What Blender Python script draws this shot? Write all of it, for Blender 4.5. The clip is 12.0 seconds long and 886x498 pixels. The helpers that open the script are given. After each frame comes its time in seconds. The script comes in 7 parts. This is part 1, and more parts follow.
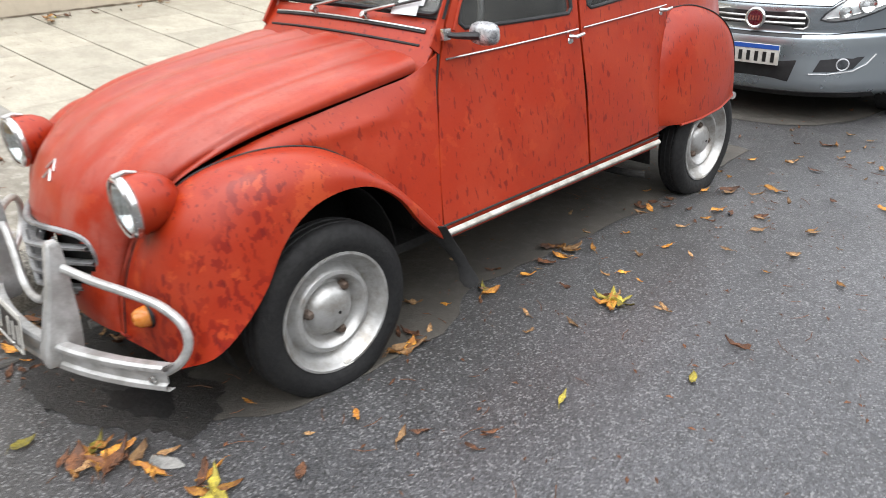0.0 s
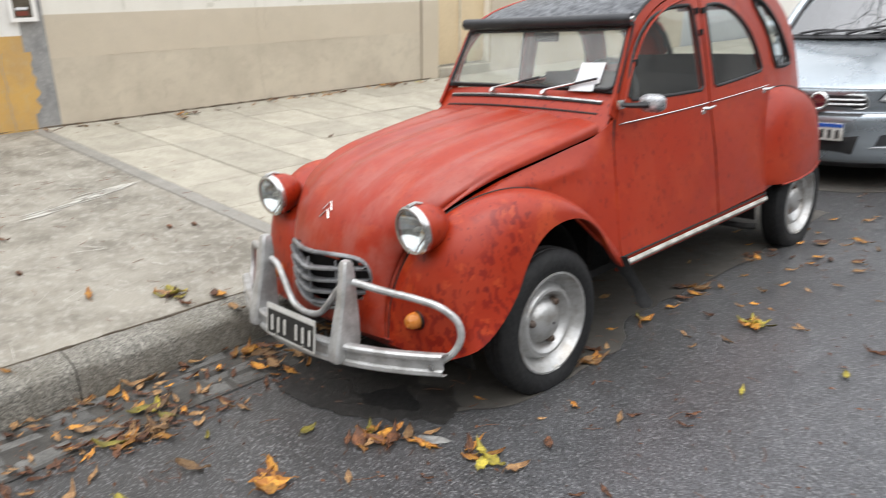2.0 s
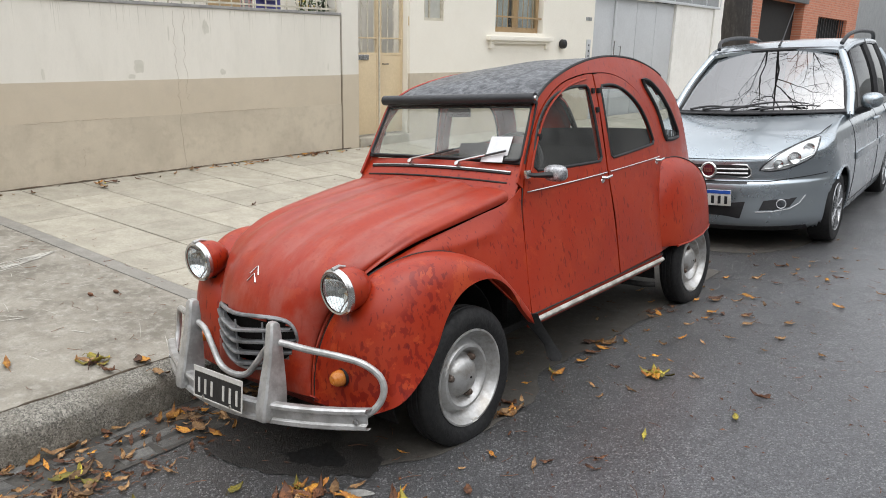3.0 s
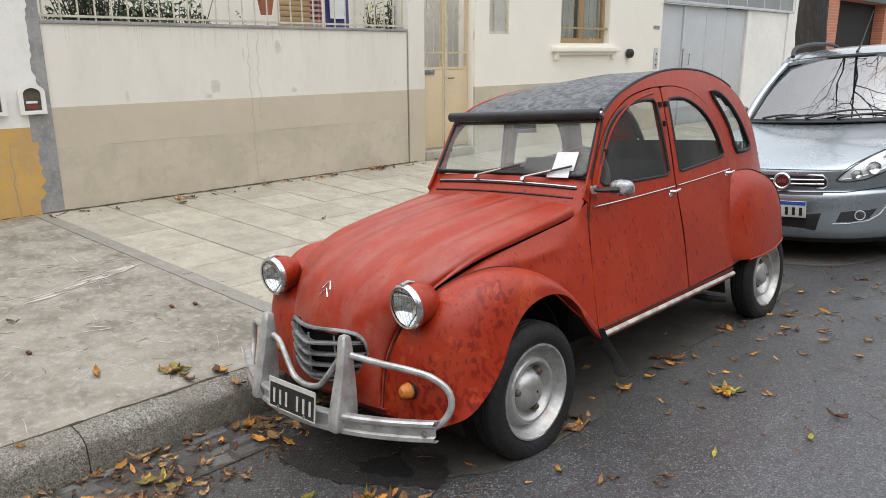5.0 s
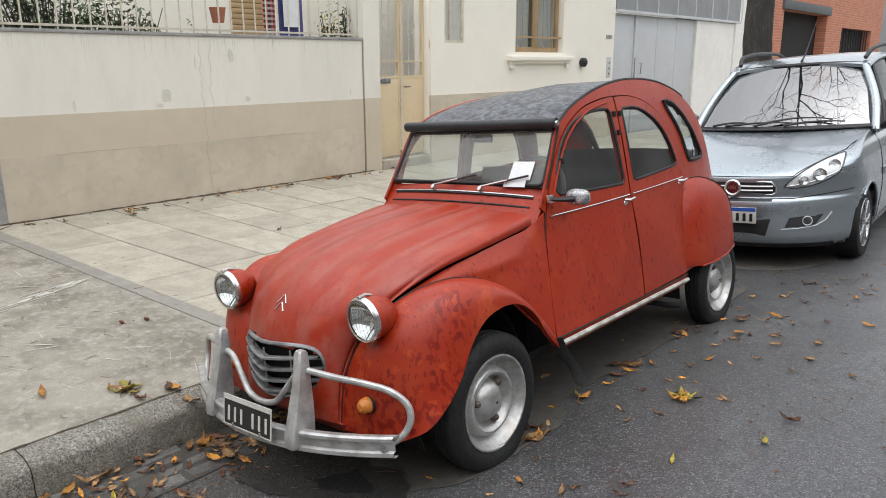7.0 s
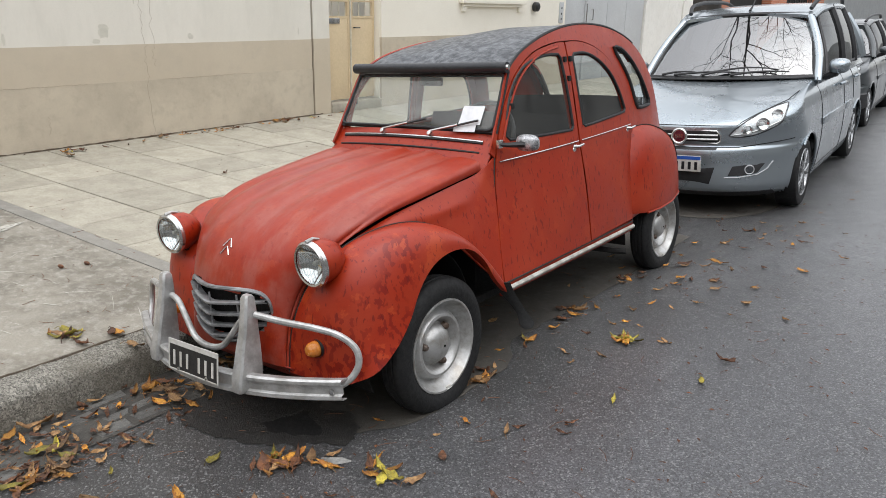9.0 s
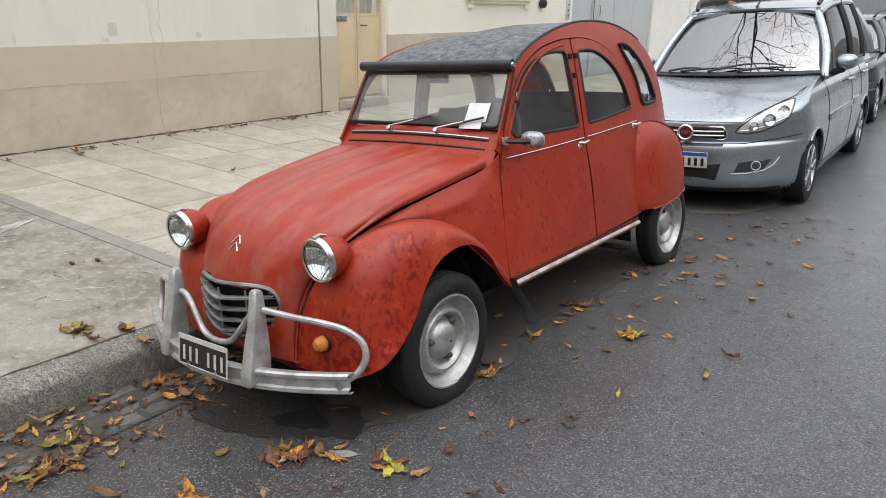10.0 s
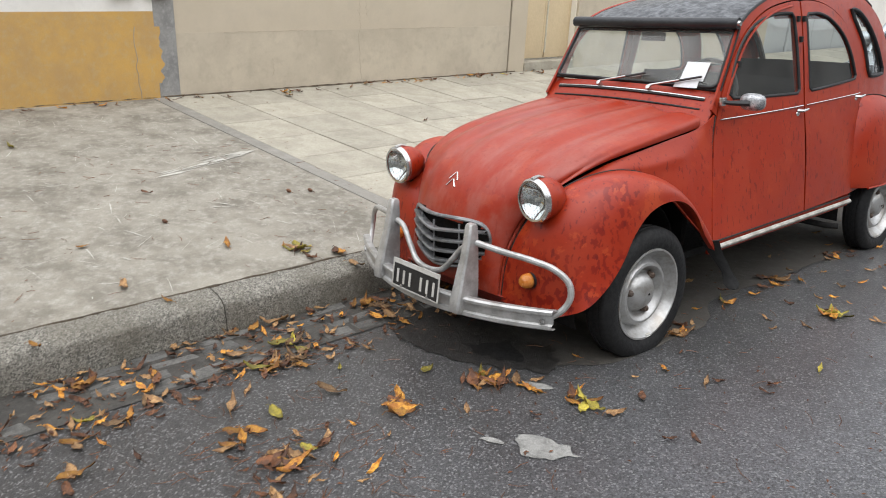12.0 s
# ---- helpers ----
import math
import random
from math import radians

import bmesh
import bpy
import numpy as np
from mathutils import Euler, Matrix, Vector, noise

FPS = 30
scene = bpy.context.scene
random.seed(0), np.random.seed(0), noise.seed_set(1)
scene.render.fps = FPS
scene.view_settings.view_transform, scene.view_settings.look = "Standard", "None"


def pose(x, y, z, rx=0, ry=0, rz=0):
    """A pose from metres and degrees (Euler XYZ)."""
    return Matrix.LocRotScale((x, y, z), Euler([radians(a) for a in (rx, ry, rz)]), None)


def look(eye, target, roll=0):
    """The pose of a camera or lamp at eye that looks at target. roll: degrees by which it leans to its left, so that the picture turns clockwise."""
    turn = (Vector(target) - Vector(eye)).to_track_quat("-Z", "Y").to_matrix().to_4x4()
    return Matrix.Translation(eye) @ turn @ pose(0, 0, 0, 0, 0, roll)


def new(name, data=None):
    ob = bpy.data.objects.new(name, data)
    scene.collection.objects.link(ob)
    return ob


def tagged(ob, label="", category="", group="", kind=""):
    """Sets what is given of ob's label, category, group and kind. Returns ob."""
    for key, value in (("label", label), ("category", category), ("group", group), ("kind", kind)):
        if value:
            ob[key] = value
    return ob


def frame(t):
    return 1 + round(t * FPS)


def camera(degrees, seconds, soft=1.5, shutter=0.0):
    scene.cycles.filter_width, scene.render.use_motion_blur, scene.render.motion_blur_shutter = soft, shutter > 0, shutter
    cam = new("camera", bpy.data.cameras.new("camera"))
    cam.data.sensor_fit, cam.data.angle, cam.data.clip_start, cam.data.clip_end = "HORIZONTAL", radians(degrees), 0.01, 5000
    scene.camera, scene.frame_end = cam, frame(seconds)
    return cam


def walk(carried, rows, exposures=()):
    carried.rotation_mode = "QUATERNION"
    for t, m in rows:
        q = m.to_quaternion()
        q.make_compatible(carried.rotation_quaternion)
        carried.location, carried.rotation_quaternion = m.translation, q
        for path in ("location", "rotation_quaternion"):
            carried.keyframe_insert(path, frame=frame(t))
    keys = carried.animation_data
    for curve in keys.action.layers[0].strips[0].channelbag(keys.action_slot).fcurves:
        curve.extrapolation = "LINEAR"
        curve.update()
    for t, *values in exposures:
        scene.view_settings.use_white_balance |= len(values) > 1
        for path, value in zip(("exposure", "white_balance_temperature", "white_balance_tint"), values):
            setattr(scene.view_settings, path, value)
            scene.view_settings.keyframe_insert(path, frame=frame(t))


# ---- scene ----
cam = camera(61.8, 12.0, soft=0.7, shutter=0.4)
PATH = [
    (0, (2.3, -1.174, 1.617), (1.061, 0.074, 0.664), 1.4),
    (0.5, (2.399, -1.474, 1.632), (1.111, -0.226, 0.748), 0.0),
    (1, (2.387, -1.743, 1.628), (1.059, -0.529, 0.754), 3.1),
    (1.5, (2.223, -1.98, 1.61), (0.735, -0.924, 0.791), -1.3),
    (2, (2.242, -2.134, 1.6), (0.901, -0.83, 0.892), 0.2),
    (2.5, (2.367, -2.245, 1.638), (1.137, -0.791, 1.028), 0.7),
    (2.7, (2.375, -2.266, 1.64), (1.153, -0.787, 1.074), 0.9),
    (4.3, (2.424, -2.276, 1.685), (1.148, -0.814, 1.201), 0.3),
    (4.5, (2.414, -2.283, 1.685), (1.104, -0.853, 1.193), 0.3),
    (5, (2.406, -2.31, 1.681), (1.044, -0.937, 1.17), -0.2),
    (5.5, (2.422, -2.329, 1.691), (1.073, -0.946, 1.173), -0.1),
    (6, (2.418, -2.317, 1.694), (1.058, -0.943, 1.181), -0.3),
    (6.5, (2.396, -2.296, 1.686), (1.077, -0.882, 1.174), -0.2),
    (7, (2.39, -2.287, 1.689), (1.107, -0.834, 1.198), -0.1),
    (7.5, (2.39, -2.281, 1.69), (1.148, -0.791, 1.201), 0.6),
    (7.7, (2.383, -2.275, 1.684), (1.172, -0.77, 1.167), 1.1),
    (9.5, (2.407, -2.286, 1.68), (1.254, -0.781, 1.043), 1.3),
    (10, (2.419, -2.3, 1.686), (1.251, -0.807, 1.05), 1.1),
    (10.5, (2.419, -2.31, 1.67), (1.205, -0.855, 1.03), 1.4),
    (11, (2.412, -2.349, 1.665), (1.158, -0.936, 1.01), 1.2),
    (11.5, (2.409, -2.436, 1.643), (0.984, -1.216, 0.948), 0.1),
    (12, (2.353, -2.583, 1.617), (0.922, -1.389, 0.89), 2.7),
]
walk(cam, [(t, look(eye, target, roll)) for t, eye, target, roll in PATH],
     [(0.0, 0.58), (1.5, 0.44), (2.5, 0.05), (4.5, -0.06), (7.5, -0.09), (9.5, -0.09), (11.5, -0.04), (12.0, 0.04)])

# ==== place ====

# ---------------------------------------------------------------- daylight: overcast
world = bpy.data.worlds.new("overcast_sky")
scene.world = world
world.use_nodes = True
wn = world.node_tree
sky = wn.nodes.new("ShaderNodeTexSky")
sky.sky_type, sky.sun_disc = "NISHITA", False
sky.sun_elevation, sky.sun_rotation = radians(76), radians(140)
sky.air_density, sky.dust_density, sky.ozone_density = 1.0, 1.0, 1.0
grey = wn.nodes.new("ShaderNodeHueSaturation")
grey.inputs["Saturation"].default_value = 0.13
wn.links.new(sky.outputs["Color"], grey.inputs["Color"])
# overcast: the zenith is several times as bright as the tree-lined horizon
tcw, sepw, mrw, mulw = (wn.nodes.new(k) for k in ("ShaderNodeTexCoord", "ShaderNodeSeparateXYZ", "ShaderNodeMapRange", "ShaderNodeMix"))
wn.links.new(tcw.outputs["Generated"], sepw.inputs[0])
wn.links.new(sepw.outputs["Z"], mrw.inputs["Value"])
mrw.inputs["To Min"].default_value, mrw.inputs["To Max"].default_value = 1.0, 4.1
mulw.data_type, mulw.blend_type = "RGBA", "MULTIPLY"
mulw.inputs["Factor"].default_value = 1.0
wn.links.new(grey.outputs["Color"], mulw.inputs["A"])
wn.links.new(mrw.outputs["Result"], mulw.inputs["B"])
wn.links.new(mulw.outputs["Result"], wn.nodes["Background"].inputs["Color"])
wn.nodes["Background"].inputs["Strength"].default_value = 0.15
sun_data = bpy.data.lights.new("sun", "SUN")
sun_data.energy, sun_data.angle, sun_data.color = 0.5, radians(140), (1.0, 0.98, 0.95)
sun = new("sun", sun_data)
sun.matrix_basis = look((0, 0, 0), (-0.18, 0.15, -1.0))


# ---------------------------------------------------------------- building helpers
from mathutils.geometry import delaunay_2d_cdt


def part(name, bm, material, parent=None, label="", sharp=35):
    """Links a bmesh as one mesh object under a thing or a part."""
    bmesh.ops.recalc_face_normals(bm, faces=bm.faces)
    me = bpy.data.meshes.new(name)
    bm.to_mesh(me)
    bm.free()
    for p in me.polygons:
        p.use_smooth = True
    me.set_sharp_from_angle(angle=radians(sharp))
    if material:
        me.materials.append(material)
    ob = new(name, me)
    ob.parent = parent
    if label:
        ob["label"] = label
    return ob


def thing(name, label, category, m=None, group="", kind=""):
    """An Empty at a thing's base, that parents its parts."""
    ob = new(name)
    ob.empty_display_size = 0.1
    if m is not None:
        ob.matrix_basis = m
    return tagged(ob, label, category, group, kind)


def spline(pts, n):
    """n points along a smooth curve through pts (any dimension), evenly in parameter."""
    p = np.array(pts, float)
    k = len(p)
    d = np.r_[0, np.cumsum(np.linalg.norm(np.diff(p, axis=0), axis=1) ** 0.5 + 1e-9)]
    tan = np.gradient(p, d, axis=0) if k > 2 else np.repeat((p[1:] - p[:1]) / (d[1] - d[0]), 2, axis=0)
    out = []
    for u in np.linspace(0, d[-1], n):
        i = min(max(np.searchsorted(d, u) - 1, 0), k - 2)
        h = d[i + 1] - d[i]
        t = (u - d[i]) / h
        out.append((2 * t**3 - 3 * t**2 + 1) * p[i] + (t**3 - 2 * t**2 + t) * h * tan[i] + (3 * t**2 - 2 * t**3) * p[i + 1] + (t**3 - t**2) * h * tan[i + 1])
    return np.array(out)


def smooth_fn(pairs):
    """A smooth function through (x, value) pairs, flat outside."""
    xs, vs = np.array(pairs, float).T
    tan = np.gradient(vs, xs)

    def f(x):
        if x <= xs[0]:
            return float(vs[0])
        if x >= xs[-1]:
            return float(vs[-1])
        i = int(np.searchsorted(xs, x) - 1)
        h = xs[i + 1] - xs[i]
        t = (x - xs[i]) / h
        return float((2 * t**3 - 3 * t**2 + 1) * vs[i] + (t**3 - 2 * t**2 + t) * h * tan[i] + (3 * t**2 - 2 * t**3) * vs[i + 1] + (t**3 - t**2) * h * tan[i + 1])

    return f


def surf(rows, thick=0.0, closed=False):
    """A sheet through rows of points; thick gives it depth."""
    bm = bmesh.new()
    vs = [[bm.verts.new(p) for p in row] for row in rows]
    n = len(vs[0])
    for a, b in zip(vs, vs[1:]):
        for i in range(n if closed else n - 1):
            j = (i + 1) % n
            try:
                bm.faces.new((a[i], a[j], b[j], b[i]))
            except ValueError:
                pass
    bmesh.ops.remove_doubles(bm, verts=bm.verts, dist=1e-5)
    bmesh.ops.recalc_face_normals(bm, faces=bm.faces)
    if thick:
        bmesh.ops.solidify(bm, geom=bm.faces[:], thickness=thick)
    return bm


def inside(poly, x, y):
    hit, j = False, len(poly) - 1
    for i in range(len(poly)):
        (xi, yi), (xj, yj) = poly[i], poly[j]
        if (yi > y) != (yj > y) and x < (xj - xi) * (y - yi) / (yj - yi) + xi:
            hit = not hit
        j = i
    return hit


def panel(outer, holes, place, step=0.05, thick=0.0):
    """A sheet with true outline and holes, in two coordinates that place(u, v) lays into space."""
    loops = [list(map(tuple, outer))] + [list(map(tuple, h)) for h in holes]
    pts, edges = [], []
    for loop in loops:
        k = len(pts)
        pts += loop
        edges += [(k + i, k + (i + 1) % len(loop)) for i in range(len(loop))]
    o = np.array(loops[0])
    every = np.concatenate([np.array(q) for q in loops])
    for u in np.arange(o[:, 0].min() + step / 2, o[:, 0].max(), step):
        for v in np.arange(o[:, 1].min() + step / 2, o[:, 1].max(), step):
            if np.hypot(every[:, 0] - u, every[:, 1] - v).min() > step * 0.45 and inside(loops[0], u, v) and not any(inside(h, u, v) for h in loops[1:]):
                pts.append((u, v))
    cv, _, cf, *_ = delaunay_2d_cdt([Vector(p) for p in pts], edges, [], 0, 1e-5)
    bm = bmesh.new()
    vs = [bm.verts.new(place(v[0], v[1])) for v in cv]
    for f in cf:
        u, v = sum(cv[i][0] for i in f) / 3, sum(cv[i][1] for i in f) / 3
        if inside(loops[0], u, v) and not any(inside(h, u, v) for h in loops[1:]):
            bm.faces.new([vs[i] for i in f])
    bmesh.ops.delete(bm, geom=[v for v in bm.verts if not v.link_faces], context="VERTS")
    bmesh.ops.recalc_face_normals(bm, faces=bm.faces)
    if thick:
        bmesh.ops.solidify(bm, geom=bm.faces[:], thickness=thick)
    return bm


def tube(path, r, sides=10, closed=False, bm=None, flat=1.0, up=(0, 0, 1)):
    """A rod along a path; r may be a list. flat squeezes it along up."""
    bm = bm or bmesh.new()
    p = [Vector(q) for q in path]
    rs = [float(q) for q in r] if hasattr(r, "__len__") else [r] * len(p)
    rings, n = [], len(p)
    side = None
    for i in range(n):
        a = p[(i - 1) % n] if closed or i else p[0]
        b = p[(i + 1) % n] if closed or i < n - 1 else p[-1]
        d = (b - a).normalized()
        ref = Vector(up) if abs(d.dot(Vector(up))) < 0.95 else Vector((1, 0, 0))
        s = d.cross(ref).normalized() if side is None else (side - d * side.dot(d)).normalized()
        side = s
        t = s.cross(d)
        rings.append([bm.verts.new(p[i] + rs[i] * (math.cos(2 * math.pi * k / sides) * s + flat * math.sin(2 * math.pi * k / sides) * t)) for k in range(sides)])
    for i in range(n if closed else n - 1):
        a, b = rings[i], rings[(i + 1) % n]
        for k in range(sides):
            bm.faces.new((a[k], a[(k + 1) % sides], b[(k + 1) % sides], b[k]))
    if not closed:
        bm.faces.new(rings[0])
        bm.faces.new(rings[-1][::-1])
    return bm


def lathe(profile, m, seg=32, bm=None):
    """Turns (radius, height) round the z axis of m."""
    bm = bm or bmesh.new()
    rings = []
    for r, h in profile:
        if r < 1e-6:
            rings.append([bm.verts.new(m @ Vector((0, 0, h)))])
        else:
            rings.append([bm.verts.new(m @ Vector((r * math.cos(2 * math.pi * k / seg), r * math.sin(2 * math.pi * k / seg), h))) for k in range(seg)])
    for a, b in zip(rings, rings[1:]):
        for k in range(seg):
            j = (k + 1) % seg
            if len(a) == 1 and len(b) > 1:
                bm.faces.new((a[0], b[j], b[k]))
            elif len(b) == 1 and len(a) > 1:
                bm.faces.new((a[k], a[j], b[0]))
            elif len(a) > 1:
                bm.faces.new((a[k], a[j], b[j], b[k]))
    return bm


def box(x0, x1, y0, y1, z0, z1, bevel=0.0, bm=None, m=None):
    own = bmesh.new()
    bmesh.ops.create_cube(own, size=1)
    for v in own.verts:
        v.co = Vector(((x0 + x1) / 2 + v.co.x * (x1 - x0), (y0 + y1) / 2 + v.co.y * (y1 - y0), (z0 + z1) / 2 + v.co.z * (z1 - z0)))
        if m is not None:
            v.co = m @ v.co
    if bevel:
        bmesh.ops.bevel(own, geom=own.edges[:], offset=bevel, segments=2, profile=0.6, affect="EDGES")
    if bm is None:
        return own
    return merge(bm, own)


def merge(bm, other):
    me = bpy.data.meshes.new("tmp")
    other.to_mesh(me)
    other.free()
    bm.from_mesh(me)
    bpy.data.meshes.remove(me)
    return bm


def loft(rings, cap=True, bevel=0.0):
    """A solid through closed rings of points."""
    bm = bmesh.new()
    vs = [[bm.verts.new(p) for p in ring] for ring in rings]
    n = len(vs[0])
    for a, b in zip(vs, vs[1:]):
        for i in range(n):
            bm.faces.new((a[i], a[(i + 1) % n], b[(i + 1) % n], b[i]))
    if cap:
        bm.faces.new(vs[0])
        bm.faces.new(vs[-1])
    bmesh.ops.recalc_face_normals(bm, faces=bm.faces)
    if bevel:
        bmesh.ops.bevel(bm, geom=bm.edges[:], offset=bevel, segments=2, profile=0.6, affect="EDGES")
    return bm


# ---------------------------------------------------------------- materials
def nodes_of(name):
    mat = bpy.data.materials.new(name)
    mat.use_nodes = True
    nt = mat.node_tree
    return mat, nt, nt.nodes["Principled BSDF"]


def mapped(nt, scale=(1, 1, 1), coords="Object"):
    tc = nt.nodes.new("ShaderNodeTexCoord")
    mp = nt.nodes.new("ShaderNodeMapping")
    mp.inputs["Scale"].default_value = scale
    nt.links.new(tc.outputs[coords], mp.inputs["Vector"])
    return mp.outputs["Vector"]


def noise_of(nt, vec, scale, detail=4, rough=0.6, lo=0.0, hi=1.0, distort=0.0):
    n = nt.nodes.new("ShaderNodeTexNoise")
    n.inputs["Scale"].default_value, n.inputs["Detail"].default_value = scale, detail
    n.inputs["Roughness"].default_value, n.inputs["Distortion"].default_value = rough, distort
    nt.links.new(vec, n.inputs["Vector"])
    r = nt.nodes.new("ShaderNodeMapRange")
    r.interpolation_type = "SMOOTHSTEP"
    r.inputs["From Min"].default_value, r.inputs["From Max"].default_value = lo, hi
    nt.links.new(n.outputs["Fac"], r.inputs["Value"])
    return r.outputs["Result"]


def blend(nt, fac, a, b, kind="MIX"):
    mx = nt.nodes.new("ShaderNodeMix")
    mx.data_type, mx.blend_type = "RGBA", kind
    for socket, v in ((mx.inputs["Factor"], fac), (mx.inputs["A"], a), (mx.inputs["B"], b)):
        if isinstance(v, (int, float)):
            socket.default_value = v
        elif isinstance(v, tuple):
            socket.default_value = (*v, 1)
        else:
            nt.links.new(v, socket)
    return mx.outputs["Result"]


def scaled(nt, v, k, add=0.0):
    n = nt.nodes.new("ShaderNodeMath")
    n.operation = "MULTIPLY_ADD"
    nt.links.new(v, n.inputs[0])
    n.inputs[1].default_value, n.inputs[2].default_value = k, add
    return n.outputs[0]


def relief(nt, bsdf, height, strength=0.3, distance=0.005):
    b = nt.nodes.new("ShaderNodeBump")
    b.inputs["Strength"].default_value, b.inputs["Distance"].default_value = strength, distance
    nt.links.new(height, b.inputs["Height"])
    nt.links.new(b.outputs["Normal"], bsdf.inputs["Normal"])


def worn(name, base, other, scale=6.0, rough=0.6, metal=0.0, fine=60.0, amount=0.6, bump=0.15, spread=0.15, coat=0.0, random_tint=0.0, distance=0.003):
    """A plain surface with stains at two scales, fine relief and uneven gloss."""
    mat, nt, b = nodes_of(name)
    v = mapped(nt)
    big = noise_of(nt, v, scale, 5, 0.65, 0.38, 0.66)
    small = noise_of(nt, v, fine, 3, 0.6, 0.3, 0.7)
    c = blend(nt, scaled(nt, big, amount), base, other)
    c = blend(nt, scaled(nt, small, 0.25), c, tuple(x * 0.7 for x in base))
    if random_tint:
        oi = nt.nodes.new("ShaderNodeObjectInfo")
        hsv = nt.nodes.new("ShaderNodeHueSaturation")
        nt.links.new(c, hsv.inputs["Color"])
        nt.links.new(scaled(nt, oi.outputs["Random"], random_tint, 1 - random_tint / 2), hsv.inputs["Value"])
        c = hsv.outputs["Color"]
    nt.links.new(c, b.inputs["Base Color"])
    nt.links.new(scaled(nt, small, spread, rough - spread / 2), b.inputs["Roughness"])
    b.inputs["Metallic"].default_value = metal
    b.inputs["Coat Weight"].default_value = coat
    b.inputs["Coat Roughness"].default_value = 0.12
    if bump:
        relief(nt, b, small, bump, distance)
    return mat


def glass(name, tint=(0.9, 0.95, 0.95), rough=0.0, haze=0.0, ior=1.6, gain=1.3):
    """Thin pane: sees through, and mirrors more at a slant."""
    mat, nt, b = nodes_of(name)
    out = nt.nodes["Material Output"]
    tr, gl, mx, fr = (nt.nodes.new(k) for k in ("ShaderNodeBsdfTransparent", "ShaderNodeBsdfGlossy", "ShaderNodeMixShader", "ShaderNodeLayerWeight"))
    tr.inputs["Color"].default_value = (*tint, 1)
    gl.inputs["Roughness"].default_value = rough
    f0 = ((ior - 1) / (ior + 1)) ** 2
    pw = nt.nodes.new("ShaderNodeMath")
    pw.operation = "POWER"
    pw.inputs[1].default_value = 5.0
    nt.links.new(fr.outputs["Facing"], pw.inputs[0])
    nt.links.new(scaled(nt, pw.outputs[0], min(1.0, gain * (1 - f0)), gain * f0), mx.inputs["Fac"])
    nt.links.new(tr.outputs[0], mx.inputs[1])
    nt.links.new(gl.outputs[0], mx.inputs[2])
    last = mx.outputs[0]
    if haze:
        df, m2 = nt.nodes.new("ShaderNodeBsdfDiffuse"), nt.nodes.new("ShaderNodeMixShader")
        df.inputs["Color"].default_value = (0.6, 0.6, 0.56, 1)
        nt.links.new(scaled(nt, noise_of(nt, mapped(nt), 5, 5, 0.7, 0.3, 0.75), haze, haze * 0.4), m2.inputs["Fac"])
        nt.links.new(last, m2.inputs[1])
        nt.links.new(df.outputs[0], m2.inputs[2])
        last = m2.outputs[0]
    nt.links.new(last, out.inputs["Surface"])
    nt.nodes.remove(b)
    return mat

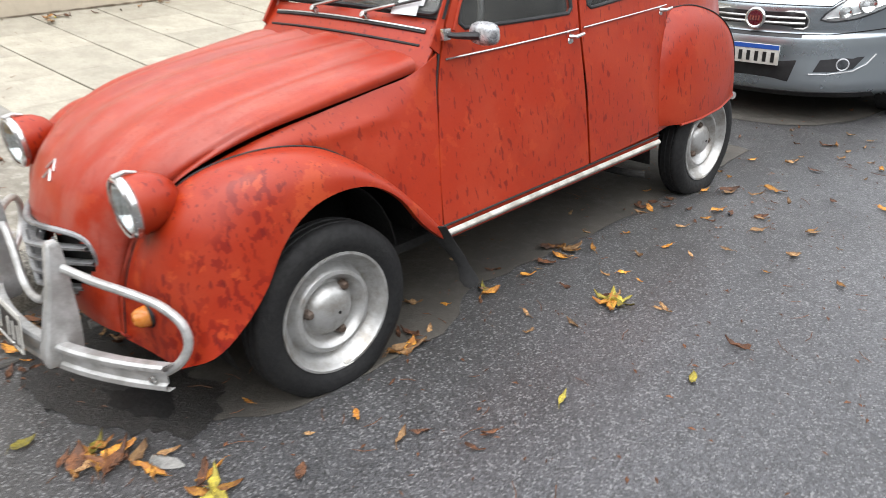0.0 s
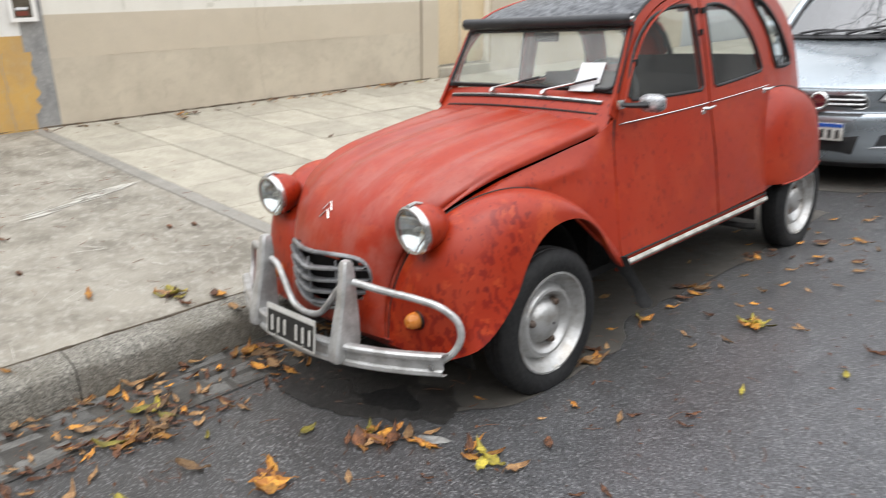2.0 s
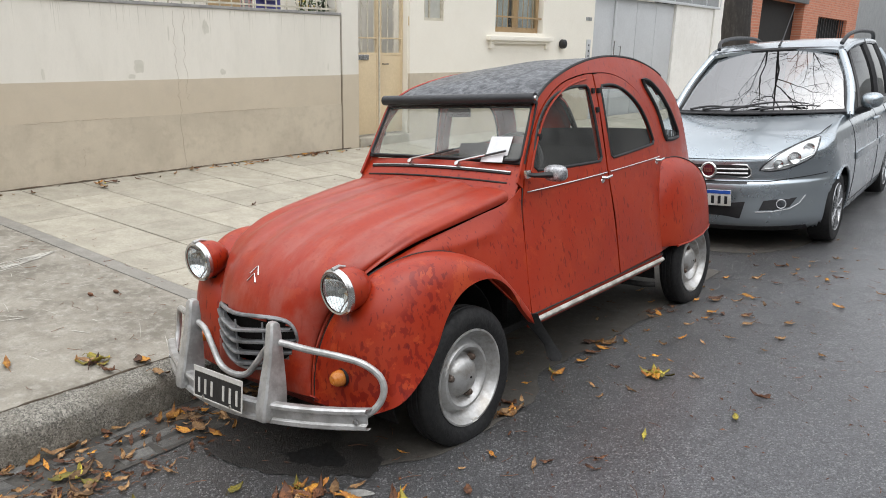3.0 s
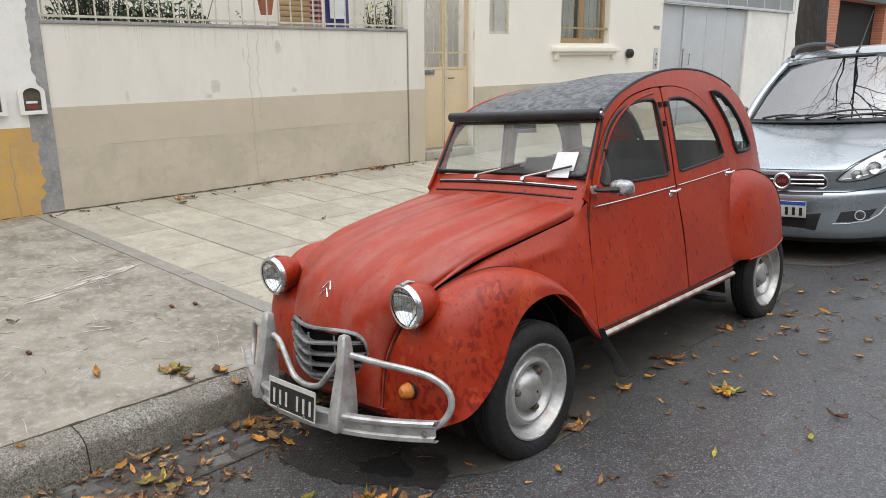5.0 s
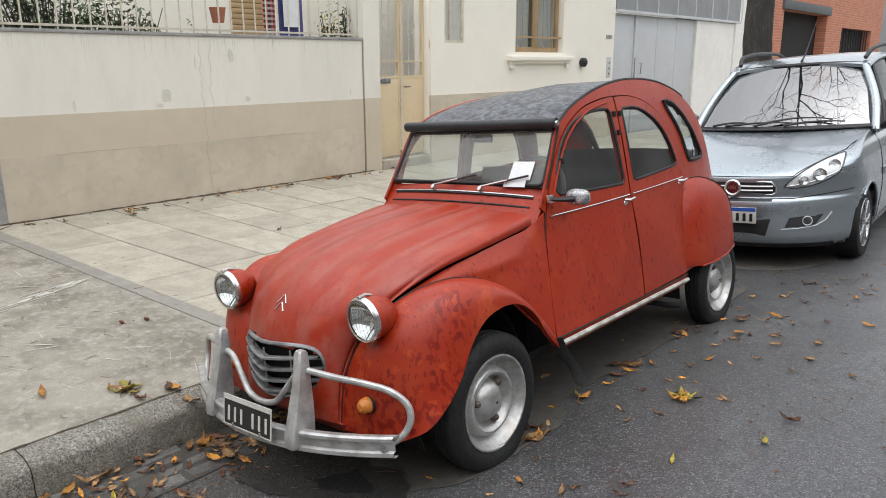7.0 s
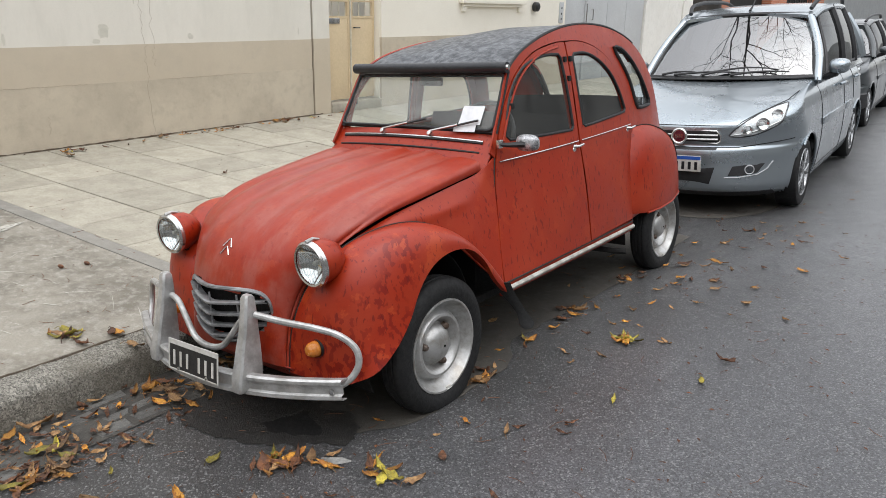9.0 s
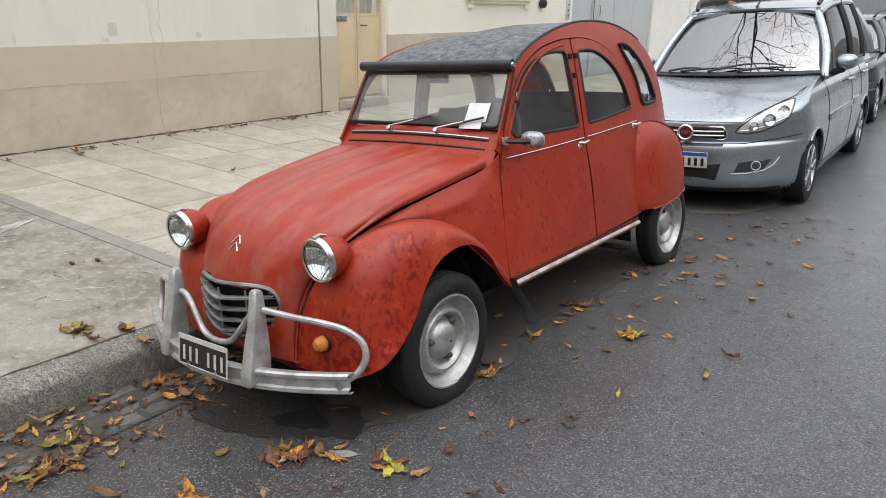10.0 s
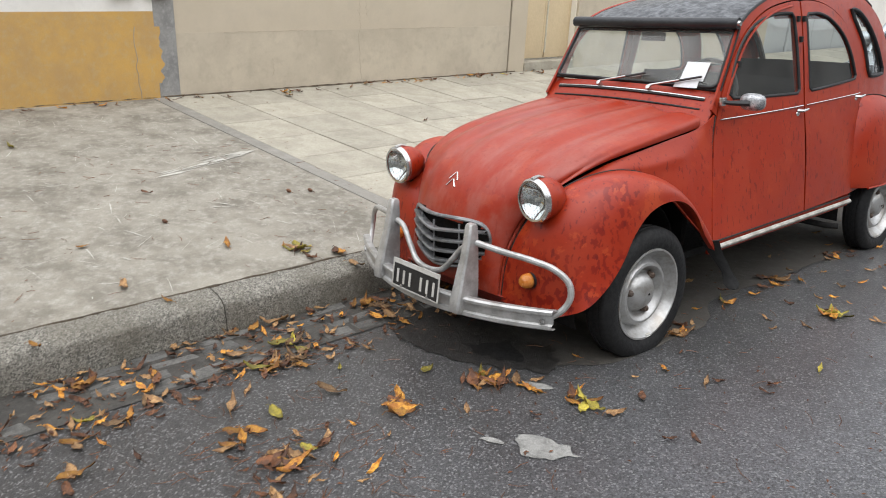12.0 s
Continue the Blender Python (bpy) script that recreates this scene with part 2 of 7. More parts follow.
def red_paint(name="faded_red_paint", bleach=0.0, spotted=0.12):
    """Old sun-bleached red enamel: chalky patches, dark damp spots in clusters, drips, dull gloss; bleach adds pale streaks along the body."""
    mat, nt, b = nodes_of(name)
    v = mapped(nt)
    chalk = noise_of(nt, v, 3.0, 6, 0.7, 0.42, 0.68)
    peel = noise_of(nt, v, 8.0, 6, 0.68, 0.575, 0.60)
    spots = noise_of(nt, mapped(nt, (1, 1, 0.62)), 40, 2, 0.5, 0.525, 0.55)
    where = noise_of(nt, v, 2.4, 3, 0.55, 0.46, 0.60)
    drips = noise_of(nt, mapped(nt, (1, 1, 0.30)), 60, 2, 0.5, 0.625, 0.655)
    grime = noise_of(nt, v, 5.5, 7, 0.75, 0.50, 0.74)
    fine = noise_of(nt, v, 180, 3, 0.6, 0.3, 0.7)
    mult = nt.nodes.new("ShaderNodeMath")
    mult.operation = "MULTIPLY"
    nt.links.new(spots, mult.inputs[0])
    nt.links.new(where, mult.inputs[1])
    c = blend(nt, scaled(nt, chalk, 0.7), (0.300, 0.022, 0.0045), (0.345, 0.038, 0.010))
    c = blend(nt, scaled(nt, peel, 0.18 + 0.4 * spotted), c, (0.45, 0.064, 0.014))
    if bleach:
        streak = noise_of(nt, mapped(nt, (1, 0.10, 0.5)), 13, 4, 0.6, 0.36, 0.66)
        patch = noise_of(nt, mapped(nt, (1, 0.6, 1)), 3.4, 5, 0.65, 0.30, 0.56)
        both = nt.nodes.new("ShaderNodeMath")
        both.operation = "MULTIPLY"
        nt.links.new(streak, both.inputs[0])
        nt.links.new(patch, both.inputs[1])
        c = blend(nt, scaled(nt, both.outputs[0], bleach), c, (0.33, 0.118, 0.092))
        dull = noise_of(nt, mapped(nt, (1, 0.12, 0.5)), 9, 4, 0.6, 0.52, 0.72)
        c = blend(nt, scaled(nt, dull, 0.5), c, (0.19, 0.024, 0.015))
    c = blend(nt, scaled(nt, grime, 0.18), c, (0.13, 0.010, 0.006))
    c = blend(nt, scaled(nt, mult.outputs[0], spotted), c, (0.175, 0.006, 0.0015))
    c = blend(nt, scaled(nt, drips, 0.2 if bleach else 0.75), c, (0.13, 0.005, 0.003))
    c = blend(nt, scaled(nt, fine, 0.12), c, (0.18, 0.010, 0.005))
    nt.links.new(c, b.inputs["Base Color"])
    nt.links.new(scaled(nt, chalk, 0.16, 0.36), b.inputs["Roughness"])
    b.inputs["Specular IOR Level"].default_value = 0.36
    b.inputs["Coat Weight"].default_value = 0.06
    b.inputs["Coat Roughness"].default_value = 0.2
    relief(nt, b, blend(nt, 0.4, fine, grime), 0.12, 0.0015)
    return mat


RED = red_paint()
RED_BONNET = red_paint("bleached_bonnet_paint", 0.55, 0.15)
RED_WING = red_paint("spotted_wing_paint", 0.0, 0.85)
RED_INNER = worn("red_door_edge", (0.28, 0.028, 0.014), (0.12, 0.012, 0.008), 5, 0.55)
BLACK = worn("black_rubber", (0.009, 0.009, 0.01), (0.022, 0.022, 0.022), 9, 0.6, fine=90)
TYRE = worn("old_tyre_rubber", (0.005, 0.005, 0.0055), (0.011, 0.011, 0.010), 7, 0.72, fine=50, bump=0.3)
# near-black: real undersides, and shade painted behind openings
DARK = worn("dark_underside_and_shade", (0.007, 0.007, 0.007), (0.014, 0.012, 0.01), 7, 0.85)
SILVER = worn("silver_paint", (0.53, 0.53, 0.52), (0.24, 0.23, 0.21), 14, 0.38, 0.5, 90, 0.65, 0.2)
TARNISH = worn("tarnished_grille_metal", (0.34, 0.345, 0.35), (0.10, 0.10, 0.10), 14, 0.4, 0.6, 90, 0.8, 0.15)
RIM = worn("wheel_silver_paint", (0.50, 0.50, 0.49), (0.20, 0.17, 0.13), 11, 0.36, 0.6, 70, 0.7, 0.1)
MIRROR = worn("lamp_mirror", (0.85, 0.85, 0.84), (0.7, 0.7, 0.68), 12, 0.08, 1.0, 90, 0.3, 0.02, 0.04)
SILL = worn("dented_sill_metal", (0.52, 0.50, 0.45), (0.24, 0.21, 0.17), 14, 0.45, 0.35, 60, 0.8, 0.3)
CHROME = worn("dull_chrome", (0.68, 0.68, 0.67), (0.42, 0.40, 0.36), 20, 0.2, 0.95, 120, 0.5, 0.05)
CANVAS = worn("black_canvas_with_mildew", (0.022, 0.025, 0.031), (0.17, 0.18, 0.19), 24, 0.36, fine=34, amount=0.75, bump=0.35, distance=0.004)
ROLL = worn("black_canvas_roll", (0.012, 0.013, 0.016), (0.03, 0.032, 0.035), 9, 0.36, fine=60)
ORANGE = worn("amber_plastic", (0.60, 0.15, 0.008), (0.70, 0.36, 0.10), 16, 0.25, fine=40, amount=0.5)
CLOTH_DARK = worn("dark_seat_cloth", (0.015, 0.018, 0.022), (0.03, 0.034, 0.038), 8, 0.85)
WHITE = worn("white_paper", (0.78, 0.79, 0.80), (0.66, 0.68, 0.70), 9, 0.8)
INK = worn("black_enamel", (0.012, 0.012, 0.013), (0.03, 0.03, 0.03), 12, 0.35)
PLATE_WHITE = worn("white_enamel", (0.62, 0.61, 0.57), (0.45, 0.42, 0.36), 20, 0.4)
PANE = glass("window_glass", (0.92, 0.95, 0.94), 0.01, 0.05)
# haze holds dust plus a pale sky reflection as diffuse colour
SCREEN = glass("windscreen_glass", (0.88, 0.92, 0.90), 0.01, 0.20)
LENS = glass("headlamp_lens", (0.90, 0.92, 0.92), 0.02)


def asphalt():
    mat, nt, b = nodes_of("damp_asphalt")
    v = mapped(nt)
    big = noise_of(nt, v, 0.9, 5, 0.6, 0.35, 0.68)
    wet = noise_of(nt, v, 2.2, 4, 0.6, 0.45, 0.6)
    vor = nt.nodes.new("ShaderNodeTexVoronoi")
    vor.inputs["Scale"].default_value = 165
    nt.links.new(v, vor.inputs["Vector"])
    sp = nt.nodes.new("ShaderNodeSeparateColor")
    nt.links.new(vor.outputs["Color"], sp.inputs[0])
    grit = nt.nodes.new("ShaderNodeMapRange")
    grit.inputs["From Min"].default_value, grit.inputs["From Max"].default_value = 0.80, 0.95
    nt.links.new(sp.outputs[0], grit.inputs["Value"])
    fine = noise_of(nt, v, 240, 3, 0.7, 0.3, 0.75)
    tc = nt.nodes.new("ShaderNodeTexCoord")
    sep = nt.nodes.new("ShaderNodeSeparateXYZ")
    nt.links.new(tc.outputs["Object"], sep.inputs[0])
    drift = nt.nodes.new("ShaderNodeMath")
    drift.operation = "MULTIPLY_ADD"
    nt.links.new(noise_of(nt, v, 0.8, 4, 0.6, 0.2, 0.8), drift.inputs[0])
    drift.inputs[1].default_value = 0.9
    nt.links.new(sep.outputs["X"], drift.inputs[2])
    # paler towards the lane: the wet road's sky gleam put into the colour
    lane_gleam = nt.nodes.new("ShaderNodeMapRange")
    lane_gleam.interpolation_type = "SMOOTHSTEP"
    lane_gleam.inputs["From Min"].default_value, lane_gleam.inputs["From Max"].default_value = 0.5, 2.4
    nt.links.new(drift.outputs[0], lane_gleam.inputs["Value"])
    # damp gutter side; the dry tone carries the painted sky gleam
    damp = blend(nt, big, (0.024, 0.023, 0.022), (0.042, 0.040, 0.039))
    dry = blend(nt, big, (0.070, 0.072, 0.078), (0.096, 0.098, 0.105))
    c = blend(nt, lane_gleam.outputs["Result"], damp, dry)
    c = blend(nt, scaled(nt, fine, 0.55), c, (0.014, 0.014, 0.016))
    chip = nt.nodes.new("ShaderNodeHueSaturation")
    nt.links.new(c, chip.inputs["Color"])
    nt.links.new(scaled(nt, sp.outputs[1], 1.7, 0.35), chip.inputs["Value"])
    c = chip.outputs["Color"]
    c = blend(nt, scaled(nt, grit.outputs["Result"], 0.75), c, (0.33, 0.33, 0.33))
    nt.links.new(c, b.inputs["Base Color"])
    nt.links.new(scaled(nt, wet, 0.16, 0.30), b.inputs["Roughness"])
    b.inputs["Specular IOR Level"].default_value = 0.9
    b.inputs["Coat Weight"].default_value = 0.5
    b.inputs["Coat Roughness"].default_value = 0.3
    h = nt.nodes.new("ShaderNodeMath")
    h.operation = "SUBTRACT"
    nt.links.new(fine, h.inputs[0])
    nt.links.new(vor.outputs["Distance"], h.inputs[1])
    relief(nt, b, h.outputs[0], 0.8, 0.006)
    return mat


def stone(name, base, other, fleck, scale=3.0, grain=130, bump=0.5, random_tint=0.0, streak=(1, 1, 1), rough=0.8):
    """Concrete or stone: stains, flecks and a grainy face."""
    mat, nt, b = nodes_of(name)
    v = mapped(nt, streak)
    big = noise_of(nt, v, scale, 6, 0.65, 0.36, 0.66)
    mid = noise_of(nt, v, scale * 5.5, 5, 0.7, 0.45, 0.72)
    fine = noise_of(nt, mapped(nt), grain, 3, 0.7, 0.3, 0.75)
    c = blend(nt, big, base, other)
    c = blend(nt, scaled(nt, mid, 0.45), c, fleck)
    c = blend(nt, scaled(nt, fine, 0.35), c, tuple(x * 0.55 for x in base))
    if random_tint:
        oi = nt.nodes.new("ShaderNodeObjectInfo")
        hsv = nt.nodes.new("ShaderNodeHueSaturation")
        nt.links.new(c, hsv.inputs["Color"])
        nt.links.new(scaled(nt, oi.outputs["Random"], random_tint, 1 - random_tint / 2), hsv.inputs["Value"])
        c = hsv.outputs["Color"]
    nt.links.new(c, b.inputs["Base Color"])
    nt.links.new(scaled(nt, mid, -0.15, rough), b.inputs["Roughness"])
    relief(nt, b, blend(nt, 0.5, fine, mid), bump, 0.004)
    return mat


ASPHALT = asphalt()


def granite():
    """Coarse speckled kerb granite: pale and dark crystals under grime."""
    mat, nt, b = nodes_of("granite_kerb")
    v = mapped(nt)
    vor = nt.nodes.new("ShaderNodeTexVoronoi")
    vor.inputs["Scale"].default_value = 170
    nt.links.new(v, vor.inputs["Vector"])
    sp = nt.nodes.new("ShaderNodeSeparateColor")
    nt.links.new(vor.outputs["Color"], sp.inputs[0])
    grime = noise_of(nt, v, 4, 6, 0.7, 0.38, 0.68)
    fine = noise_of(nt, v, 60, 4, 0.7, 0.3, 0.7)
    c = blend(nt, sp.outputs[0], (0.09, 0.085, 0.072), (0.43, 0.405, 0.345))
    c = blend(nt, scaled(nt, fine, 0.45), c, (0.06, 0.056, 0.048))
    c = blend(nt, scaled(nt, grime, 0.6), c, (0.13, 0.115, 0.086))
    nt.links.new(c, b.inputs["Base Color"])
    b.inputs["Roughness"].default_value = 0.82
    h = nt.nodes.new("ShaderNodeMath")
    h.operation = "ADD"
    nt.links.new(sp.outputs[0], h.inputs[0])
    nt.links.new(fine, h.inputs[1])
    relief(nt, b, h.outputs[0], 0.8, 0.004)
    return mat


KERB = granite()
GUTTER = stone("gutter_stone", (0.135, 0.131, 0.120), (0.065, 0.063, 0.057), (0.22, 0.21, 0.19), 11, 70, 1.0, 0.5, rough=0.55)
MORTAR = stone("gutter_mortar", (0.062, 0.057, 0.048), (0.032, 0.029, 0.025), (0.10, 0.092, 0.078), 6, 70, 1.0)
SILT = stone("gutter_silt", (0.13, 0.115, 0.10), (0.09, 0.08, 0.07), (0.16, 0.145, 0.12), 4, 120, 0.4, rough=0.6)
CONCRETE = stone("worn_pavement_concrete", (0.31, 0.285, 0.235), (0.165, 0.148, 0.117), (0.49, 0.465, 0.41), 3.4, 90, 1.0)
SLAB = stone("pavement_slab", (0.42, 0.39, 0.315), (0.33, 0.302, 0.24), (0.22, 0.198, 0.155), 5.0, 70, 1.0, 0.2)
BAND = stone("cement_band", (0.26, 0.245, 0.215), (0.20, 0.19, 0.165), (0.31, 0.295, 0.265), 3, 120, 0.4)
GROUT = stone("joint_dirt", (0.07, 0.06, 0.048), (0.04, 0.035, 0.028), (0.10, 0.088, 0.07), 5, 90, 0.4)
CREAM = stone("cream_wall_paint", (0.78, 0.75, 0.67), (0.73, 0.70, 0.62), (0.64, 0.615, 0.54), 1.0, 240, 0.06, streak=(1, 1, 0.3), rough=0.75)
BEIGE = stone("beige_wall_paint", (0.585, 0.51, 0.395), (0.53, 0.46, 0.35), (0.48, 0.42, 0.33), 0.9, 240, 0.06, rough=0.7)
BEIGE_LOW = stone("stained_beige_plaster", (0.585, 0.515, 0.40), (0.48, 0.42, 0.325), (0.37, 0.32, 0.245), 1.5, 200, 0.12, rough=0.75)
CEMENT = stone("bare_cement", (0.33, 0.325, 0.31), (0.22, 0.22, 0.215), (0.46, 0.45, 0.43), 5.0, 90, 0.4)
YELLOW = stone("peeling_ochre_paint", (0.62, 0.375, 0.105), (0.50, 0.32, 0.13), (0.50, 0.40, 0.23), 2.6, 200, 0.12)
WHITEWASH = stone("white_wall_paint", (0.84, 0.825, 0.78), (0.78, 0.76, 0.71), (0.64, 0.63, 0.59), 1.5, 200, 0.08)
HOUSE = stone("house_cream_paint", (0.88, 0.84, 0.74), (0.85, 0.81, 0.71), (0.80, 0.75, 0.65), 0.5, 200, 0.06)
GATE = worn("cream_metal_paint", (0.66, 0.53, 0.34), (0.58, 0.46, 0.30), 3, 0.5, fine=50)
RAIL = worn("rail_paint", (0.62, 0.58, 0.47), (0.38, 0.33, 0.25), 9, 0.55)
GREY_METAL = worn("grey_metal_door", (0.52, 0.535, 0.545), (0.45, 0.46, 0.47), 1.5, 0.5, fine=40, amount=0.5)
GREY_DARK = worn("weathered_grey_sheet", (0.27, 0.28, 0.28), (0.20, 0.205, 0.205), 2.5, 0.6, fine=40)
BRICK = worn("red_brick", (0.38, 0.115, 0.06), (0.28, 0.085, 0.05), 8, 0.8, fine=50, random_tint=0.4)
BRICK_JOINT = worn("brick_mortar", (0.33, 0.20, 0.14), (0.25, 0.15, 0.11), 5, 0.9)
BARK = stone("dark_tree_bark", (0.045, 0.038, 0.032), (0.022, 0.019, 0.016), (0.08, 0.07, 0.06), 6, 40, 1.0, streak=(1, 1, 0.25))
WOOD = worn("varnished_wood", (0.42, 0.29, 0.15), (0.33, 0.22, 0.11), 4, 0.5)

# ---------------------------------------------------------------- road, gutter, kerb, pavement
ROAD_K, ROAD_0 = 0.075, -0.0195


def road_z(x):
    """The road falls towards the gutter and flattens towards its crown."""
    return ROAD_0 + ROAD_K * x if x < 1.8 else ROAD_0 + ROAD_K * 1.8 + 0.075 * 2.5 * (1 - math.exp(-(x - 1.8) / 2.5))


def pave_z(x):
    return 0.0608 - 0.0545 * x


KX, KB, WALL_X = -0.66, -0.84, -4.63
ys = [-400, -60, -20, -8, -5, -4, -3, -2, -1, 0, 1, 2, 3, 4, 5, 6, 8, 12, 20, 40, 80, 160, 400]
xs = [-0.78, -0.5, -0.3, 0, 0.4, 0.8, 1.2, 1.8, 2.4, 3, 4, 5.5, 7, 9, 40, 400]


def rise(x, y):
    """Further along, the crossfall towards the gutter grows steeper."""
    return 0.034 * max(0.0, y - 5.2) * min(max((x + 0.66) / 1.5, 0.0), 1.0) * (1 if y < 14 else 14 / y)


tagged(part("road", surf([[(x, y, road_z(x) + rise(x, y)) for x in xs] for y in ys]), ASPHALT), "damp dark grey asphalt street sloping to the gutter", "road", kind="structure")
ground = part("ground", surf([[(x, y, -0.35) for x in (-400, -60, -4.5, -0.7)] for y in (-400, -30, 30, 400)]), GROUT)
tagged(ground, "bare earth under the pavement and plots", "ground", kind="structure")

rnd = random.Random(5)


def slab_mesh(name, quad, z_of, depth, bevel, mat):
    """A paving piece from four corners in plan, its top laid on z_of."""
    c = [sum(q[i] for q in quad) / 4 for i in (0, 1)]
    top = [(c[0] + (x - c[0]), c[1] + (y - c[1])) for x, y in quad]
    inner = [(x + (c[0] - x) * bevel / abs(c[0] - x + 1e-9) if abs(c[0] - x) > bevel else x, y + (c[1] - y) * bevel / abs(c[1] - y + 1e-9) if abs(c[1] - y) > bevel else y) for x, y in top]
    bm = bmesh.new()
    rings = [[bm.verts.new((x, y, z_of(x) - depth)) for x, y in top], [bm.verts.new((x, y, z_of(x) - bevel)) for x, y in top], [bm.verts.new((x, y, z_of(x))) for x, y in inner]]
    for a, b in zip(rings, rings[1:]):
        for i in range(4):
            bm.faces.new((a[i], a[(i + 1) % 4], b[(i + 1) % 4], b[i]))
    bm.faces.new(rings[-1])
    return bm


# kerb stones
kerb = thing("kerb", "worn grey granite kerb stones along the gutter", "kerb", kind="structure")
joints = [-14.0, -10.0, -6.5, -3.9, -1.37, 0.35, 2.0, 3.6, 5.3, 7, 9, 11, 14, 18, 24, 32]
for y0, y1 in zip(joints, joints[1:]):
    prof = [(KX - 0.01, -0.3), (KX + 0.012, -0.06), (KX, 0.03), (KX - 0.012, 0.072), (KX - 0.04, 0.094), (KX - 0.075, 0.1), (KB + 0.004, 0.106), (KB + 0.004, -0.3)]
    near = -4 < y0 < 2
    if near:
        prof = [tuple(q) for a, b in zip(prof, prof[1:]) for q in ([a] if a[1] < -0.2 else np.array(a) + (np.array(b) - np.array(a)) * np.array([[0.0], [0.34], [0.67]]))] + [prof[-1]]
    n = max(3, int((y1 - y0) / (0.03 if near else 0.12)))
    rings = []
    for k in range(n + 1):
        y = y0 + 0.003 + (y1 - y0 - 0.006) * k / n
        w = [0.006 * noise.noise((y * 3.1, 7.3, x * 4)) + (0.007 * noise.noise((y * 22, x * 22, z * 22)) if near else 0) for x, z in prof]
        rings.append([(x + (w[i] if 0 < i < len(prof) - 2 else 0), y, z + (0.6 * w[-i] if 0 < i < len(prof) - 2 else 0)) for i, (x, z) in enumerate(prof)])
    part("kerb_stone", loft(rings), KERB, kerb, sharp=60)

KERB_DIRT = stone("kerb_joint_dirt", (0.10, 0.075, 0.05), (0.055, 0.042, 0.03), (0.17, 0.14, 0.10), 9, 120, 0.8)
part("joint_dirt", tube([(KB + 0.004 + 0.012 * noise.noise((y * 5, 1, 2)), y, pave_z(KB) - 0.002 + 0.004 * noise.noise((y * 9, 4, 2))) for y in np.linspace(-4, 3, 180)], [0.006 + 0.005 * noise.noise((k * 0.7, 8, 1)) for k in range(180)], 6), KERB_DIRT, kerb, "brown dirt in the joint behind the kerb")

# gutter: a bed of mortar with rows of small setts
gutter = thing("gutter", "dark gutter of small stone setts under fallen leaves", "gutter", kind="structure")
GX = -0.27
part("bed", surf([[(x, y, road_z(x) + 0.004) for x in (KX - 0.02, -0.5, GX)] for y in (-12, -6, -2, 0, 2, 6, 32)]), MORTAR, gutter)
setts = []
for row, (x0, x1) in enumerate(((-0.647, -0.575), (-0.569, -0.478), (-0.470, -0.392), (-0.384, -0.285))):
    y = -3.6 + row * 0.07
    while y < 1.2:
        w = rnd.uniform(0.10, 0.24)
        j = [rnd.uniform(-0.014, 0.014) for _ in range(6)]
        dz = rnd.uniform(0.001, 0.013)
        if rnd.random() > 0.16:
            quad = [(x0 + j[0], y + 0.008 + j[4]), (x1 + j[1], y + 0.008 + j[0]), (x1 + j[2], y + w - 0.008 + j[5]), (x0 + j[3], y + w - 0.008 + j[1])]
            part("sett", slab_mesh("sett", quad, lambda x: road_z(x) + dz, 0.03, 0.014, GUTTER), GUTTER, gutter)
        y += w
far = bmesh.new()
for row, (x0, x1) in enumerate(((-0.647, -0.575), (-0.569, -0.478), (-0.470, -0.392), (-0.384, -0.285))):
    for y0, y1 in ((-9.0, -3.7), (1.25, 14.0)):
        y = y0
        while y < y1:
            w = rnd.uniform(0.16, 0.42)
            merge(far, slab_mesh("s", [(x0, y + 0.006), (x1, y + 0.006), (x1, y + w - 0.006), (x0, y + w - 0.006)], lambda x: road_z(x) + 0.01, 0.03, 0.008, GUTTER))
            y += w
part("far_setts", far, GUTTER, gutter)["kind"] = "stuff"

# pavement: worn concrete on one side of a cement band, large slabs on the other
BX = lambda x: -0.13 + 0.095 * (x + 3.1)
pavement = thing("pavement", "pale pavement of worn concrete and large square slabs", "pavement", kind="structure")
part("bed", surf([[(x, y, pave_z(x) - 0.03) for x in (WALL_X + 0.003, -2.6, KB - 0.003)] for y in (-14, -4, 0, 4, 12, 32)]), GROUT, pavement)


def sheet(x0, x1, ylo, yhi, nx, ny, lift, wav=0.004):
    rows = []
    for i in range(nx + 1):
        x = x0 + (x1 - x0) * i / nx
        rows.append([(x, y, pave_z(x) + lift + wav * noise.noise((x * 1.7, y * 1.7, 3))) for y in np.linspace(ylo(x), yhi(x), ny + 1)])
    return surf(rows, 0.02)


part("concrete_sheet", sheet(WALL_X + 0.004, KB - 0.004, lambda x: -14, lambda x: BX(x) - 0.05, 24, 60, 0.0), CONCRETE, pavement, "worn stained grey concrete")
part("cement_band", sheet(WALL_X + 0.004, KB - 0.004, lambda x: BX(x) - 0.046, lambda x: BX(x) + 0.06, 24, 2, 0.003, 0.002), BAND, pavement, "smooth grey cement band")
SP = 0.545
edges_x = [WALL_X + 0.006, -4.1, -3.56, -3.02, -2.48, -1.94, -1.40, KB - 0.006]
slabs = 0
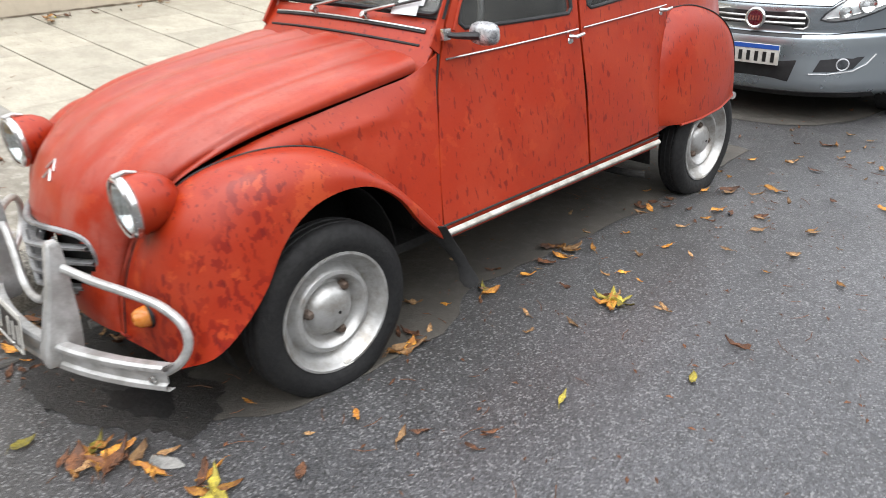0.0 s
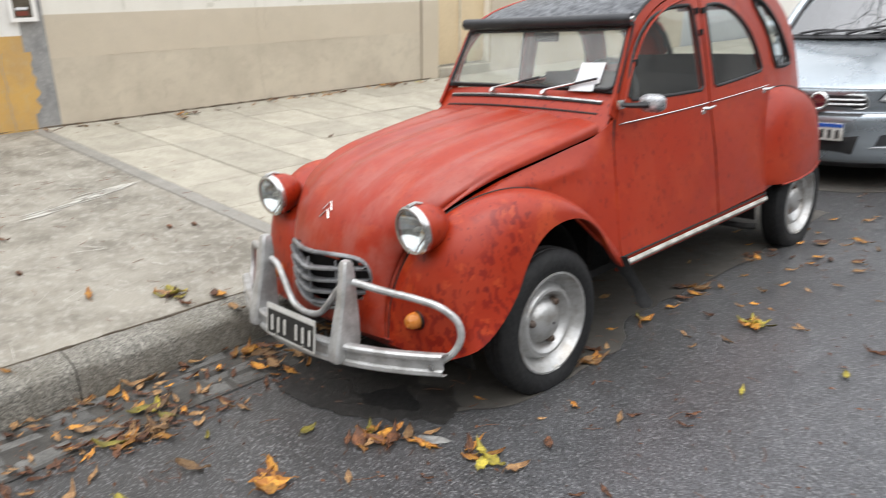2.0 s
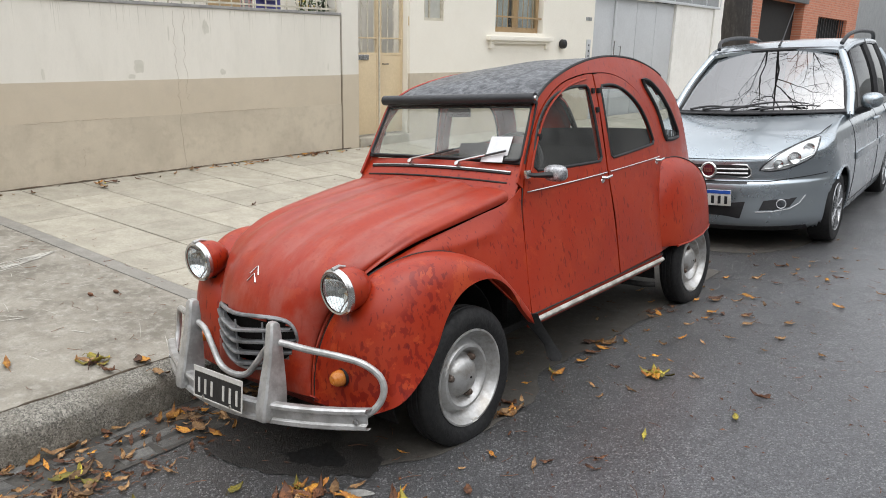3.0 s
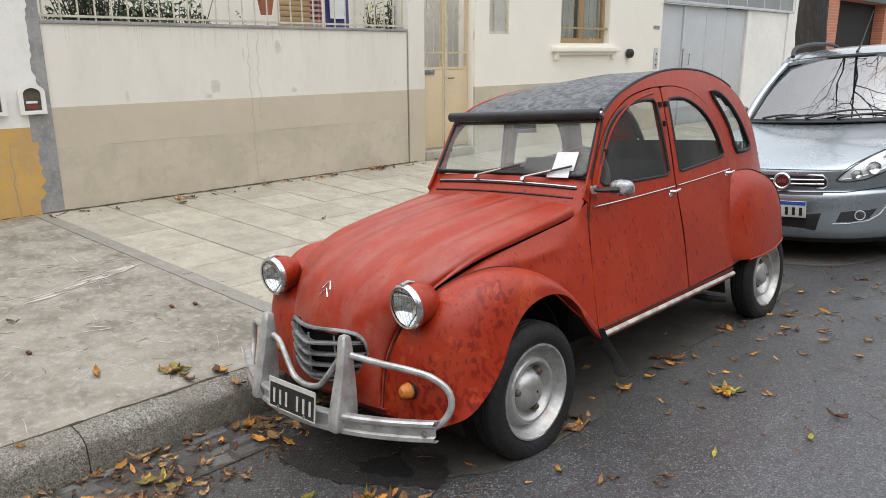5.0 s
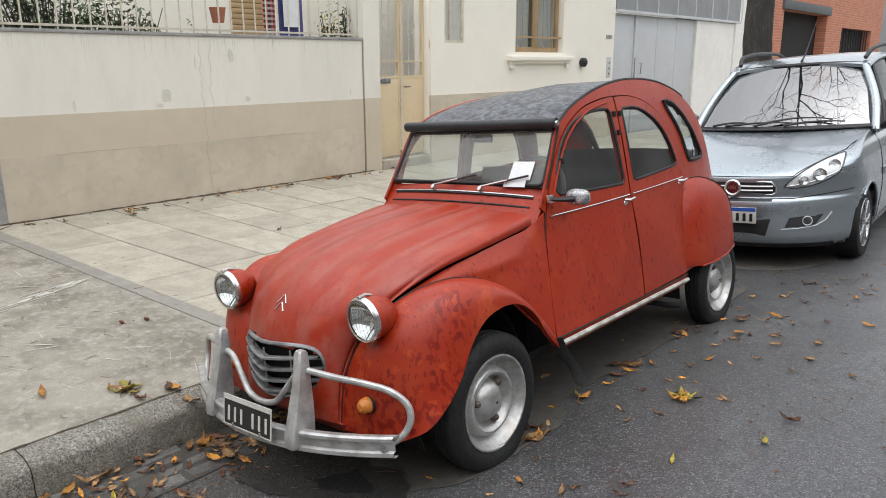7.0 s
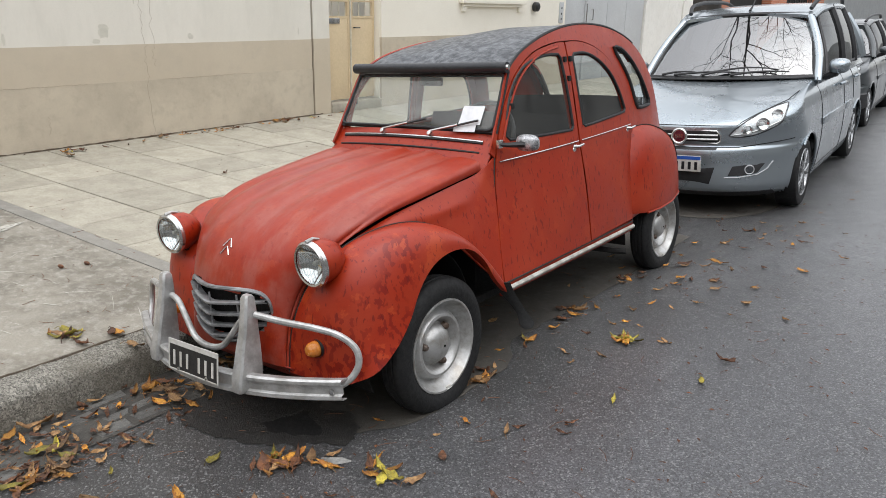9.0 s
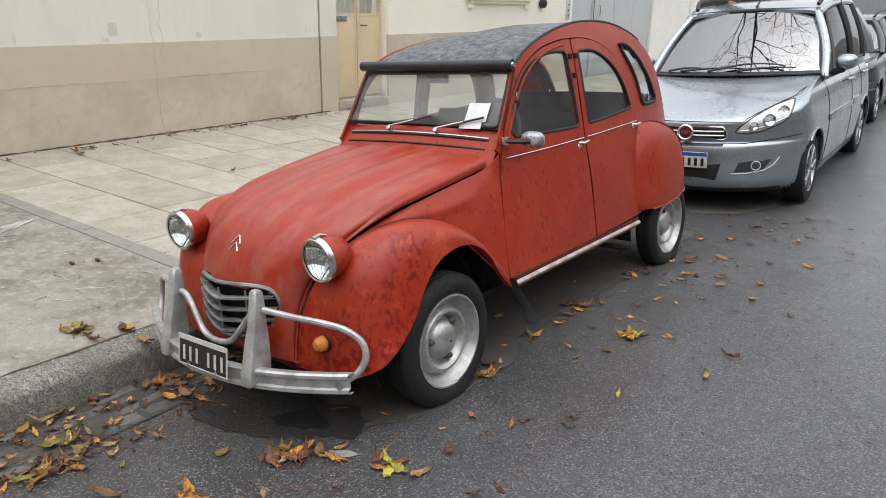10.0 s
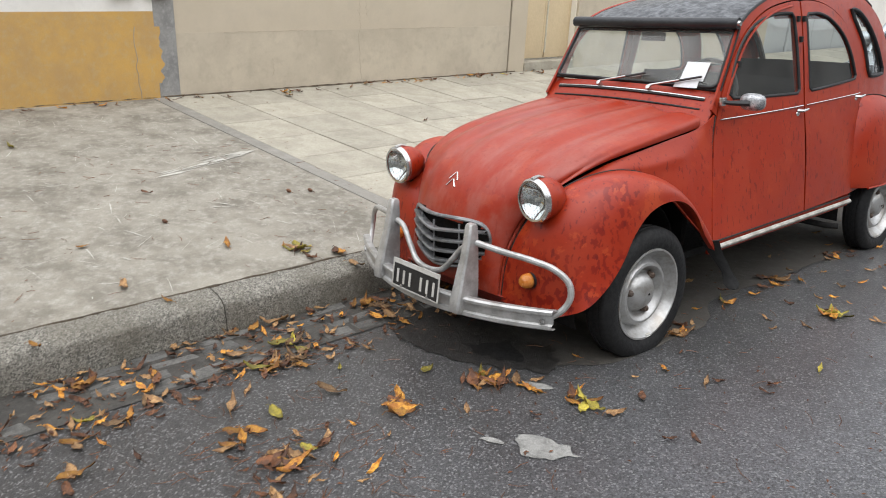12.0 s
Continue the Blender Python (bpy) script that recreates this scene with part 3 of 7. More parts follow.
for k in range(0, 60):
    for x1, x0 in zip(edges_x[1:], edges_x):
        g, h = 0.004, 0.007
        def yy(x, kk):
            return 0.30 + SP * (kk - 1) + 0.12 * (x + 4.6) * max(0.0, 1 - kk / 12)
        lo = (lambda x: BX(x) + 0.064) if k == 0 else (lambda x: yy(x, k) + h)
        quad = [(x0 + g, lo(x0)), (x1 - g, lo(x1)), (x1 - g, yy(x1, k + 1) - h), (x0 + g, yy(x0, k + 1) - h)]
        dz = rnd.uniform(-0.003, 0.003)
        if quad[3][1] - quad[0][1] > 0.03 and quad[2][1] - quad[1][1] > 0.03:
            part("slab", slab_mesh("slab", quad, lambda x: pave_z(x) + dz, 0.04, 0.004, SLAB), SLAB, pavement)

# ---------------------------------------------------------------- boundary walls and houses
def rect(y0, y1, z0, z1):
    return [(y0, z0), (y1, z0), (y1, z1), (y0, z1)]


def slab_wall(name, mat, y0, y1, z0, z1, x, depth, parent, holes=(), label=""):
    """A wall piece with its face at x, running back by depth, with openings through it."""
    bm = panel(rect(y0, y1, z0, z1), [rect(*h) for h in holes], lambda u, v: (x, u, v), 0.5)
    for f in bm.faces[:]:
        if f.normal.x < 0:
            f.normal_flip()
    geo = bmesh.ops.extrude_face_region(bm, geom=bm.faces[:])
    bmesh.ops.translate(bm, vec=(-depth, 0, 0), verts=[g for g in geo["geom"] if isinstance(g, bmesh.types.BMVert)])
    return part(name, bm, mat, parent, label)


X = WALL_X
wall_front = thing("wall_garden", "low garden wall, cream paint over a beige base", "wall", kind="structure")
slab_wall("base_course", BEIGE_LOW, -0.06, 4.155, 0.2, 0.885, X + 0.004, 0.2, wall_front, label="stained beige base course")
slab_wall("lower_field", BEIGE, -0.06, 4.155, 0.885, 1.235, X, 0.2, wall_front, label="beige painted band")
slab_wall("upper_field", CREAM, -0.06, 4.155, 1.235, 1.94, X - 0.002, 0.2, wall_front, label="cream painted field with rain streaks")
part("coping", box(X - 0.22, X + 0.012, -0.06, 4.165, 1.941, 1.972, 0.004), CEMENT, wall_front)
wall_pier = thing("wall_pier", "square cream and beige gate pier", "wall", kind="structure")
slab_wall("pier_base", BEIGE, 4.18, 4.455, 0.2, 1.24, X + 0.006, 0.3, wall_pier)
slab_wall("pier_top", CREAM, 4.18, 4.455, 1.24, 3.4, X + 0.004, 0.3, wall_pier)

# neighbour's wall: bare cement pier, ochre below, white above
wall_side = thing("wall_neighbour", "neighbour's wall, peeling ochre below and white above", "wall", kind="structure")
slab_wall("cement_strip", CEMENT, -0.25, -0.062, 0.2, 2.2, X + 0.012, 0.25, wall_side, label="bare grey cement strip")
slab_wall("ochre_field", YELLOW, -9, -0.252, 0.2, 1.08, X + 0.016, 0.25, wall_side, label="peeling ochre paint")
slab_wall("white_field", WHITEWASH, -9, -0.252, 1.08, 4.2, X + 0.014, 0.25, wall_side, label="white painted plaster")
slab_wall("upper_strip", WHITEWASH, -0.25, -0.062, 2.2, 4.2, X + 0.013, 0.25, wall_side)

# house wall past the gate, with its window openings
wall_house = thing("wall_house", "cream painted house front", "wall", kind="structure")
slab_wall("house_field", HOUSE, 5.415, 10.44, 1.235, 4.0, X + 0.003, 0.3, wall_house, [(7.36, 8.71, 1.83, 3.5), (5.70, 6.12, 1.94, 3.3)])
slab_wall("house_base", BEIGE_LOW, 5.415, 10.44, 0.2, 1.235, X + 0.008, 0.3, wall_house)
part("jamb", box(X - 0.25, X - 0.03, 5.405, 5.44, 0.4, 3.4, 0.004), HOUSE, wall_house)


def house_window():
    w = thing("window_1", "wooden window with security bars and pale curtains", "window", kind="structure")
    y0, y1, z0, z1 = 7.36, 8.71, 1.83, 3.5
    xx = X - 0.1
    part("window_frame", merge(merge(merge(box(xx - 0.05, xx, y0, y0 + 0.07, z0, z1, 0.004), box(xx - 0.05, xx, y1 - 0.07, y1, z0, z1, 0.004)), box(xx - 0.05, xx, y0 + 0.07, y1 - 0.07, z0, z0 + 0.08, 0.004)), box(xx - 0.05, xx, y0 + 0.07, y1 - 0.07, z1 - 0.08, z1, 0.004)), WOOD, w)
    part("mullion", box(xx - 0.045, xx + 0.006, (y0 + y1) / 2 - 0.05, (y0 + y1) / 2 + 0.05, z0 + 0.08, z1 - 0.08, 0.004), WOOD, w)
    for k in range(2):
        a = y0 + 0.07 + k * 0.655
        part("pane", box(xx - 0.03, xx - 0.024, a, a + 0.55, z0 + 0.08, z1 - 0.08), PANE, w)
        rows = [[(xx - 0.12 + 0.018 * math.sin(i * 1.9 + k), a + 0.55 * i / 24, z) for i in range(25)] for z in (z0 + 0.02, z1)]
        part("curtain", surf(rows, 0.003), worn("curtain_cloth", (0.62, 0.63, 0.64), (0.5, 0.5, 0.52), 3, 0.9), w)
    for k in range(9):
        y = y0 + 0.1 + k * 0.14
        part("bar", tube([(xx + 0.06, y, z0 + 0.05), (xx + 0.06, y, z1)], 0.007, 6), WOOD, w)
    part("cross_bar", box(xx + 0.05, xx + 0.07, y0, y1, 2.05, 2.075), WOOD, w)
    sill = part("window_sill", box(X - 0.02, X + 0.10, 7.14, 8.93, 1.70, 1.77, 0.01), HOUSE, w)
    part("sill_moulding", box(X, X + 0.06, 7.20, 8.87, 1.655, 1.70, 0.008), HOUSE, sill)
    for y in (7.20, 8.78):
        part("corbel", box(X, X + 0.05, y, y + 0.09, 1.58, 1.655, 0.01), HOUSE, sill)
    # solid black box paints the room's shade behind the curtains
    part("room_shade", box(X - 1.5, X - 0.31, y0 - 0.3, y1 + 0.3, z0 - 0.3, z1 + 0.3), DARK, w)


house_window()
w2 = thing("window_2", "narrow frosted window with a metal frame", "window", kind="structure")
part("window_frame", merge(merge(box(X - 0.06, X - 0.01, 5.70, 5.735, 1.94, 3.3), box(X - 0.06, X - 0.01, 6.085, 6.12, 1.94, 3.3)), merge(box(X - 0.06, X - 0.01, 5.735, 6.085, 1.94, 1.98), box(X - 0.055, X - 0.015, 5.83, 5.85, 1.98, 3.3))), RAIL, w2)
part("pane", box(X - 0.05, X - 0.04, 5.72, 6.10, 1.96, 3.3), worn("frosted_glass", (0.5, 0.5, 0.45), (0.4, 0.4, 0.36), 8, 0.4), w2)

# gate between the piers
gate = thing("door_gate", "cream metal double gate with solid lower panels and scroll bars", "gate", kind="structure")
gx = X - 0.12
part("step", box(X - 0.2, X + 0.03, 4.46, 5.40, 0.25, 0.425, 0.01), SLAB, gate, "worn pale stone step")
for y0, y1 in ((4.465, 4.93), (4.955, 5.40)):
    leaf = part("gate_leaf", box(gx - 0.03, gx, y0, y1, 0.45, 1.475, 0.004), GATE, gate)
    part("leaf_frame", merge(merge(box(gx - 0.035, gx + 0.006, y0, y0 + 0.03, 0.52, 3.2), box(gx - 0.035, gx + 0.006, y1 - 0.03, y1, 0.52, 3.2)), merge(box(gx - 0.034, gx + 0.005, y0 + 0.03, y1 - 0.03, 1.475, 1.505), box(gx - 0.034, gx + 0.005, y0 + 0.03, y1 - 0.03, 1.68, 1.70))), GATE, leaf)
    for k in range(4):
        y = y0 + 0.06 + k * (y1 - y0 - 0.12) / 3
        part("bar", tube([(gx - 0.015, y, 1.5), (gx - 0.015, y, 3.2)], 0.006, 6), RAIL, leaf)
    ym = (y0 + y1) / 2
    for s in (-1, 1):
        part("scroll", tube([(gx - 0.01, ym + s * (0.015 + 0.05 * math.sin(a * 0.5)), 2.05 + 0.11 * a / 3) for a in np.linspace(0, 6.28, 12)], 0.005, 5), RAIL, leaf)
part("centre_post", tube([(gx + 0.012, 4.942, 0.52), (gx + 0.012, 4.942, 3.2)], 0.012, 8), RAIL, gate)
part("letter_slot", box(gx, gx + 0.012, 4.55, 4.75, 1.41, 1.48, 0.004), CHROME, gate)
part("handle", tube([(gx + 0.01, 5.0, 1.36), (gx + 0.05, 5.0, 1.36), (gx + 0.05, 5.08, 1.36)], 0.008, 6), INK, gate)

# grey garage front
garage = thing("door_garage", "grey sheet-metal garage doors with a side door", "garage door", kind="structure")
slab_wall("garage_lintel", GREY_DARK, 10.455, 16.5, 2.615, 3.35, X + 0.01, 0.2, garage, label="weathered grey panelled fascia")
for k in range(7):
    part("fascia_joint", box(X + 0.01, X + 0.03, 11.2 + k * 0.9, 11.23 + k * 0.9, 2.62, 3.34), GREY_METAL, garage)
part("gutter_bar", box(X, X + 0.07, 10.455, 16.5, 2.555, 2.61, 0.01), GREY_METAL, garage)
part("side_door", box(X - 0.1, X - 0.03, 10.47, 11.25, 0.25, 2.55, 0.006), GREY_METAL, garage)
part("door_post", box(X - 0.1, X + 0.0, 11.26, 11.33, 0.25, 2.55, 0.006), GREY_METAL, garage)
for k in range(3):
    part("garage_leaf", box(X - 0.1, X - 0.03, 11.34 + k * 0.897, 12.227 + k * 0.897, 0.25, 2.55, 0.008), GREY_METAL, garage)
part("lock_bar", tube([(X, 11.29, 1.3), (X, 11.29, 1.75)], 0.015, 6), CHROME, garage)
part("handle", tube([(X - 0.02, 11.53, 1.45), (X + 0.02, 11.53, 1.45), (X + 0.02, 11.53, 1.65), (X - 0.02, 11.53, 1.65)], 0.01, 6), CHROME, garage)
wall_far = thing("wall_white", "plain white rendered wall beside the garage", "wall", kind="structure")
slab_wall("white_plaster", WHITEWASH, 14.04, 16.2, 0.2, 2.55, X + 0.02, 0.2, wall_far)
slab_wall("white_column", WHITEWASH, 16.21, 16.5, 0.2, 2.6, X + 0.06, 0.3, wall_far)

# small fittings on the walls
lamp = thing("wall_lamp", "small round black wall lamp on the house front", "wall lamp")
part("housing", lathe([(0, 0.10), (0.05, 0.10), (0.075, 0.085), (0.08, 0.02), (0.06, 0.0), (0, 0)], Matrix.Translation((X + 0.004, 9.31, 1.67)) @ pose(0, 0, 0, 0, 90, 0), 20), INK, lamp)
part("front_glass", lathe([(0, 0.012), (0.045, 0.006), (0.048, 0)], Matrix.Translation((X + 0.105, 9.31, 1.67)) @ pose(0, 0, 0, 0, 90, 0), 16), BLACK, lamp)
bell = thing("door_intercom", "narrow steel intercom panel beside the garage", "intercom")
part("plate", box(X + 0.003, X + 0.02, 10.2, 10.34, 1.40, 1.76, 0.004), GREY_METAL, bell)
for z in (1.47, 1.56, 1.66):
    part("button", lathe([(0, 0.008), (0.016, 0.006), (0.018, 0)], Matrix.Translation((X + 0.02, 10.27, z)) @ pose(0, 0, 0, 0, 90, 0), 12), INK, bell)
numb = thing("house_sign", "small dark sign bars on the cream wall", "sign")
for k in range(4):
    part("bar", box(X + 0.003, X + 0.012, 10.14 + k * 0.055, 10.176 + k * 0.055, 2.09, 2.15), GREY_DARK, numb)
swi = thing("doorbell", "small cream doorbell box on the gate jamb", "doorbell")
part("case", box(X - 0.03, X - 0.01, 5.41, 5.46, 1.86, 1.98, 0.006), GATE, swi)


def meter_box(y, z):
    """Arched meter box let into the wall."""
    m = thing("meter_box", "arched white meter box with a dark glass door", "meter box")
    arch = lambda w, h, n: [(y - w, z - h)] + [(y + w, z - h)] + [(y + w * math.cos(a), z + h * 0.45 + (h * 0.55) * math.sin(a)) for a in np.linspace(0, math.pi, n)]
    xx = X + 0.016
    part("frame", panel(arch(0.105, 0.125, 14), [arch(0.07, 0.095, 14)], lambda u, v: (xx + 0.02, u, v), 0.2, 0.02), WHITEWASH, m)
    part("window", panel(arch(0.072, 0.097, 14), [], lambda u, v: (xx + 0.006, u, v), 0.2, 0.004), worn("dark_meter_glass", (0.09, 0.08, 0.06), (0.16, 0.14, 0.11), 14, 0.2), m)
    part("dial_plate", box(xx + 0.006, xx + 0.012, y - 0.045, y + 0.045, z - 0.035, z - 0.015), WHITE, m)
    part("dial", box(xx + 0.006, xx + 0.013, y - 0.045, y + 0.045, z - 0.08, z - 0.045), worn("red_brown_plastic", (0.2, 0.05, 0.03), (0.1, 0.03, 0.02), 12, 0.4), m)


meter_box(-0.215, 1.315)
meter_box(-0.525, 1.315)

# railing on the garden wall
rail = thing("railing", "pale metal railing on top of the garden wall", "railing", kind="structure")
part("bottom_rail", box(X - 0.11, X - 0.08, -0.05, 4.20, 2.0, 2.02), RAIL, rail)
part("top_rail", box(X - 0.11, X - 0.08, -0.05, 4.20, 3.0, 3.03), RAIL, rail)
bar_mesh = part("bar", tube([(0, 0, 1.963), (0, 0, 3.02)], 0.009, 6), RAIL, rail)
bar_mesh.location = (X - 0.095, 0.0, 0)
for k in range(1, 29):
    o = bar_mesh.copy()
    scene.collection.objects.link(o)
    o.parent = rail
    o.location = (X - 0.095, 0.149 * k, 0)

# what stands behind the railing
back = thing("wall_porch", "cream porch wall with a brown roller shutter behind the garden", "wall", kind="structure")
slab_wall("porch_field", HOUSE, -3, 5.2, 0.2, 4.0, -7.0, 0.2, back)
for k in range(16):
    part("shutter_slat", box(-7.0, -6.97, 3.86, 4.5, 1.9 + k * 0.075, 1.97 + k * 0.075, 0.008), WOOD, back)
part("garden_bed", box(-7.0, X - 0.21, -0.2, 4.1, 0.2, 0.9), GROUT, back)
part("side_wall", box(-7.0, X - 0.21, -0.3, -0.1, 0.9, 4), WHITEWASH, back)

# hairline cracks and a joint down the garden wall
CRACK = worn("crack_shadow_dirt", (0.40, 0.34, 0.26), (0.31, 0.26, 0.20), 8, 0.9)
rc = random.Random(8)
for y0, z0, z1, x in ((1.93, 0.33, 0.88, X + 0.004), (1.93, 0.89, 1.23, X), (1.92, 1.24, 1.9, X - 0.002), (2.02, 1.02, 1.23, X), (2.03, 1.24, 1.9, X - 0.002), (0.9, 0.45, 0.62, X + 0.004), (4.167, 0.3, 1.93, X + 0.006)):
    pts = [(x, y0 + (rc.gauss(0, 0.012) if y0 < 4 else 0), z) for z in np.linspace(z0, z1, 12)]
    part("crack", tube(pts, 0.0016 if y0 < 4 else 0.0028, 5), CRACK, wall_front)
for yy0, yy1 in ((0.4, 1.3), (2.1, 3.3)):
    part("crack", tube([(X + 0.005, y, 0.884 + rc.gauss(0, 0.004)) for y in np.linspace(yy0, yy1, 26)], 0.0012, 5), CRACK, wall_front)
part("crack", tube([(X + 0.017, -0.43 + rc.gauss(0, 0.01), z) for z in np.linspace(0.32, 0.95, 10)], 0.004, 5), CRACK, wall_side)
DIRT = worn("wall_foot_dirt", (0.14, 0.105, 0.07), (0.06, 0.045, 0.03), 12, 0.9)
part("dirt_line", tube([(X + 0.012, y, pave_z(X) + 0.006 + 0.006 * rc.random()) for y in np.linspace(-3, 4.3, 120)], [0.002 + 0.006 * rc.random() for _ in range(120)], 6), DIRT, wall_front)

# torn white and ochre paint left on the cement strip
for name, mat, z0, z1, base in (("white_paint_scrap", WHITEWASH, 1.20, 2.2, -0.165), ("ochre_paint_scrap", YELLOW, 0.45, 0.95, -0.215)):
    zs = np.linspace(z0, z1, 60)
    edge = [(base + 0.05 * noise.noise((z * 4, 3, 1)) + 0.03 * noise.noise((z * 17, 5, 2)), z) for z in zs]
    pts = [(-0.252, z0), (-0.252, z1)] + edge[::-1]
    part(name, panel(pts, [], lambda u, v: (X + 0.0145, u, v), 0.3), mat, wall_side)

# ---------------------------------------------------------------- the old red car
LEAN = 4.3
CAR_M = pose(0, 0, ROAD_0, 0, -LEAN, 0)
car = thing("vintage_car", "faded red vintage saloon with black canvas roof by the kerb", "car", CAR_M)

half_at = smooth_fn([(0.30, 0.682), (0.38, 0.678), (0.5, 0.667), (0.75, 0.638), (0.95, 0.603), (1.08, 0.58), (1.25, 0.548), (1.4, 0.515), (1.5, 0.487), (1.6, 0.45)])
plan_at = smooth_fn([(0.4, 0.875), (0.63, 0.90), (0.85, 0.945), (1.1, 0.98), (1.4, 1.0), (1.75, 1.0), (2.05, 0.985), (2.35, 0.935), (2.6, 0.86), (2.85, 0.74)])


def half(y, z):
    """Half the body's width."""
    p = plan_at(y)
    if y < 1.4:
        p = 1 + (p - 1) * min(max((z - 0.36) / 0.5, 0), 1)
    return half_at(z) * p


def sag_of(x, y, z):
    """The old body has settled: its kerb-side roof rail hangs lower."""
    return 0.05 * min(max(-x / 0.45, 0), 1) * math.sin(math.pi * min(max((y - 0.78) / 1.9, 0), 1)) * min(max((z - 1.25) / 0.25, 0), 1)


def on_side(s, off=0.0):
    return lambda y, z: (s * (half(y, z) + off), y, z - sag_of(s, y, z))


ROOF = [(0.60, 1.0), (0.655, 1.09), (0.74, 1.235), (0.815, 1.36), (0.93, 1.432), (1.1, 1.497), (1.38, 1.558), (1.7, 1.577), (2.06, 1.534), (2.38, 1.414), (2.62, 1.22), (2.76, 1.0), (2.84, 0.8), (2.87, 0.6), (2.84, 0.42)]
ARCH = [(0.632, 0.97), (0.672, 1.07), (0.755, 1.215), (0.87, 1.345), (1.04, 1.44), (1.22, 1.482), (1.38, 1.495), (1.58, 1.488), (1.76, 1.44), (1.91, 1.345), (2.01, 1.20), (2.055, 1.06), (2.045, 0.97)]
roof_fn = smooth_fn([(y, z) for y, z in ROOF if z > 0.99][3:])
arch_c = spline(ARCH, 60)
GAP_Y = lambda z: 1.362 + 0.035 * (z - 0.95) if z > 0.95 else 1.362 + 0.02 * (0.95 - z)
FRONT_Y = lambda z: 0.498 + (0.632 - 0.498) * ((z - 0.40) / 0.57) ** 1.3 if z > 0.4 else 0.498
REAR_Y = lambda z: 1.935 + (2.045 - 1.935) * ((max(z, 0.42) - 0.42) / 0.55) ** 0.8
W_FRONT = [tuple(p) for p in np.concatenate([spline([(0.735, 1.062), (0.76, 1.16), (0.83, 1.285), (0.94, 1.372), (1.08, 1.415), (1.2, 1.428), (1.285, 1.428)], 24), spline([(1.305, 1.41), (1.315, 1.25), (1.32, 1.05)], 8), spline([(1.30, 1.032), (1.0, 1.036), (0.755, 1.043)], 8)])]
W_REAR = [tuple(p) for p in np.concatenate([spline([(1.425, 1.05), (1.425, 1.25), (1.43, 1.405)], 8), spline([(1.45, 1.425), (1.58, 1.425), (1.72, 1.385), (1.86, 1.295), (1.945, 1.18), (1.985, 1.085)], 22), spline([(1.97, 1.066), (1.7, 1.05), (1.445, 1.037)], 8)])]
W_QUART = [tuple(p) for p in np.concatenate([spline([(1.965, 1.445), (2.05, 1.438), (2.18, 1.375), (2.35, 1.235), (2.46, 1.10)], 16), spline([(2.45, 1.068), (2.3, 1.066), (2.20, 1.072)], 6), spline([(2.175, 1.10), (2.115, 1.25), (1.985, 1.405)], 10)])]


def ring(bmpath, s, off, r, flat=1.0, sides=8):
    return tube([on_side(s, off)(y, z) for y, z in bmpath], r, sides, True)


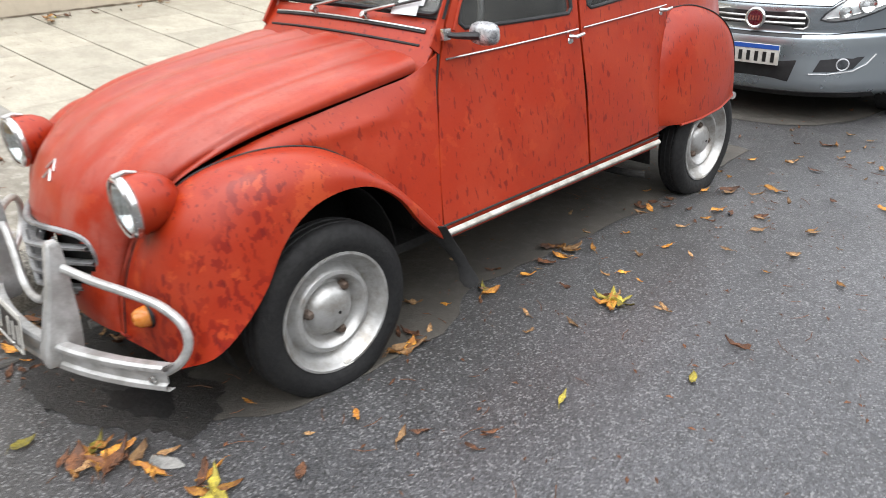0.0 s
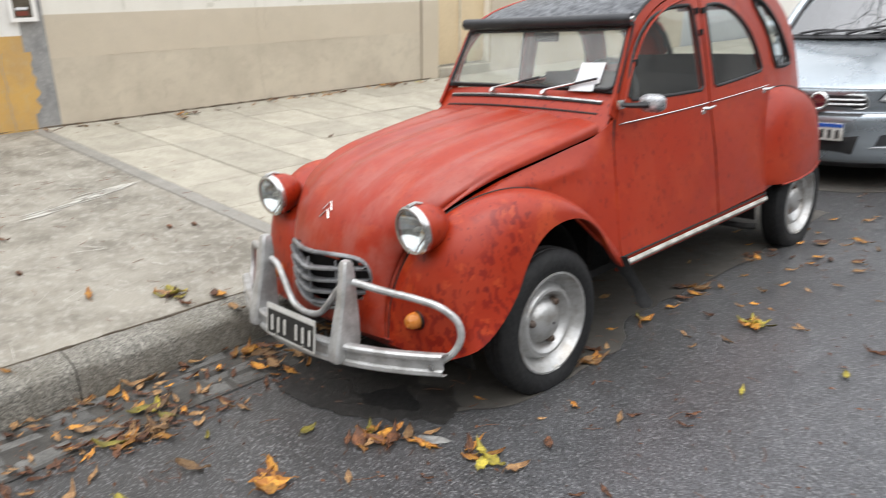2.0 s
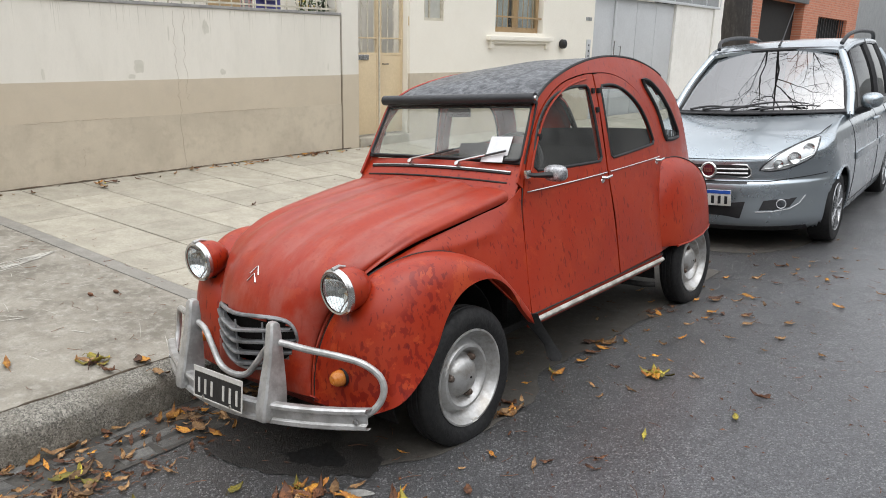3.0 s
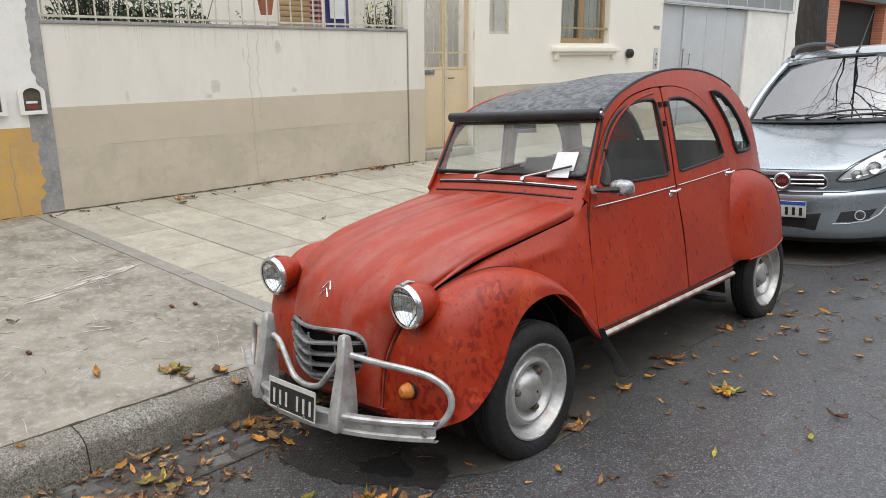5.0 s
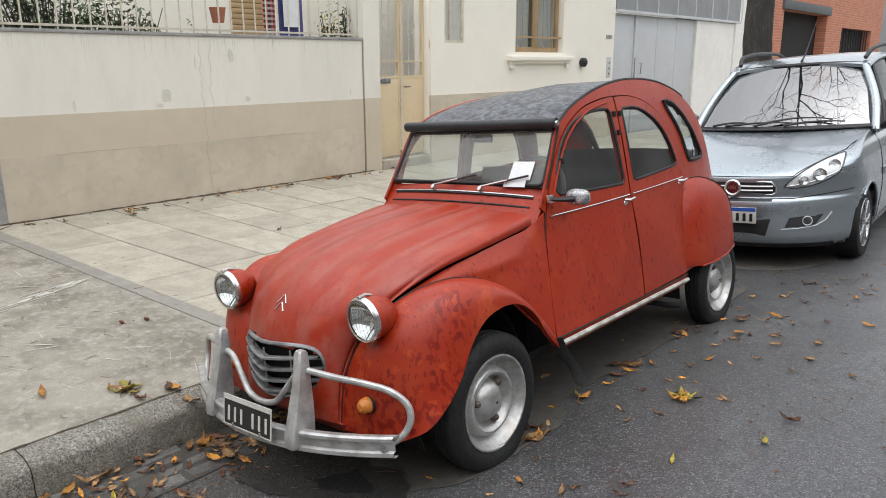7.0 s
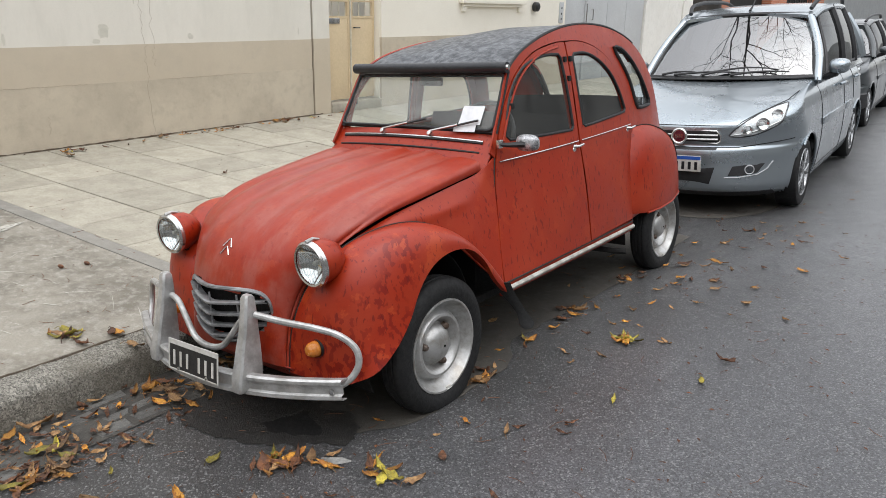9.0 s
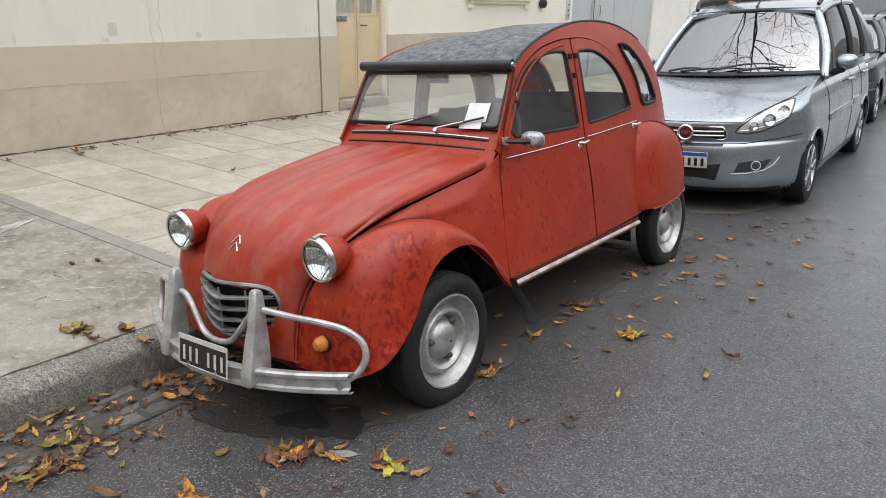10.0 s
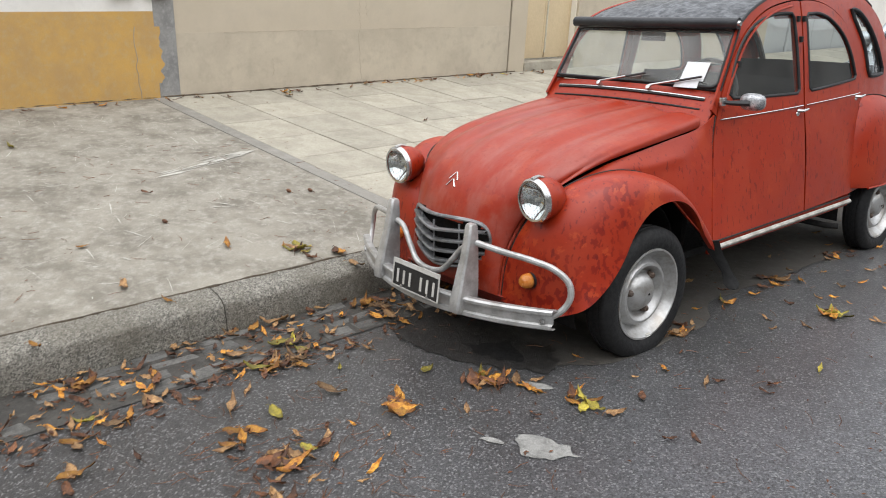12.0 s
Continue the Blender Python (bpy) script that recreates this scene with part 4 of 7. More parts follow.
def body_sides(s):
    lower = [(REAR_Y(z), z) for z in np.linspace(0.95, 0.42, 10)]
    outer = [tuple(p) for p in spline(ROOF, 70)] + [(2.5, 0.42)] + lower[::-1] + [tuple(p) for p in arch_c[::-1]]
    part("body_side", panel(outer, [W_QUART], on_side(s), 0.045, 0.012), RED, car)
    q = part("quarter_window", panel(W_QUART, [], on_side(s, -0.004), 0.1), PANE, car, "dusty quarter glass")
    q.visible_shadow = False
    part("rubber_seal", ring(W_QUART, s, 0.003, 0.012), BLACK, q)
    # front door
    ys_low = np.linspace(0.405, 0.95, 14)
    front = [(FRONT_Y(z) + 0.006, z) for z in ys_low]
    k = int(np.argmin(np.abs(arch_c[:, 0] - GAP_Y(1.49))))
    arch_f = [(y + 0.006 * (z < 1.2), z - 0.006) for y, z in arch_c[1:k]]
    gap_f = [(GAP_Y(z) - 0.007, z) for z in np.linspace(1.486, 0.41, 24)]
    door_f = part("front_door", panel(front + arch_f + gap_f, [W_FRONT], on_side(s, 0.003), 0.05, 0.02), RED, car)
    gap_r = [(GAP_Y(z) + 0.007, z) for z in np.linspace(0.41, 1.486, 24)]
    arch_r = [(y - 0.005 * (z < 1.3), z - 0.006) for y, z in arch_c[k + 1 :]]
    rear = [(REAR_Y(z) - 0.007, z) for z in np.linspace(0.95, 0.42, 12)]
    door_r = part("rear_door", panel(gap_r + arch_r + rear, [W_REAR], on_side(s, 0.003), 0.05, 0.02), RED, car)
    for d, w in ((door_f, W_FRONT), (door_r, W_REAR)):
        g = part("window_pane", panel(w, [], on_side(s, -0.008), 0.1), PANE, d, "dusty side glass")
        g.visible_shadow = False
        part("rubber_seal", ring(w, s, 0.001, 0.008), BLACK, d)
    # pressed ledge round each window
    part("frame_bead", tube([on_side(s, 0.006)(y, z) for y, z in [(q[0] + 0.03 * (1.3 - q[0]) / 0.6, q[1] - 0.028) for q in arch_c[4 : k - 2]]], 0.006, 6), RED, door_f)
    # bright waist strips, lever handles, hinges
    part("waist_strip", tube([on_side(s, 0.007)(y, 0.951 + 0.024 * (y - 0.64)) for y in np.linspace(0.65, 1.345, 14)], 0.0035, 6), CHROME, door_f)
    part("waist_strip", tube([on_side(s, 0.007)(y, 0.951 + 0.024 * (y - 0.64)) for y in np.linspace(1.38, 2.03, 12)], 0.0035, 6), CHROME, door_r)
    for d, y, z in ((door_f, 1.315, 0.945), (door_r, 2.0, 0.968)):
        x = half(y, z)
        h = part("handle", tube([(s * (x + 0.004), y - 0.02, z), (s * (x + 0.028), y - 0.015, z), (s * (x + 0.03), y + 0.035, z + 0.006)], [0.011, 0.009, 0.007], 8), CHROME, d, "small worn chrome lever")
        part("escutcheon", lathe([(0, 0.006), (0.016, 0.005), (0.019, 0.0)], Matrix.Translation((s * (x + 0.002), y - 0.018, z - 0.02)) @ pose(0, 0, 0, 0, 90 * s, 0), 14), CHROME, h)
    for d, y, z in ((door_f, 1.345, 1.30), (door_f, 1.335, 1.40), (door_r, 1.395, 1.40), (door_f, 0.80, 1.20)):
        part("catch", box(-0.008, 0.008, -0.012, 0.012, -0.014, 0.014, 0.003, m=Matrix.Translation((s * (half(y, z) + 0.008), y, z))), DARK, d)
    # black tubes draw the shaded gaps along the door edges
    for fn, d in ((FRONT_Y, door_f), (REAR_Y, door_r)):
        part("gap_shade_line", tube([on_side(s, -0.002)(fn(z), z) for z in np.linspace(0.40, 0.97, 14)], 0.003, 6), BLACK, d)
    # dark gaps show as shadow: an inner body behind the doors
    inner = [(0.50, 0.40), (1.94, 0.42), (2.04, 0.96), (2.0, 1.02), (0.72, 1.02), (0.62, 0.96)]
    part("door_lining", panel(inner, [], on_side(s, -0.035), 0.12, 0.004), DARK, car)
    part("centre_post", panel([(1.335, 0.96), (1.40, 0.96), (1.40, 1.50), (1.335, 1.50)], [], on_side(s, -0.02), 0.1, 0.01), RED_INNER, car)
    # sill with bright strip
    part("sill", surf([[(s * (0.672 - 0.01 * a), y, 0.405 - 0.065 * a) for a in (0, 0.4, 0.8, 1)] for y in np.linspace(0.49, 1.945, 12)], 0.015), RED, car)
    part("sill_step", tube([(s * 0.672, y, 0.402) for y in np.linspace(0.5, 1.94, 10)], 0.005, 6), BLACK, car)
    part("sill_strip", surf([[(s * (0.676 + 0.012 * math.sin(a * math.pi)), y, 0.385 - 0.03 * a) for a in np.linspace(0, 1, 6)] for y in np.linspace(0.51, 1.94, 14)], 0.006), SILL, car, "dented dull sill strip")


for side in (1, -1):
    body_sides(side)

# roof: canvas between the side rails, with the roll at the front
rows = []
for y in np.linspace(0.80, 2.30, 26):
    z0 = roof_fn(y)
    w = half(y, z0) - 0.012
    sag = 0.028 * math.sin(math.pi * (y - 0.8) / 1.5)
    rows.append([(x * w, y, z0 - sag_of(x * w, y, z0) + 0.006 + (0.022 - sag) * (1 - x * x) - 0.012 * abs(x) ** 8 + 0.003 * noise.noise((x * 3, y * 4, 1))) for x in np.linspace(-1, 1, 19)])
roof = part("canvas_roof", surf(rows, 0.008), CANVAS, car, "black canvas sunroof with grey mildew")
part("front_roll", tube([(x, 0.80 - 0.012 * (1 - (x / 0.5) ** 2), 1.384) for x in np.linspace(-0.505, 0.505, 11)], 0.027, 12), ROLL, roof)
for side in (1, -1):
    part("roll_end", lathe([(0, 0.012), (0.012, 0.010), (0.015, 0)], Matrix.Translation((side * 0.505, 0.80, 1.384)) @ pose(0, 0, 0, 0, 90 * side, 0), 12), CHROME, roof)
    part("edge_seal", tube([(side * (half(y, roof_fn(y)) - 0.006), y, roof_fn(y) + 0.004 - sag_of(side, y, 1.5) - (0.035 if side < 0 else 0)) for y in np.linspace(0.83, 2.3, 30)], 0.008, 6), BLACK, roof)
# rear panel
rear_c = [p for p in spline(ROOF, 120) if p[0] > 2.25]


def rear_at(x, i):
    y, z = rear_c[i]
    return (x * half(y, z), y + 0.06 * (1 - x * x) * (z < 1.3), z + 0.02 * (1 - x * x) * (z > 1.2))


bm = surf([[rear_at(x, i) for x in np.linspace(-1, 1, 41)] for i in range(len(rear_c))])
in_pane = lambda c: abs(c.x) < 0.41 - 0.06 * max(0, (c.z - 1.2) / 0.2) and 1.07 < c.z < 1.40
bmesh.ops.delete(bm, geom=[f for f in bm.faces if in_pane(f.calc_center_median())], context="FACES")
bmesh.ops.solidify(bm, geom=bm.faces[:], thickness=0.01)
part("rear_panel", bm, RED, car)
ip = [i for i in range(len(rear_c)) if 1.05 < rear_c[i][1] < 1.42]
rw = part("rear_window", surf([[rear_at(x, i) for x in np.linspace(-0.86, 0.86, 9)] for i in ip]), PANE, car, "dusty rear window")
rw.visible_shadow = False
loop = [rear_at(x, ip[-1]) for x in np.linspace(-0.84, 0.84, 14)] + [rear_at(0.84, i) for i in ip[::-1]] + [rear_at(x, ip[0]) for x in np.linspace(0.80, -0.80, 14)] + [rear_at(-0.84, i) for i in ip]
part("rubber_seal", tube(loop, 0.02, 6, True), BLACK, rw)

# bonnet: stations from the chin up and back; centre and edge of each
ST_C = [(-0.585, 0.30), (-0.60, 0.40), (-0.603, 0.50), (-0.592, 0.60), (-0.555, 0.70), (-0.49, 0.785), (-0.385, 0.858), (-0.21, 0.925), (0.04, 0.968), (0.3, 0.992), (0.56, 1.005)]
ST_E = [(0.318, -0.535, 0.28), (0.312, -0.515, 0.38), (0.312, -0.49, 0.47), (0.338, -0.44, 0.59), (0.385, -0.385, 0.68), (0.435, -0.325, 0.748), (0.472, -0.23, 0.797), (0.495, -0.09, 0.838), (0.51, 0.12, 0.87), (0.518, 0.34, 0.898), (0.52, 0.535, 0.922)]
LIP = [0, 0, 0, 0, 0.004, 0.012, 0.024, 0.032, 0.038, 0.042, 0.045]
POW = [3.5, 3.2, 3.0, 2.7, 2.5, 2.4, 2.3, 2.2, 2.1, 2.0, 2.0]
NS = 46
cc, ee = spline(ST_C, NS), spline(ST_E, NS)
lips = np.interp(np.linspace(0, 10, NS), range(11), LIP)
pows = np.interp(np.linspace(0, 10, NS), range(11), POW)
GRILLE = [(-0.215, 0.587), (0.215, 0.587), (0.25, 0.56), (0.262, 0.50), (0.235, 0.44), (0.16, 0.392), (0.05, 0.372), (-0.05, 0.372), (-0.16, 0.392), (-0.235, 0.44), (-0.262, 0.50), (-0.25, 0.56)]
us = np.linspace(0, 1, 27)
rows = []
for i in range(NS):
    k = i / (NS - 1)
    row = []
    for u in np.r_[-us[::-1], us[1:]]:
        a = abs(u)
        g = a ** pows[i]
        x = ee[i][0] * (1 - (1 - a) ** (1.0 + 0.25 * (1 - k)))
        y = cc[i][0] + (ee[i][1] - cc[i][0]) * g
        z = cc[i][1] + (ee[i][2] + lips[i] - cc[i][1]) * g
        rib = max(0.0, min(1.0, (k - 0.34) * 4))
        z += rib * 0.0095 * (math.cos(a * 2 * math.pi * 2.5) - 1) * (a < 0.8)
        row.append((math.copysign(x, u), y, z))
    e = ee[i]
    top_z = row[-1][2]
    curl = [(e[0] - 0.012, row[-1][1], top_z), (e[0] - 0.004, e[1], top_z - 0.14 * lips[i]), (e[0] + 0.001, e[1], top_z - 0.4 * lips[i]), (e[0] + 0.002, e[1], top_z - 0.75 * lips[i]), (e[0] - 0.003, e[1], e[2])]
    row = [(-x, y, z) for x, y, z in curl[::-1]] + row[1:-1] + curl
    rows.append(row)
bm = surf(rows)
bmesh.ops.delete(bm, geom=[f for f in bm.faces if f.calc_center_median().y < -0.5 and inside(GRILLE, f.calc_center_median().x, f.calc_center_median().z)], context="FACES")
bmesh.ops.solidify(bm, geom=bm.faces[:], thickness=0.006)
part("bonnet", bm, RED_BONNET, car, "bleached fluted bonnet", sharp=75)

# grille: frame, bars bowed to a point in the middle, centre rib
bow = lambda x: -0.632 + 0.088 * (abs(x) / 0.26) ** 1.6
grille = part("grille", tube([(x * 0.985, bow(x) + 0.004, z) for x, z in spline(GRILLE + GRILLE[:1], 60)[:-1]], 0.011, 8, True, flat=0.8), TARNISH, car, "tarnished silver radiator grille")
for z0, w in ((0.553, 0.247), (0.505, 0.26), (0.457, 0.247), (0.412, 0.2)):
    pts = [(x, bow(x) - 0.012 - 0.012 * (1 - abs(x) / w), z0 - 0.02 * (1 - abs(x) / w)) for x in np.linspace(-w, w, 21)]
    bm = surf([[(x, y + dy, z + dz) for x, y, z in pts] for dy, dz in ((0.034, 0.004), (0.004, 0.007), (-0.004, 0.004), (-0.004, -0.004), (0.006, -0.008), (0.03, -0.010))], 0.002)
    part("grille_bar", bm, TARNISH, grille)
for x in (-0.13, 0.0, 0.13):
    part("grille_rib", tube([(x, bow(x) - 0.006 - 0.006 * (x == 0), z) for z in (0.575, 0.5, 0.40)], 0.0045, 6), TARNISH, grille)
# near-black box paints the shade behind the grille bars
part("grille_shade_box", box(-0.27, 0.27, -0.50, -0.44, 0.35, 0.60), DARK, grille)

# double chevron badge
chev = new("bonnet_badge")
chev.parent = car
for dz in (0.0, -0.027):
    for s in (1, -1):
        yy = lambda z: float(np.interp(z, [p[1] for p in cc], [p[0] for p in cc])) - 0.004
        pts = [(0.002 * s, yy(0.768 + dz), 0.768 + dz), (0.027 * s, yy(0.738 + dz) + 0.002, 0.738 + dz)]
        part("chevron", tube(pts, [0.0022, 0.0042], 6), CHROME, chev, "worn chrome chevron")

# cowl, windscreen, wipers
cowl_y = lambda x, a: 0.56 + 0.085 * a + 0.035 * (x / 0.5) ** 2
rows = [[(x * (0.527 - 0.006 * a), cowl_y(x * 0.52, a) - 0.0, 0.985 + 0.102 * a - 0.016 * x * x) for x in np.linspace(-1, 1, 21)] for a in np.linspace(-0.55, 1, 12)]
cowl = part("scuttle_panel", surf(rows, 0.01), RED, car)
strip = lambda a, lift: [(x * 0.465, cowl_y(x * 0.465, a) - lift, 0.985 + 0.102 * a - 0.016 * x * x + 0.003) for x in np.linspace(-1, 1, 21)]
part("bright_strip", tube(strip(0.70, 0.006), 0.005, 6), CHROME, cowl)
part("flap_gap", tube(strip(0.62, 0.003), 0.006, 6), BLACK, cowl)
part("flap_gap", tube(strip(0.22, 0.001), 0.005, 6), BLACK, cowl)


def screen_at(u, v):
    """Windscreen point: u across -1..1, v up 0..1."""
    w = 0.512 - 0.027 * v
    return (u * w, 0.648 + 0.165 * v + 0.02 * u * u * (1 - 0.6 * v), 1.092 + 0.268 * v)


rim = []
for cx, cy, a0 in ((0.93, 0.10, -90), (0.93, 0.90, 0), (-0.93, 0.90, 90), (-0.93, 0.10, 180)):
    rim += [(cx + 0.06 * math.cos(radians(a0 + t)), cy + 0.085 * math.sin(radians(a0 + t))) for t in (0, 30, 60, 90)]
wind = part("windscreen", panel(rim, [], screen_at, 0.15, 0), SCREEN, car, "dusty flat windscreen, pale sky reflection painted into its haze")
wind.visible_shadow = False
full = [(-1.03, -0.03), (1.03, -0.03), (1.03, 1.03), (-1.03, 1.03)]
part("windscreen_surround", panel(full, [rim], lambda u, v: (screen_at(u, v)[0], screen_at(u, v)[1] - 0.001, screen_at(u, v)[2]), 0.2, 0.012), BLACK, wind)
part("rubber_seal", tube([(screen_at(u, v)[0], screen_at(u, v)[1] - 0.004, screen_at(u, v)[2]) for u, v in rim], 0.008, 6, True), BLACK, wind)
for u0, u1 in ((-0.31, 0.20), (0.31, 0.82)):
    b0, tip = screen_at(u0, -0.06), screen_at(u1, 0.15)
    mid = [(b0[0] + (tip[0] - b0[0]) * k, b0[1] + (tip[1] - b0[1]) * k - 0.022 - 0.012 * math.sin(k * 3.1), b0[2] + (tip[2] - b0[2]) * k + 0.01) for k in np.linspace(0, 0.62, 7)]
    wiper = part("wiper_arm", tube(mid, np.linspace(0.007, 0.0045, 7), 6), CHROME, car)
    part("spindle", lathe([(0, 0.03), (0.012, 0.028), (0.014, 0.0)], Matrix.Translation((b0[0], b0[1] - 0.012, b0[2] - 0.012)) @ pose(0, 0, 0, 55, 0, 0), 10), CHROME, wiper)
    bl = [(b0[0] + (tip[0] - b0[0]) * k, b0[1] + (tip[1] - b0[1]) * k - 0.02, b0[2] + (tip[2] - b0[2]) * k + 0.008) for k in np.linspace(0.38, 1.02, 5)]
    part("wiper_blade", tube(bl, 0.006, 6), INK, wiper)

# side valance below the bonnet, and the front wings
VAL_U = [(0.452, -0.315, 0.752), (0.468, -0.2, 0.79), (0.488, -0.05, 0.83), (0.503, 0.15, 0.862), (0.513, 0.35, 0.892), (0.522, 0.50, 0.915), (0.54, 0.585, 0.955), (0.546, 0.62, 0.975)]
VAL_L = [(0.46, -0.308, 0.744), (0.50, -0.2, 0.775), (0.53, -0.05, 0.78), (0.548, 0.1, 0.745), (0.585, 0.23, 0.655), (0.63, 0.35, 0.53), (0.664, 0.45, 0.43), (0.675, 0.492, 0.385)]
W_I = [(0.318, -0.535, 0.262), (0.312, -0.50, 0.42), (0.342, -0.445, 0.57), (0.40, -0.38, 0.68), (0.462, -0.31, 0.757), (0.51, -0.2, 0.797), (0.535, -0.05, 0.80), (0.555, 0.1, 0.762), (0.59, 0.23, 0.668), (0.64, 0.365, 0.525), (0.69, 0.49, 0.378)]
W_M = [(0.46, -0.50, 0.245), (0.50, -0.495, 0.40), (0.55, -0.468, 0.55), (0.60, -0.40, 0.668), (0.635, -0.30, 0.742), (0.658, -0.19, 0.782), (0.67, -0.04, 0.785), (0.676, 0.11, 0.742), (0.685, 0.24, 0.652), (0.70, 0.37, 0.518), (0.708, 0.49, 0.372)]
W_O = [(0.60, -0.50, 0.262), (0.70, -0.43, 0.312), (0.73, -0.345, 0.385), (0.735, -0.26, 0.475), (0.732, -0.185, 0.585), (0.728, -0.09, 0.658), (0.725, 0.03, 0.683), (0.722, 0.157, 0.662), (0.72, 0.262, 0.592), (0.716, 0.362, 0.468), (0.712, 0.475, 0.362)]


def front_wing(s):
    up, lo = spline(VAL_U, 30), spline(VAL_L, 30)
    rows = []
    for a, b in zip(up, lo):
        row = []
        for t in np.linspace(0, 1, 13):
            x, (y, z) = a[0] + (b[0] - a[0]) * t**0.8 + 0.010 * math.sin(math.pi * t), a[1:] + (b[1:] - a[1:]) * t
            x += 0.012 * math.exp(-(((z - 0.80 - 0.10 * (y - 0.2)) / 0.02) ** 2)) * min(max((0.45 - y) / 0.1, 0), 1) * min(max((y - 0.05) / 0.15, 0), 1)
            row.append((s * (min(x, half(y, z) + 0.001) if y > 0.38 else x), y, z))
        rows.append(row)
    part("side_valance", surf(rows, 0.008), RED, car)
    i, m, o = spline(W_I, 44), spline(W_M, 44), spline(W_O, 44)
    rows = []
    for a, b, c in zip(i, m, o):
        q = 2 * b - (a + c) / 2
        row = [(1 - t) ** 2 * a + 2 * t * (1 - t) * q + t * t * c for t in np.linspace(0, 1, 14)]
        inn = c + np.array((-0.022, 0, -0.004))
        row += [np.array(inn)]
        rows.append([(s * p[0], p[1], p[2]) for p in row])
    wing = part("front_wing", surf(rows, 0.006), RED_WING, car, "rounded front wing with flaking spots", sharp=50)
    part("wing_seam", tube([(s * (p[0] + 0.002), p[1], p[2] + 0.002) for p in i[:-6]], 0.003, 6), BLACK, wing)
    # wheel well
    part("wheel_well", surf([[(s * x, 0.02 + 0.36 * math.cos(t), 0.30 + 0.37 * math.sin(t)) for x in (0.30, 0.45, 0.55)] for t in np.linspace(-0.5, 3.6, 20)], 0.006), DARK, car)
    # torn mud flap
    flap = spline([(0.70, 0.43, 0.43), (0.712, 0.465, 0.37), (0.74, 0.495, 0.31), (0.772, 0.507, 0.255), (0.795, 0.50, 0.22), (0.803, 0.494, 0.206)], 14)
    wide = np.interp(range(14), (0, 4, 8, 11, 13), (0.040, 0.030, 0.024, 0.036, 0.020))
    part("mud_flap", surf([[(s * (x + 0.85 * w * k), y + 0.5 * w * k - 0.006 * (1 - k * k), z + 0.1 * w * k) for k in (-1, -0.5, 0, 0.5, 1)] for (x, y, z), w in zip(flap, wide)], 0.006), DARK, car, "torn black rubber mud flap")
    # amber indicator
    ind = part("indicator", lathe([(0, 0.045), (0.018, 0.042), (0.029, 0.028), (0.032, 0.008), (0.032, 0)], Matrix.Translation((s * 0.456, -0.502, 0.385)) @ pose(0, 0, 0, 90, 0, -8 * s), 18), ORANGE, car, "faded amber indicator")
    part("indicator_base", lathe([(0.038, 0.004), (0.038, -0.01), (0, -0.01)], Matrix.Translation((s * 0.456, -0.500, 0.385)) @ pose(0, 0, 0, 90, 0, -8 * s), 18), BLACK, ind)
    # headlamp on its bracket; the lens looks forward
    c = Matrix.Translation((s * 0.464, -0.498, 0.725)) @ pose(0, 0, 0, 93, 0, -3 * s)
    shell = part("headlamp", lathe([(0.086, 0.0), (0.088, -0.02), (0.086, -0.05), (0.078, -0.085), (0.06, -0.118), (0.034, -0.14), (0, -0.147)], c, 28), RED, car, "red bullet headlamp shell")
    part("rim", lathe([(0.076, 0.012), (0.084, 0.014), (0.0915, 0.006), (0.0925, -0.008), (0.088, -0.014)], c, 28), CHROME, shell)
    part("reflector", lathe([(0.078, 0.004), (0.06, -0.022), (0.035, -0.042), (0, -0.05)], c, 24), MIRROR, shell)
    for k in np.linspace(-0.055, 0.055, 7):
        part("lens_rib", tube([c @ Vector((k, v, 0.024 - 3.2 * (k * k + v * v) * 0.8)) for v in np.linspace(-(0.0055 - k * k) ** 0.5, (0.0055 - k * k) ** 0.5, 7)], 0.0018, 4), LENS, shell)
    lens = part("lens", lathe([(0, 0.030), (0.03, 0.027), (0.055, 0.019), (0.077, 0.009)], c, 24), LENS, shell, "ribbed glass lens")
    lens.visible_shadow = False
    part("bulb", lathe([(0, -0.005), (0.008, -0.01), (0.01, -0.03), (0, -0.045)], c, 10), PLATE_WHITE, shell)
    part("clip", tube([(s * 0.464, -0.515, 0.817), (s * 0.464, -0.48, 0.823), (s * 0.464, -0.45, 0.814)], [0.007, 0.006, 0.005], 6), SILVER, shell)
    part("bracket", tube([(s * 0.45, -0.44, 0.65), (s * 0.43, -0.41, 0.62), (s * 0.36, -0.40, 0.60)], 0.014, 8), DARK, shell)
    part("cable", tube([(s * 0.50, -0.40, 0.70), (s * 0.515, -0.40, 0.665), (s * 0.48, -0.395, 0.645), (s * 0.42, -0.39, 0.64)], 0.004, 6), BLACK, shell)


